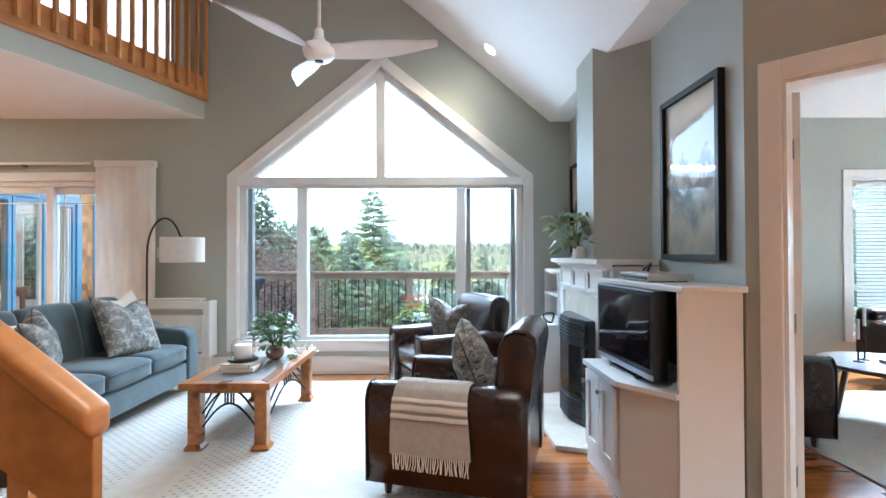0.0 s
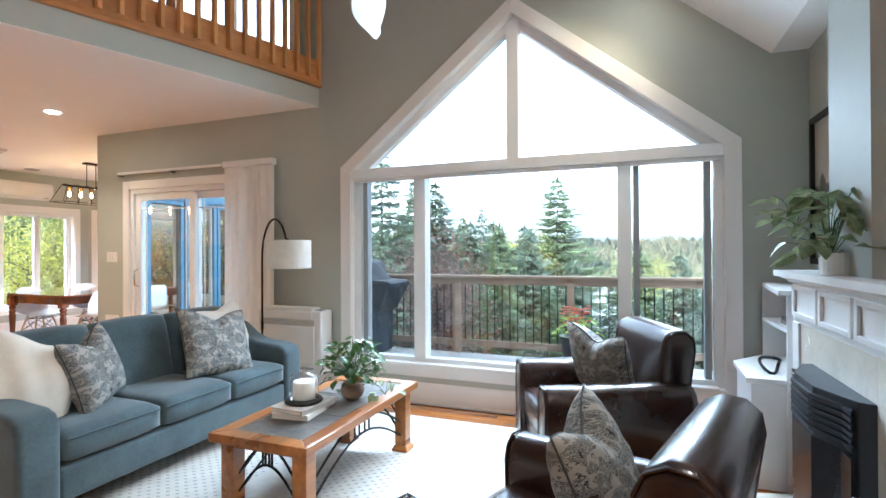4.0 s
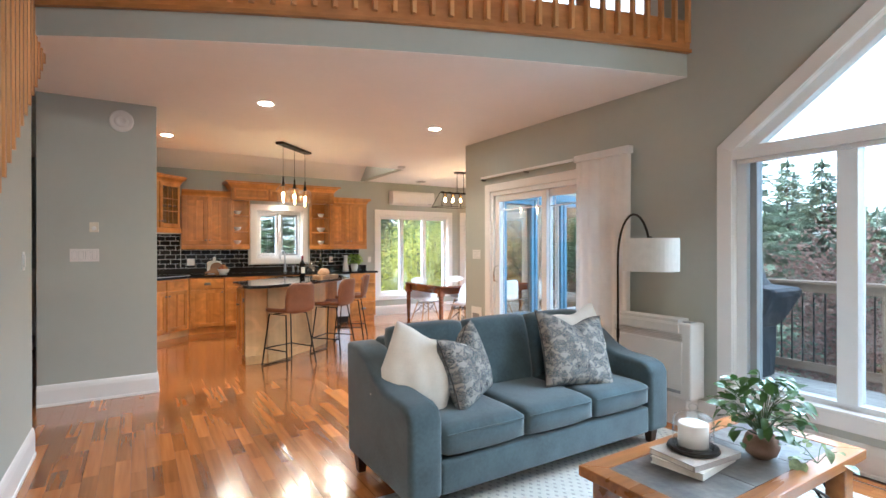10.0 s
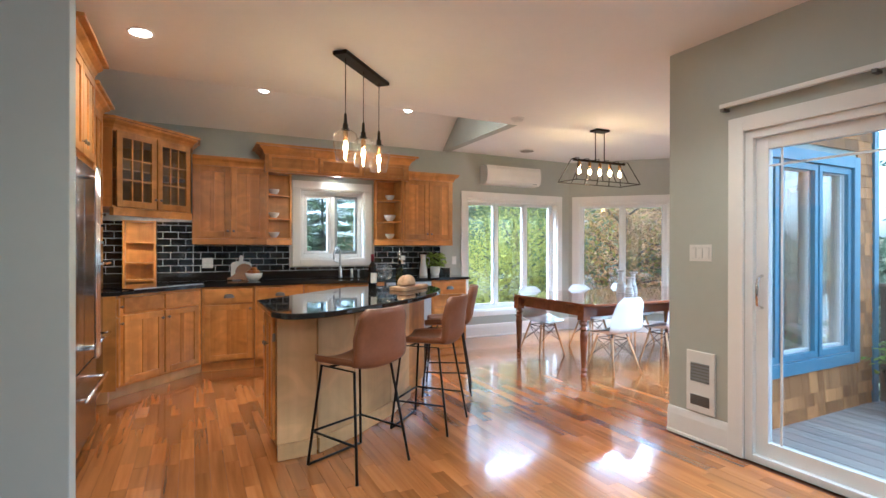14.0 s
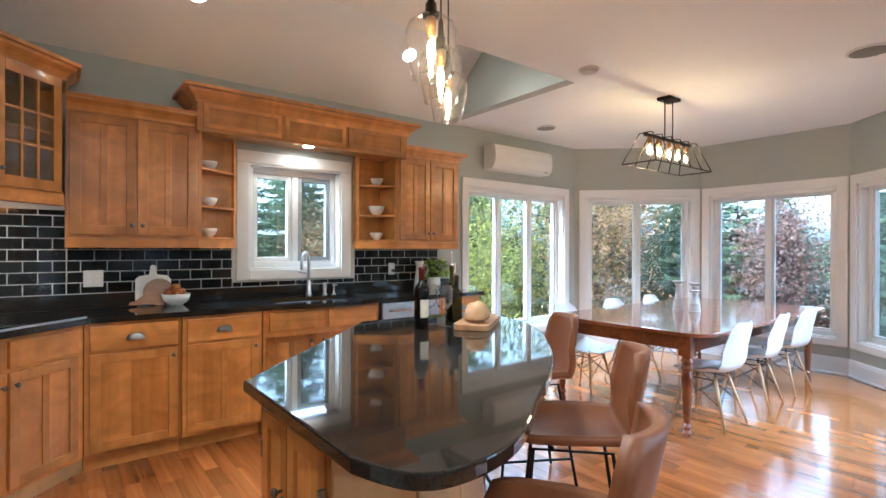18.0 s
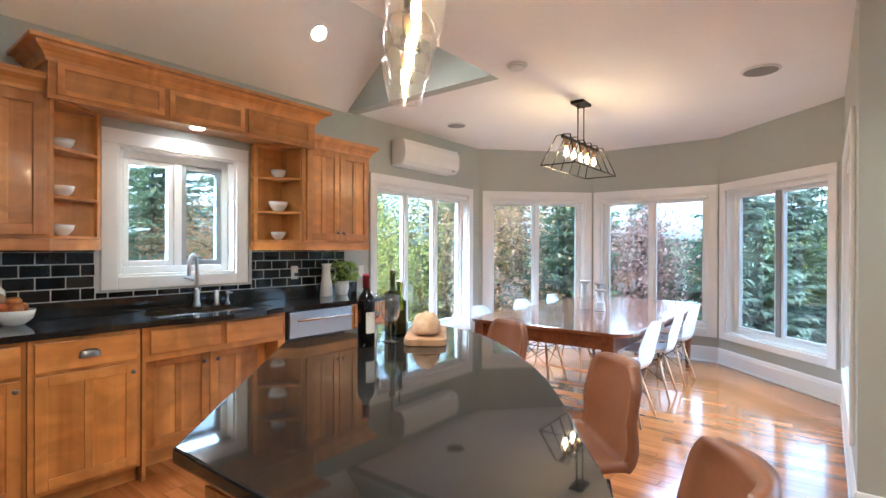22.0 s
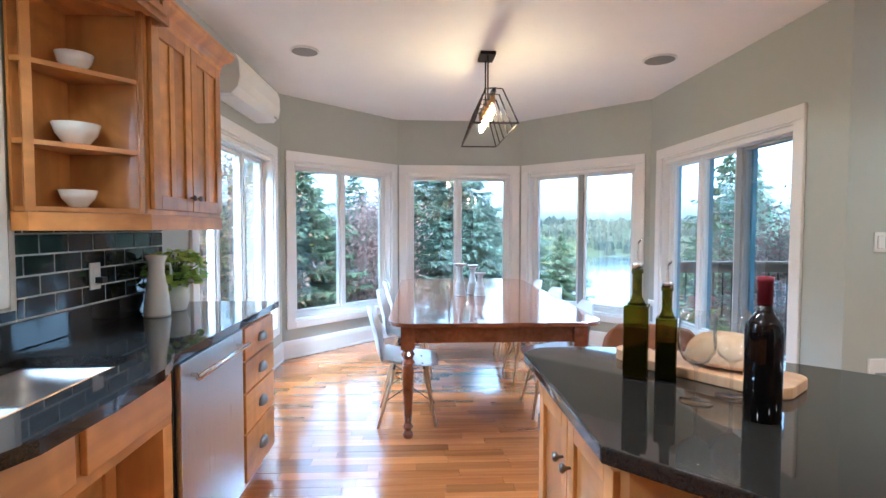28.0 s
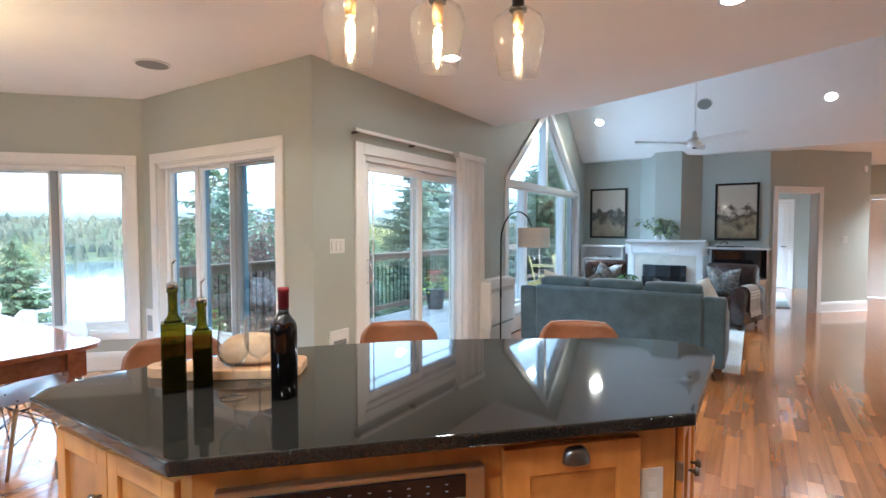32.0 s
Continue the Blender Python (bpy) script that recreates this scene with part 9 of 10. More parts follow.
for x, y, h, lab in ((-7.22, 7.11, 0.29, "white turned candlestick with a wooden rim"), (-7.10, 7.20, 0.27, "white turned candlestick, middle one"), (-7.045, 7.075, 0.21, "shorter white turned candlestick")):
    z = DZ + 0.0005
    c = thing("candlestick", lab, "candlestick", at=(x, y, z), group="candlesticks on the table")
    part("body", Mesh().lathe([(0.054, z), (0.055, z + 0.008), (0.049, z + 0.014), (0.052, z + 0.022), (0.046, z + h * 0.22), (0.042, z + h * 0.36), (0.045, z + h * 0.39), (0.033, z + h * 0.43), (0.025, z + h * 0.62), (0.022, z + h * 0.80), (0.030, z + h * 0.83), (0.026, z + h * 0.86), (0.034, z + h * 0.91)], x, y, 22), CHALK, c, smooth=True)
    part("cup", Mesh().lathe([(0.034, z + h * 0.911), (0.042, z + h * 0.93), (0.054, z + h * 0.965), (0.055, z + h), (0.001, z + h)], x, y, 22), THROW, c, "grey-brown wooden cup")

# cage chandelier over the table
cd = thing("chandelier", "black cage chandelier with five filament bulbs", "chandelier", at=(-7.05, 6.6, ZC))
CXC, CYC = -7.06, 6.60
part("canopy", box(CXC - 0.06, CYC - 0.10, ZC - 0.028, CXC + 0.06, CYC + 0.10, ZC - 0.001), BRONZE, cd, "", 0.004)
for dy in (-0.07, 0.07):
    part("rod", Mesh().tube([(CXC, CYC + dy, ZC - 0.028), (CXC, CYC + dy, 2.36)], 0.006, 8), BRONZE, cd)
L0, L1, ZB, ZTp = 0.50, 0.385, 2.10, 2.34
WB, WT_ = 0.155, 0.062
part("top_bar", box(CXC - 0.014, CYC - L1 - 0.02, ZTp - 0.002, CXC + 0.014, CYC + L1 + 0.02, ZTp + 0.024), BRONZE, cd, "", 0.003)
bars = [((-WB, -L0), (WB, -L0)), ((WB, -L0), (WB, L0)), ((WB, L0), (-WB, L0)), ((-WB, L0), (-WB, -L0))]
for (a, b), (c, d) in bars:
    part("cage_bar", Mesh().tube([(CXC + a, CYC + b, ZB), (CXC + c, CYC + d, ZB)], 0.006, 6), BRONZE, cd)
for k in range(6):
    f = k / 5 * 2 - 1
    for s in (-1, 1):
        part("cage_bar", Mesh().tube([(CXC + s * WB, CYC + f * L0, ZB), (CXC + s * WT_, CYC + f * L1, ZTp + 0.026), (CXC, CYC + f * L1, ZTp + 0.031)], 0.0055, 6), BRONZE, cd)
for k in range(5):
    y = CYC + (k - 2) * 0.16
    part("socket", Mesh().lathe([(0.019, ZTp - 0.003), (0.021, ZTp - 0.045), (0.016, ZTp - 0.06)], CXC, y, 14), BRASS, cd, "dark brass lamp holder", smooth=True)
    b = part("bulb", Mesh().lathe([(0.014, ZTp - 0.06), (0.018, ZTp - 0.075), (0.031, ZTp - 0.115), (0.029, ZTp - 0.145), (0.012, ZTp - 0.165), (0.001, ZTp - 0.167)], CXC, y, 18), BULBGLASS, cd, "clear filament bulb", smooth=True)
    b.visible_shadow = False
    part("filament", Mesh().lathe([(0.002, ZTp - 0.075), (0.012, ZTp - 0.09), (0.017, ZTp - 0.12), (0.012, ZTp - 0.142), (0.001, ZTp - 0.148)], CXC, y, 12), ORANGEGLOW, b, "glowing filament")

lamp = new("chandelier_lamp", bpy.data.lights.new("chandelier_lamp", "POINT"))
lamp.data.energy, lamp.data.color, lamp.data.shadow_soft_size = 0.42, (1.0, 0.52, 0.16), 0.05
lamp.location = (CXC, CYC + 0.08, ZTp - 0.20)

# ---- the next room, the bedroom and the loft, seen through openings ----
sr = thing("rug", "pale rug in the room beyond the doorway", "rug", at=(4.2, 3.4, 0))
part("weave", box(2.9, 2.0, 0.0008, 5.4, 4.6, 0.012), CARPET, sr, "", 0.004)
s2 = thing("sofa", "dark leather sofa in the room beyond the doorway", "sofa", at=(5.6, 4.5, 0))
part("base", box(4.75, 4.3, 0.06, 6.6, 5.1, 0.42), LEATHER, s2, "", 0.05, True, 3)
part("backrest", box(4.75, 4.9, 0.42, 6.6, 5.15, 0.72), LEATHER, s2, "", 0.07, True, 3)
part("arm", box(4.72, 4.28, 0.06, 4.95, 5.12, 0.62), LEATHER, s2, "", 0.07, True, 3)
a2 = copy_thing(chair, pose(2.70, 3.72, 0, 0, 0, facing((0.96, -0.28))))
tagged(a2, "dark brown leather armchair beyond the doorway")
rt = thing("round_table", "round dark wood coffee table beyond the doorway", "table", at=(3.6, 3.3, 0))
part("tabletop", Mesh().lathe([(0.44, 0.42), (0.45, 0.43), (0.45, 0.45), (0.001, 0.452)], 3.85, 3.75, 36), wood("walnut_table_top", (0.07, 0.035, 0.018), (0.16, 0.085, 0.045), 0.4), rt)
for a in (20, 140, 260):
    part("leg", Mesh().tube([(3.85 + 0.25 * math.cos(radians(a)), 3.75 + 0.25 * math.sin(radians(a)), 0.42), (3.85 + 0.32 * math.cos(radians(a)), 3.75 + 0.32 * math.sin(radians(a)), 0.0125)], 0.025, 8, r1=0.018), SOFALEG, rt)
for x, y, h in ((3.65, 3.80, 0.17), (3.76, 3.87, 0.26)):
    c = thing("candlestick", "thin black candlestick with a white candle", "candlestick", at=(x, y, 0.4525), group="candlesticks beyond the doorway")
    part("stem", Mesh().lathe([(0.035, 0.4525), (0.03, 0.458), (0.006, 0.465), (0.006, 0.45 + h), (0.014, 0.452 + h)], x, y, 14), BLACK, c)
    part("candle", Mesh().lathe([(0.011, 0.4525 + h), (0.011, 0.60 + h), (0.001, 0.605 + h)], x, y, 12), WAX, c)
tr = thing("tray", "white tray with a dark jar on the round table", "tray", at=(3.75, 3.3, 0.4525))
part("tray_plate", box(3.78, 3.53, 0.4525, 4.15, 3.77, 0.475), WHITEC, tr, "", 0.004)
part("jar", Mesh().lathe([(0.05, 0.4755), (0.05, 0.53), (0.045, 0.535), (0.045, 0.55), (0.001, 0.55)], 3.88, 3.65, 20), PLASTICB, tr)
bl9 = thing("window_blind", "white slatted blind drawn down over the window", "blind", at=(5.78, 5.45, 2.0))
part("head_rail", box(5.02, 5.405, 1.99, 6.54, 5.445, 2.03), TRIM, bl9, "", 0.004)
BLINDW = see_through(mat("white_blind_slat", (0.86, 0.86, 0.85), 0.6, vary=0.02), 0.5)
for k in range(38):
    z = 0.49 + k * 0.0395
    part("slat", Mesh().slab([(5.418, z), (5.436, z + 0.030), (5.4375, z + 0.0285), (5.4195, z - 0.0015)], 5.03, 6.53, "x"), BLINDW, bl9)
ht3 = thing("wall_heater", "small white wall heater in the room beyond the doorway", "heater", at=(4.05, 5.39, 0.5))
part("cover", box(3.95, 5.382, 0.40, 4.16, 5.3995, 0.80), PLASTICW, ht3, "", 0.005)
part("grille", box(3.985, 5.380, 0.53, 4.125, 5.3815, 0.70), GREYVINYL, ht3)
# bedroom
bed = thing("bed", "made bed with white pillows and a grey spread", "bed", at=(-7.6, -0.4, 0))
part("mattress", box(-8.4, -1.2, 0.28, -6.35, 0.45, 0.58), CREAM, bed, "", 0.05, True, 3)
part("spread", box(-7.9, -1.23, 0.20, -6.32, 0.48, 0.60), THROW, bed, "grey bedspread", 0.05, True, 3)
part("frame", box(-8.45, -1.22, 0.02, -6.38, 0.47, 0.19), SOFALEG, bed)
part("headboard", box(-8.6, -1.25, 0.02, -8.46, 0.5, 1.1), CREAM, bed, "", 0.03)
for y in (-0.8, 0.0):
    part("pillow", cushion_mesh(0.42, 0.62, 0.2, 10, 0.7, 0.1).moved(Matrix.Translation((-8.15, y, 0.60)) @ Matrix.Rotation(radians(35), 4, "Y")), CREAM, bed, "white pillow", smooth=True)
# loft
lp = thing("loft_plant", "tall leafy plant in a white pot up in the loft", "plant", at=(-5.35, 4.3, 3.05))
part("pot", Mesh().lathe([(0.12, 3.0505), (0.16, 3.08), (0.17, 3.30), (0.15, 3.30), (0.001, 3.27)], -5.35, 4.3, 22), WHITEC, lp, smooth=True)
leaf_cluster("leaves", -5.35, 4.3, 3.32, 60, 0.25, 0.75, 0.22, LEAF, lp, 31)
ls = thing("loft_bookcase", "low dark wooden bookcase with striped book spines in the loft", "bookcase", at=(-5.2, 2.2, 3.05))
part("case", Mesh().slab([(1.3, 3.052), (3.2, 3.052), (3.2, 3.30), (1.3, 3.85)], -5.5, -5.15, "x"), CHERRY, ls, "", 0.01)
rg = random.Random(8)
y = 1.35
while y < 2.9:
    w = rg.uniform(0.03, 0.06)
    hgt = min(rg.uniform(0.22, 0.30), 0.55)
    b = thing("book", "upright book in the loft bookcase", "book", at=(-5.12, y, 3.1), group="loft books")
    part("cover", box(-5.149, y, 3.07, -5.10, y + w - 0.004, 3.07 + hgt), (CREAM, THROW, SLATE, TAN)[rg.randrange(4)], b)
    y += w

# ---- outside: deck ----
DKZ = -0.10
dk = thing("deck", "weathered grey wooden deck behind the house", "deck", kind="structure")
y = 5.57
while y < 8.05:
    for a, b in ((-4.97, -1.9), (-1.896, 1.3), (1.304, 6.5)):
        part("deck_board", box(a, y + 0.003, DKZ - 0.035, b, y + 0.137, DKZ), DECKWOOD, dk)
    y += 0.14
part("deck_joists", box(-4.95, 5.60, DKZ - 0.30, 6.5, 8.06, DKZ - 0.036), DECKRAIL, dk)
rl = thing("deck_railing", "wooden deck railing with thin black metal balusters", "railing", at=(0, 8.1, DKZ))
part("top_rail", box(-4.95, 8.03, 0.965, 6.5, 8.17, 1.003), DECKRAIL, rl, "", 0.006)
part("upper_rail", box(-4.95, 8.08, 0.875, 6.5, 8.12, 0.964), DECKRAIL, rl, "", 0.004)
part("bottom_rail", box(-4.95, 8.08, 0.0, 6.5, 8.12, 0.09), DECKRAIL, rl, "", 0.004)
for x in (-4.9, -3.15, -1.55, 0.02, 1.65, 3.3, 5.0, 6.4):
    part("post", box(x - 0.045, 8.055, DKZ - 0.3, x + 0.045, 8.0795, 0.964), DECKRAIL, rl)
x = -4.8
bal = Mesh().tube([(0, 8.10, 0.05), (0, 8.10, 0.90)], 0.009, 6).data("baluster", BLACK)
while x < 6.4:
    b = part("baluster", bal, None, rl)
    b.location.x = x
    x += 0.108

# covered barbecue
bq = thing("covered_grill", "barbecue under a dark fitted cover on the deck", "grill", at=(-2.55, 7.55, DKZ))
GX = -2.86
prof = [(-0.35, 0.02), (-0.355, 0.30), (-0.37, 0.58), (-0.50, 0.70), (-0.625, 0.92), (-0.63, 1.00), (-0.60, 1.03), (-0.34, 1.04), (-0.31, 1.10), (-0.26, 1.25), (-0.20, 1.31), (0.17, 1.32), (0.235, 1.27), (0.29, 1.12), (0.33, 1.045), (0.60, 1.03), (0.63, 1.00), (0.62, 0.94), (0.53, 0.76), (0.44, 0.64), (0.375, 0.58), (0.365, 0.30), (0.36, 0.02)]
cov = Mesh()
n_s = len(prof)
rows = []
for yy, sc, top in ((-0.31, 0.95, 0.955), (-0.29, 0.99, 0.985), (-0.15, 1.0, 1.0), (0.0, 1.01, 1.005), (0.15, 1.0, 1.0), (0.29, 0.99, 0.985), (0.31, 0.95, 0.955)):
    rows.append([(GX + px * sc + 0.012 * math.sin(pz * 17 + yy * 13), 7.58 + yy + 0.02 * math.sin(px * 19 + pz * 7) * (1.3 - pz), DKZ + 0.01 + pz * (top if pz > 1.06 else 1.0)) for px, pz in prof])
nr = len(rows)
cov.add([p for r_ in rows for p in r_], [(i * n_s + j, i * n_s + j + 1, (i + 1) * n_s + j + 1, (i + 1) * n_s + j) for i in range(nr - 1) for j in range(n_s - 1)] + [tuple(range(n_s)), tuple((nr - 1) * n_s + j for j in range(n_s - 1, -1, -1))])
for sx in (-1, 1):
    part("leg", box(GX + sx * 0.30 - 0.02, 7.56, DKZ + 0.0005, GX + sx * 0.30 + 0.02, 7.60, DKZ + 0.05), BLACK, bq)
part("cover", cov, mat("dark_blue_grey_tarpaulin", (0.020, 0.023, 0.031), 0.6, vary=0.3, scale=5, bump=0.5, bump_scale=9), bq, "dark fitted cover with creases")


def flower_pot(x, y, seed):
    t = thing("flower_pot", "dark planter of red flowers on the deck", "flower pot", at=(x, y, DKZ), group="deck planters")
    part("pot", Mesh().lathe([(0.13, DKZ + 0.001), (0.14, DKZ + 0.01), (0.185, DKZ + 0.34), (0.195, DKZ + 0.35), (0.195, DKZ + 0.38), (0.17, DKZ + 0.38), (0.001, DKZ + 0.36)], x, y, 24), PLASTICB, t, "dark planter")
    leaf_cluster("leaves", x, y, DKZ + 0.36, 120, 0.25, 0.28, 0.07, BRIGHTLEAF, t, seed)
    rg_ = random.Random(seed)
    fm = Mesh()
    for k in range(75):
        a, rr = rg_.uniform(0, 6.28), 0.17 * math.sqrt(rg_.random())
        c = Vector((x + rr * math.cos(a), y + rr * math.sin(a), DKZ + 0.60 + rg_.uniform(-0.10, 0.14)))
        for j in range(5):
            b = a + j * 1.257
            d = Vector((math.cos(b), math.sin(b), 0.35)) * 0.036
            s = Vector((-math.sin(b), math.cos(b), 0)) * 0.020
            fm.add([c, c + d * 0.6 + s, c + d, c + d * 0.6 - s], [(0, 1, 2, 3)])
    part("flowers", fm, FLOWER, t, "red blossoms")


FLOWER = mat("red_petal", (0.62, 0.05, 0.03), 0.5, vary=0.25, scale=12, second=(0.75, 0.16, 0.06))
flower_pot(0.12, 7.72, 41)
flower_pot(-4.62, 7.78, 42)
YELLOW = mat("yellow_chair_paint", (0.62, 0.52, 0.17), 0.5, vary=0.06)


def deck_chair():
    t = thing("adirondack_chair", "yellow slatted deck chair", "chair", group="deck chairs")
    for k in range(5):
        part("back_slat", Mesh().box(-0.25 + 0.105 * k, 0.22, 0.25, -0.16 + 0.105 * k, 0.24, 0.92 - 0.03 * abs(k - 2)).moved(Matrix.Rotation(radians(-14), 4, "X")), YELLOW, t, "", 0.004)
    for k in range(5):
        part("seat_slat", box(-0.27, -0.28 + 0.10 * k, 0.36 - 0.02 * k, 0.27, -0.20 + 0.10 * k, 0.38 - 0.02 * k), YELLOW, t)
    for s in (-1, 1):
        part("arm", box(s * 0.27 - 0.06, -0.34, 0.56, s * 0.27 + 0.06, 0.36, 0.58), YELLOW, t, "", 0.004)
        part("front_leg", box(s * 0.27 - 0.04, -0.30, 0.001, s * 0.27 + 0.04, -0.27, 0.559), YELLOW, t)
        part("side_rail", Mesh().slab([(-0.29, 0.34), (-0.29, 0.24), (0.5, 0.0), (0.55, 0.08)], s * 0.23 - 0.012, s * 0.23 + 0.012, "x"), YELLOW, t)
    return t


dc = deck_chair()
dc.matrix_basis = pose(4.4, 7.1, DKZ, 0, 0, 20)
copy_thing(dc, pose(5.7, 6.9, DKZ, 0, 0, -10))

# exterior of the dining wall: cedar shingles and a blue casing
ex = thing("wall_exterior", "cedar-shingled outer wall of the dining bay", "wall", kind="structure")
rg = random.Random(17)
sh_data = {}
z = DKZ
XE = -4.979
while z < 2.75:
    y = 5.565
    while y < 7.95:
        w = rg.choice((0.09, 0.11, 0.13, 0.15, 0.18))
        a, b = y, min(y + w, 7.95)
        inside = lambda yy: 5.80 < yy < 7.68
        if z + 0.14 > 0.30 and z < 2.15:
            if a < 5.80:
                b = min(b, 5.80)
            elif a < 7.68:
                a = 7.68
                y = 7.68
                b = min(a + w, 7.95)
        if b - a > 0.03:
            key = round(b - a, 2)
            if key not in sh_data:
                sh_data[key] = Mesh().add([(0, 0.001, 0), (0.016, 0.001, 0), (0.016, key - 0.002, 0), (0, key - 0.002, 0), (0, 0.001, 0.175), (0.004, 0.001, 0.175), (0.004, key - 0.002, 0.175), (0, key - 0.002, 0.175)], [(0, 3, 2, 1), (4, 5, 6, 7), (0, 1, 5, 4), (1, 2, 6, 5), (2, 3, 7, 6), (3, 0, 4, 7)]).data("shingle", SHINGLE)
            ob = new("shingle", sh_data[key])
            ob.location = (XE + 0.001, a, z + rg.uniform(-0.004, 0.004))
            ob.rotation_euler = (0, radians(-0.5), 0)
            ob.parent = ex
        y = b if b > y else y + w
    z += 0.105
bwn = thing("window_exterior_casing", "blue-painted outer window casing", "window", kind="structure")
for a, b, c, d in ((5.80, 0.30, 5.90, 2.15), (7.58, 0.30, 7.68, 2.15), (5.901, 2.05, 7.579, 2.15), (5.901, 0.30, 7.579, 0.40)):
    part("casing", box(XE + 0.001, a, b, XE + 0.035, c, d), BLUEPAINT, bwn, "", 0.004)
for a, b in ((5.91, 6.46), (6.48, 7.03), (7.05, 7.57)):
    fr = Mesh().box(XE - 0.025, a, 0.405, XE + 0.012, a + 0.05, 2.045).box(XE - 0.025, b - 0.05, 0.405, XE + 0.012, b, 2.045).box(XE - 0.025, a + 0.05, 0.405, XE + 0.012, b - 0.05, 0.46).box(XE - 0.025, a + 0.05, 1.99, XE + 0.012, b - 0.05, 2.045)
    part("sash", fr, BLUEPAINT, bwn, "", 0.003)
part("corner_board", box(XE - 0.05, 7.951, DKZ, XE + 0.03, 8.03, 2.75), BLUEPAINT, bwn)
tagged(part("roof_soffit", box(-9.6, 5.72, 2.93, -4.5, 9.6, 3.0), TRIM), "white eave above the dining bay", "roof", kind="structure")

# ---- ground, water and far hills ----
def ground_z(x, y):
    d = math.hypot(x + 3, y - 4)
    north = max(0.0, y - 9)
    base = -2.4 - 0.9 * min(1.0, max(0.0, (d - 9) / 20))
    lake = 1 / (1 + math.exp(-(north * 0.75 + max(0.0, x + 2) * 0.75 - 34) / 7))
    far = 1 / (1 + math.exp(-(d - 330) / 45))
    z = base - 11.5 * lake * (1 - far) + far * (4 + 9 * noise.noise((x * 0.004, y * 0.004, 0)) + 8 * noise.noise((x * 0.0015, y * 0.0015, 3)))
    z += 5.0 * (1 / (1 + math.exp(-(-x - 24) / 5))) * (1 - far)
    return z + 0.25 * noise.noise((x * 0.15, y * 0.15, 1))


rings = [0, 5, 9, 13, 17, 22, 28, 36, 46, 60, 78, 100, 130, 165, 205, 250, 300, 350, 400, 460, 560, 700, 950, 1500, 3500]
N = 96
gv, gf = [(-3, 4, ground_z(-3, 4))], []
for r_ in rings[1:]:
    for k in range(N):
        a = 2 * math.pi * k / N
        x, y = -3 + r_ * math.cos(a), 4 + r_ * math.sin(a)
        gv.append((x, y, min(ground_z(x, y), -0.6) if r_ < 300 else ground_z(x, y) if r_ < 900 else 6.0))
gf += [(0, 1 + k, 1 + (k + 1) % N) for k in range(N)]
for i in range(len(rings) - 2):
    gf += [(1 + i * N + k, 1 + i * N + (k + 1) % N, 1 + (i + 1) * N + (k + 1) % N, 1 + (i + 1) * N + k) for k in range(N)]
GRASS = mat("autumn_meadow", (0.03, 0.04, 0.016), 0.95, vary=0.4, scale=0.12, second=(0.085, 0.08, 0.03))
tagged(part("ground", Mesh().add(gv, gf), GRASS, smooth=True), "sloping autumn ground down to the water", "ground", kind="structure")
WATER = mat("pale_calm_water", (0.10, 0.12, 0.13), 0.08, vary=0.1, scale=0.05, bump=0.02, bump_scale=1.5)
tagged(part("water", Mesh().prism(arc(40, 120, 330, 0, 352, 44), -12.3, -12.0), WATER), "pale calm river reflecting the overcast sky", "water", kind="structure")

# ---- trees ----
def needle(name, a, b):
    return see_through(mat(name, a, 0.7, vary=0.3, scale=2.5, second=b, rand=0.18), 0.5)


SPRUCE_D = needle("spruce_needles", (0.100, 0.130, 0.095), (0.19, 0.23, 0.16))
SPRUCE_L = needle("young_spruce_needles", (0.085, 0.115, 0.060), (0.19, 0.23, 0.12))
BARK = mat("spruce_bark", (0.07, 0.055, 0.045), 0.9, vary=0.3, scale=4, bump=0.6, bump_scale=20)
YELLEAF = needle("yellow_green_leaves", (0.30, 0.31, 0.055), (0.52, 0.46, 0.12))
ORLEAF = needle("orange_brown_leaves", (0.30, 0.14, 0.055), (0.46, 0.26, 0.12))
REDLEAF = needle("dull_red_leaves", (0.19, 0.100, 0.085), (0.34, 0.21, 0.17))
GRLEAF = needle("green_leaves", (0.07, 0.095, 0.035), (0.16, 0.18, 0.06))


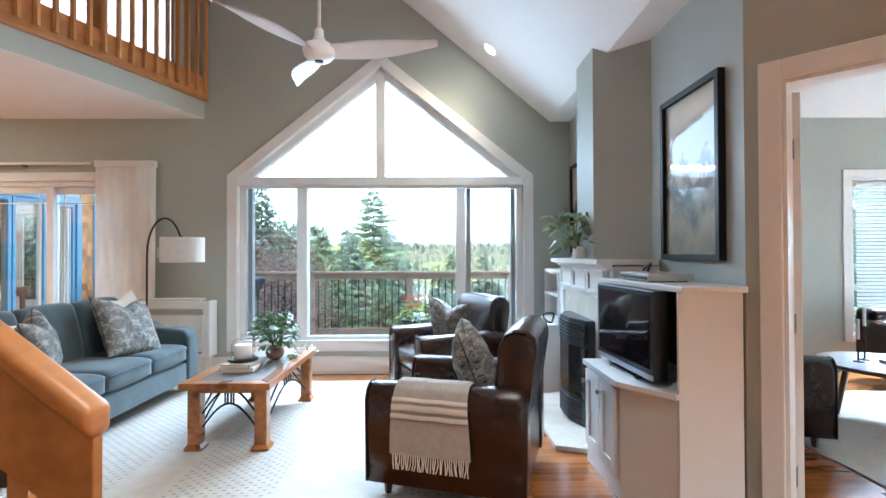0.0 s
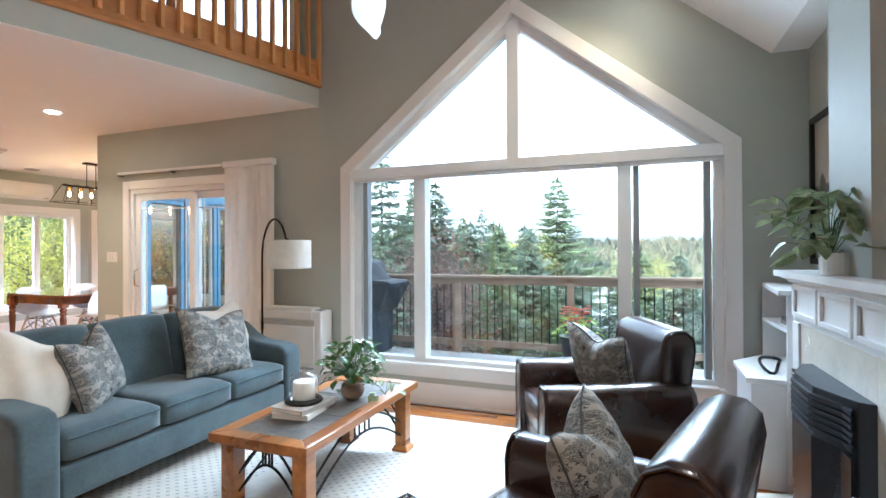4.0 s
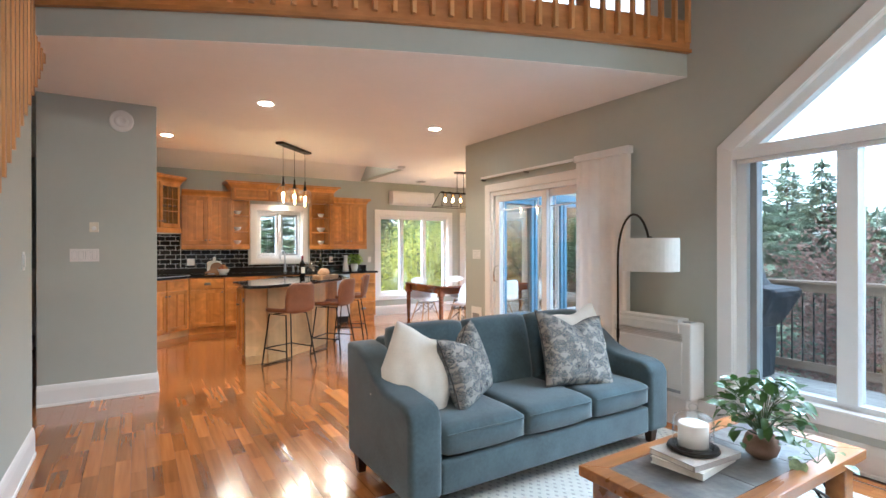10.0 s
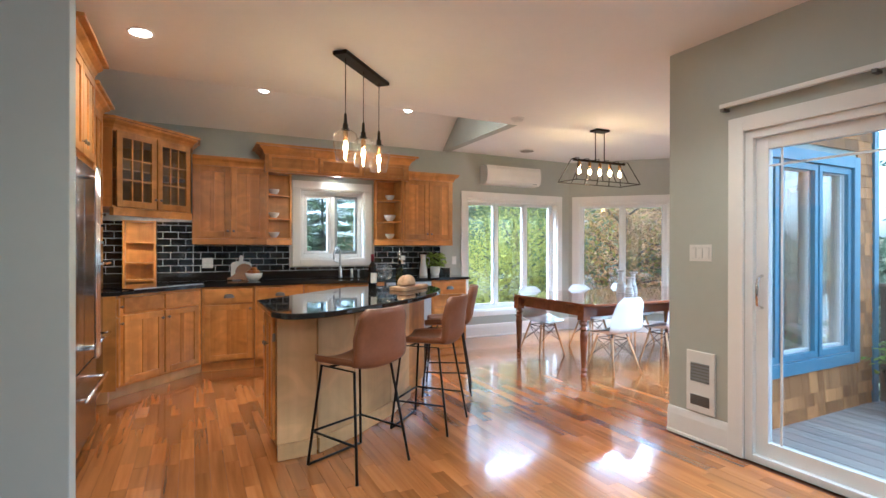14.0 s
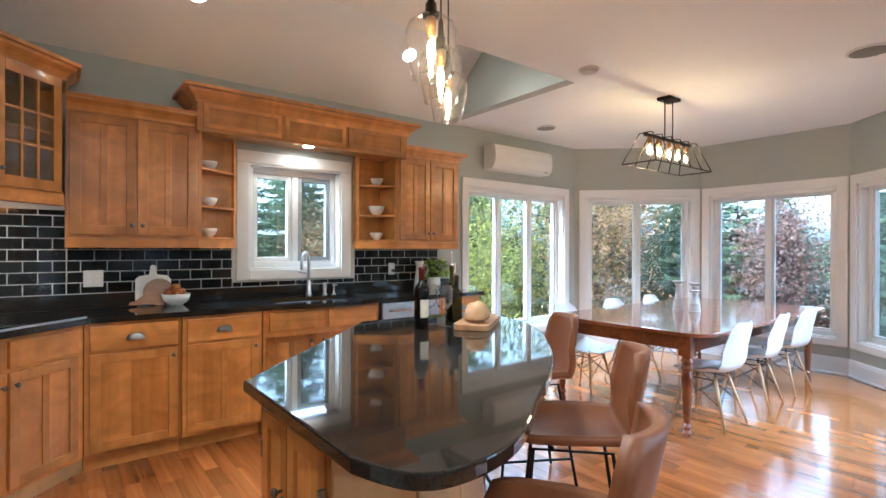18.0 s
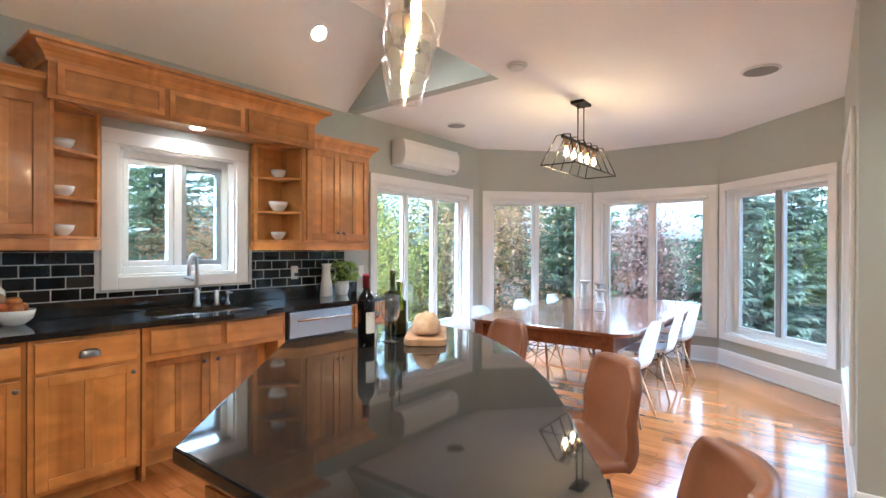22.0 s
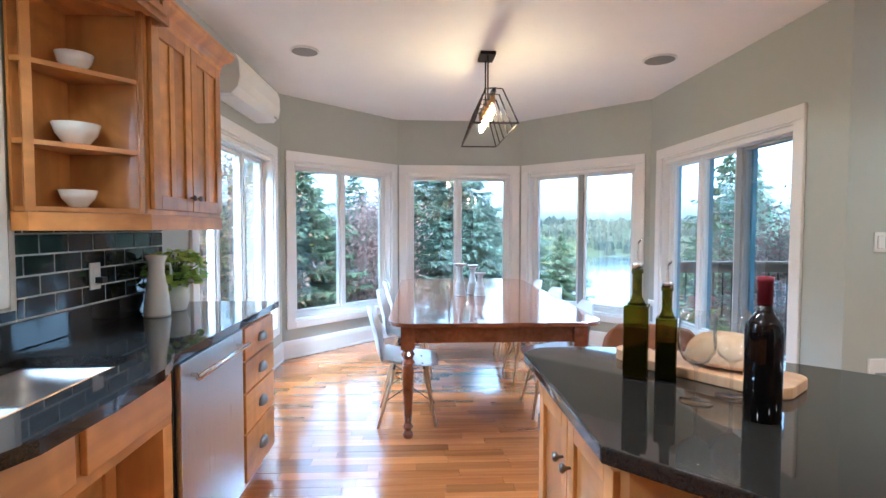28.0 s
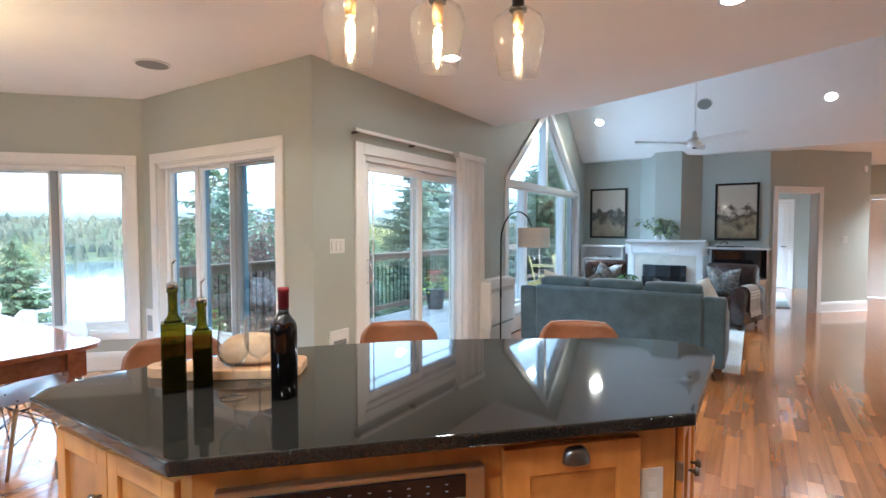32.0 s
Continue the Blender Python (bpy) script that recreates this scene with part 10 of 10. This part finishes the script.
def spruce_data(seed, height, width, thin=0.0, sparse_top=0.0, density=3.1, power=0.85):
    rg_ = random.Random(seed)
    v, f = [], []
    whorls = int(height * density)
    for i in range(whorls):
        t = (i + 0.5) / whorls
        z = height * (0.06 + 0.93 * t) + rg_.uniform(-0.08, 0.08)
        reach = width * ((1 - t) ** power) * rg_.uniform(0.72, 1.18) + 0.12
        nb = max(5, int((7 + 10 * (1 - t)) * (1 - thin * rg_.random())))
        for b in range(nb):
            a = 2 * math.pi * (b + rg_.random() * 0.8) / nb + i * 2.4
            ln = reach * rg_.uniform(0.5, 1.15)
            zb = z + rg_.uniform(-0.22, 0.22)
            if rg_.random() < sparse_top * t:
                continue
            ca, sa = math.cos(a), math.sin(a)
            droop = rg_.uniform(0.15, 0.42) * (1 - 0.7 * t)
            steps = max(4, int(ln / 0.15))
            for s in range(steps):
                q = (s + 0.5) / steps
                r0 = ln * q
                zz = zb - droop * ln * q + 0.28 * ln * q * q * (0.6 + droop)
                w = 0.46 * (1 - 0.5 * q) * (0.5 + 0.5 * min(1, ln))
                for side in (-1, 1):
                    ang = a + side * rg_.uniform(0.5, 1.0)
                    dx, dy = math.cos(ang) * w, math.sin(ang) * w
                    px, py = ca * r0, sa * r0
                    wx, wy = -math.sin(ang) * 0.046, math.cos(ang) * 0.046
                    dz = rg_.uniform(-0.20, 0.05)
                    k = len(v)
                    v += [(px - wx, py - wy, zz), (px + wx, py + wy, zz + 0.03), (px + dx + wx * 0.5, py + dy + wy * 0.5, zz + dz), (px + dx * 1.25, py + dy * 1.25, zz + dz - 0.05), (px + dx - wx * 0.5, py + dy - wy * 0.5, zz + dz - 0.07)]
                    f.append((k, k + 1, k + 2, k + 3, k + 4))
            k = len(v)
            wx, wy = -sa * 0.07, ca * 0.07
            v += [(0, 0, zb), (ca * ln * 0.6 + wx, sa * ln * 0.6 + wy, zb - droop * ln * 0.6 + 0.1 * ln), (ca * ln * 1.08, sa * ln * 1.08, zb - droop * ln + 0.22 * ln), (ca * ln * 0.6 - wx, sa * ln * 0.6 - wy, zb - droop * ln * 0.6 + 0.06 * ln)]
            f.append((k, k + 1, k + 2, k + 3))
    for j in range(10):
        a = j * 0.63
        k = len(v)
        v += [(0, 0, height * 0.96), (math.cos(a) * 0.10, math.sin(a) * 0.10, height * 0.985), (0, 0, height * 1.03)]
        f.append((k, k + 1, k + 2))
    return v, f


tree_masters = {}


def spruce(kind, x, y, scale=1.0, rot=0.0, light=False):
    key = (kind, light)
    if key not in tree_masters:
        h, w, thin, sp = {"a": (11, 4.2, 0.15, 0.0), "b": (13, 5.0, 0.25, 0.10), "c": (9, 3.7, 0.1, 0.0), "d": (14, 3.6, 0.4, 0.3), "e": (14, 4.3, 0.2, 0.12), "f": (12, 5.2, 0.15, 0.10)}[kind]
        t = thing("spruce_tree", "tall dark green spruce on the slope below the house", "tree", group="spruces")
        vv, ff = spruce_data({"a": 1, "b": 2, "c": 3, "d": 4, "e": 5, "f": 6}[kind] + (10 if light else 0), h, w, thin, sp, {"e": 1.5, "f": 2.1}.get(kind, 3.1), {"e": 0.62, "f": 0.74}.get(kind, 0.85))
        part("trunk", Mesh().tube([(0, 0, -0.6), (0.03, 0, h * 0.4), (0, 0.02, h * 0.98)], 0.17, 8, r1=0.02), BARK, t, smooth=True)
        me = bpy.data.meshes.new("crown")
        me.from_pydata(vv, [], ff)
        me.materials.append(SPRUCE_L if light else SPRUCE_D)
        part("crown", me, None, t)
        tree_masters[key] = t
        t.matrix_basis = Matrix.Translation((x, y, ground_z(x, y))) @ Matrix.Rotation(rot, 4, "Z") @ Matrix.Scale(scale, 4)
        return t
    m = Matrix.Translation((x, y, ground_z(x, y))) @ Matrix.Rotation(rot, 4, "Z")
    t = copy_thing(tree_masters[key], m)
    t.matrix_basis = m @ Matrix.Scale(scale, 4)
    return t


def broadleaf_data(seed, height, spread, leaves):
    rg_ = random.Random(seed)
    limbs = Mesh()
    tips = []
    limbs.tube([(0, 0, -0.5), (0.05, 0.03, height * 0.3), (0.0, 0.08, height * 0.62), (0.05, 0, height * 0.9)], 0.13, 8, r1=0.02)
    for k in range(14):
        a = k * 2.4 + rg_.uniform(-0.3, 0.3)
        z0 = height * (0.22 + 0.6 * k / 14)
        ln = spread * rg_.uniform(0.6, 1.0) * (1 - 0.45 * k / 14)
        p1 = (math.cos(a) * ln * 0.5, math.sin(a) * ln * 0.5, z0 + ln * 0.35)
        p2 = (math.cos(a + 0.2) * ln, math.sin(a + 0.2) * ln, z0 + ln * rg_.uniform(0.4, 0.75))
        limbs.tube([(0, 0, z0), p1, p2], 0.045, 6, r1=0.01)
        tips += [p1, p2, tuple((u + w) / 2 for u, w in zip(p1, p2))]
    tips.append((0, 0, height * 0.92))
    v, f = [], []
    for k in range(leaves):
        c = tips[rg_.randrange(len(tips))]
        s = spread * 0.33
        p = Vector((c[0] + rg_.gauss(0, s), c[1] + rg_.gauss(0, s), c[2] + rg_.gauss(0, s * 0.75)))
        if p.z < height * 0.08:
            p.z = height * rg_.uniform(0.08, 0.4)
        d = Vector((rg_.uniform(-1, 1), rg_.uniform(-1, 1), rg_.uniform(-0.8, 0.5))).normalized()
        sd = d.orthogonal().normalized()
        L = rg_.uniform(0.045, 0.09)
        i = len(v)
        v += [tuple(p), tuple(p + d * L * 0.5 + sd * L * 0.38), tuple(p + d * L), tuple(p + d * L * 0.5 - sd * L * 0.38)]
        f.append((i, i + 1, i + 2, i + 3))
    return limbs, v, f


leaf_masters = {}


def broadleaf(name, label, material, x, y, height, spread, seed, leaves=9500, scale=1.0, rot=0.0):
    key = (material.name, seed)
    m = Matrix.Translation((x, y, ground_z(x, y))) @ Matrix.Rotation(rot, 4, "Z")
    if key not in leaf_masters:
        t = thing(name, label, "tree", group=name + "s")
        limbs, vv, ff = broadleaf_data(seed, height, spread, leaves)
        part("trunk", limbs, BARK, t, smooth=True)
        me = bpy.data.meshes.new("crown")
        me.from_pydata(vv, [], ff)
        me.materials.append(material)
        part("crown", me, None, t)
        leaf_masters[key] = t
    else:
        t = copy_thing(leaf_masters[key], m)
    t.matrix_basis = m @ Matrix.Scale(scale, 4)
    return t


rg = random.Random(99)
# kind, x, y, rise of the top over eye height per metre of distance, young
SPR = [
    # seen through the gable window
    ("c", -6.3, 14.6, 0.05, False), ("a", -6.0, 18.3, 0.145, False), ("a", -7.4, 19.5, 0.15, False), ("f", -5.5, 46.0, 0.145, True), ("c", -6.7, 29.0, 0.06, False), ("d", -8.6, 33.0, 0.09, False),
    ("c", -0.7, 10.7, -0.08, True), ("c", 1.8, 10.9, -0.08, False), ("c", 4.0, 11.2, -0.07, False), ("c", 6.6, 12.0, -0.04, True), ("c", 3.4, 14.4, -0.02, True), ("c", 6.2, 15.5, 0.0, False), ("c", 1.0, 17.4, 0.0, True),
    ("c", -1.9, 11.6, -0.03, True), ("c", 0.5, 11.9, -0.05, False), ("c", 2.9, 12.4, -0.04, True), ("c", -0.6, 13.8, -0.02, False), ("c", 1.9, 15.0, -0.01, False), ("c", 5.0, 13.4, -0.02, True), ("a", 4.2, 17.5, 0.01, False),
    ("c", 6.6, 23.0, 0.06, False), ("a", 8.5, 26.0, 0.14, False), ("a", 11.5, 24.0, 0.15, True), ("c", 10.0, 30.0, 0.14, True), ("b", 12.5, 17.0, 0.17, False), ("d", 15.5, 19.0, 0.19, True),
    ("a", 14.0, 14.5, 0.16, False), ("b", 18.5, 16.5, 0.2, False), ("a", 17.0, 11.5, 0.2, True), ("c", 21.0, 13.0, 0.22, False), ("a", 20.0, 21.0, 0.2, False), ("c", -3.4, 17.0, -0.01, True),
    ("c", -6.5, 24.0, 0.06, False), ("c", -5.2, 24.5, 0.055, True), ("c", -4.3, 26.0, 0.05, False), ("a", -7.9, 27.0, 0.07, True), ("c", -3.2, 22.0, 0.04, False), ("c", -5.6, 19.5, 0.02, True), ("e", -6.8, 15.6, 0.23, False), ("c", -6.9, 17.0, 0.06, True),
    # north of the bay
    ("b", -9.4, 16.8, 0.10, True), ("a", -10.0, 12.9, 0.11, True), ("c", -7.1, 14.0, 0.015, False), ("c", -7.7, 17.5, 0.05, True), ("a", -10.4, 14.0, 0.13, False), ("d", -11.6, 15.6, 0.18, True), ("c", -8.0, 21.0, 0.06, True), ("a", -12.8, 12.6, 0.17, False), ("d", -13.8, 15.5, 0.20, False), ("d", -11.3, 19.0, 0.15, True), ("a", -15.0, 18.5, 0.18, False),
    # west
    ("e", -17.5, 9.5, 0.24, True), ("e", -18.6, 6.0, 0.26, True), ("e", -17.2, 2.2, 0.24, True), ("a", -17.5, -0.5, 0.42, False), ("b", -19.0, -3.0, 0.45, False), ("e", -21.0, 8.5, 0.26, True), ("e", -21.5, 4.0, 0.24, False), ("e", -22.5, 12.5, 0.30, False), ("d", -18.5, 14.0, 0.34, False), ("a", -22.0, -1.0, 0.4, False), ("e", -26.0, 6.4, 0.22, True), ("e", -25.0, 10.5, 0.30, True), ("b", -24.0, 16.0, 0.34, False),
]
TREE_H = {"a": 11, "b": 13, "c": 9, "d": 14, "e": 14, "f": 12}
for kind, x, y, rise, lt in SPR:
    d = math.hypot(x + 2, y - 2)
    spruce(kind, x, y, (1.38 + rise * d - ground_z(x, y)) / TREE_H[kind], rg.uniform(0, 6.28), lt)
for name, label, mt, x, y, h, sp, seed, sc in (
    ("maple_tree", "yellow-green autumn maple outside the kitchen", YELLEAF, -12.6, 12.4, 6.2, 2.2, 51, 1.0), ("maple_tree", "yellow-green autumn maple outside the kitchen", YELLEAF, -13.0, 9.6, 6.2, 2.2, 51, 0.74), 
    ("maple_tree", "orange-tinged autumn maple outside the window", ORLEAF, -11.4, 11.7, 6.5, 2.0, 52, 0.85), ("shrub_tree", "yellow-green leafy shrub outside the dining window", YELLEAF, -12.8, 8.9, 5.0, 2.0, 53, 0.78),
    ("maple_tree", "thin orange-tinged maple outside the sink window", ORLEAF, -15.6, 7.6, 6.5, 2.0, 52, 0.7), ("shrub_tree", "green leafy shrub by the bay", GRLEAF, -14.2, 10.6, 5.0, 2.0, 53, 1.1), ("red_maple", "dull red autumn maple below the bay", REDLEAF, -12.4, 14.0, 5.4, 1.7, 54, 1.05), ("red_maple", "dull red autumn maple near the deck", REDLEAF, -2.4, 9.5, 5.4, 1.25, 55, 0.78), ("red_maple", "dull red autumn maple behind the bay", REDLEAF, -8.45, 13.5, 5.2, 0.95, 56, 1.0), ("maple_tree", "yellow autumn maple on the far slope", YELLEAF, -8.0, 40.0, 6.2, 2.2, 51, 1.25), ("maple_tree", "yellow autumn maple on the far slope", YELLEAF, -9.6, 44.0, 6.2, 2.2, 51, 1.3), ("maple_tree", "yellow autumn maple on the far slope", YELLEAF, 1.0, 41.0, 6.2, 2.2, 51, 1.1), ("red_maple", "orange maple on the far slope", ORLEAF, 4.5, 45.0, 6.5, 2.0, 52, 1.1), ("maple_tree", "yellow-green autumn maple beside the deck", YELLEAF, 13.0, 20.0, 6.2, 2.2, 51, 1.0), ("maple_tree", "yellow-green autumn maple down the slope", YELLEAF, 1.9, 33.0, 6.2, 2.2, 51, 0.9), ("red_maple", "orange maple down the slope", ORLEAF, 8.8, 33.0, 6.5, 2.0, 52, 0.9),
):
    broadleaf(name, label, mt, x, y, h, sp, seed, scale=sc, rot=rg.uniform(0, 6))

# far woods: clumps of low jagged crowns
# greens lifted towards grey: the distance haze is put into the base colour
FARW = mat("far_autumn_woods", (0.040, 0.055, 0.050), 0.95, vary=0.5, scale=0.02, second=(0.11, 0.095, 0.06), spec=0.1)
fw = Mesh()
for k in range(6500):
    a = rg.uniform(0.15, 2.6)
    d = rg.uniform(120, 620)
    x, y = -3 + d * math.cos(a), 4 + d * math.sin(a)
    z = ground_z(x, y)
    if z < -11.6:
        continue
    s = rg.uniform(1.8, 4.2) * (1 + d / 600)
    h = s * rg.uniform(0.7, 1.2)
    n_ = 7
    vv = [(x, y, z + h)] + [(x + s * 0.25 * math.cos(j * 6.283 / n_ + k) * rg.uniform(0.7, 1.3), y + s * 0.25 * math.sin(j * 6.283 / n_ + k) * rg.uniform(0.7, 1.3), z + h * rg.uniform(0.6, 0.8)) for j in range(n_)] + [(x + s * 0.45 * math.cos(j * 6.283 / n_ + k + 0.4) * rg.uniform(0.8, 1.2), y + s * 0.45 * math.sin(j * 6.283 / n_ + k + 0.4) * rg.uniform(0.8, 1.2), z - 0.5) for j in range(n_)]
    fw.add(vv, [(0, 1 + j, 1 + (j + 1) % n_) for j in range(n_)] + [(1 + j, 1 + n_ + j, 1 + n_ + (j + 1) % n_, 1 + (j + 1) % n_) for j in range(n_)])
me = bpy.data.meshes.new("far_woods")
me.from_pydata(fw.v, [], fw.f)
me.materials.append(FARW)
tagged(new("far_woods", me), "mixed autumn woods across the water", "woods", kind="stuff")

# ---- floorboards ----
BW = 0.0825
near, far_boards = [], Mesh()
rng = random.Random(4)
tilts = random.Random(5)


y = -3.15
while y < 9.0:
    x = -9.0 + rng.uniform(-0.6, 0.0)
    x_end = 7.1 if y + BW < 5.4 else -5.15
    while x < x_end:
        ln = rng.choice((0.28, 0.36, 0.45, 0.55, 0.65, 0.8))
        a, b = max(x, -9.0), min(x + ln, x_end)
        yb = min(y + BW, 5.398) if x_end > 0 else y + BW
        if y > 7.8:
            lim_l, lim_r = max(-9.0, y + BW - 16.84), min(-5.15, 2.70 - y - BW)
            a, b = max(a, lim_l), min(b, lim_r)
        if b - a > 0.03:
            close = -3.6 < a < -1.9 and 1.7 < y < 3.3 or -5.3 < a < -3.6 and 1.9 < y < 4.2
            if close and len(near) < 300:
                near.append((a, y, b, yb, ln))
            else:
                first = len(far_boards.v)
                far_boards.box(a + 0.0006, y + 0.0006, -0.012, b - 0.0006, yb - 0.0006, rng.uniform(-0.0006, 0.0))
                # no two boards lie quite level
                lean = tilts.gauss(0, 0.005)
                far_boards.v[first:] = [(vx, vy, vz + lean * (vy - (y + yb) / 2)) for vx, vy, vz in far_boards.v[first:]]
        x += ln
    y += BW
shared = {}
for a, y0, b, y1, ln in near:
    key = round(b - a, 3)
    if key not in shared:
        shared[key] = Mesh().box(0.0006, 0.0006, -0.012, key - 0.0006, BW - 0.0006, 0).data("floorboard", FLOORWOOD)
    ob = new("floorboard", shared[key])
    lean = tilts.gauss(0, 0.005)
    ob.location = (a, y0, -lean * BW / 2)
    ob.rotation_euler = (lean, 0, 0)
    ob.parent = floor
rest = part("floorboards", far_boards, FLOORWOOD2, floor)
tagged(rest, "strips of glossy cherry flooring", kind="stuff")
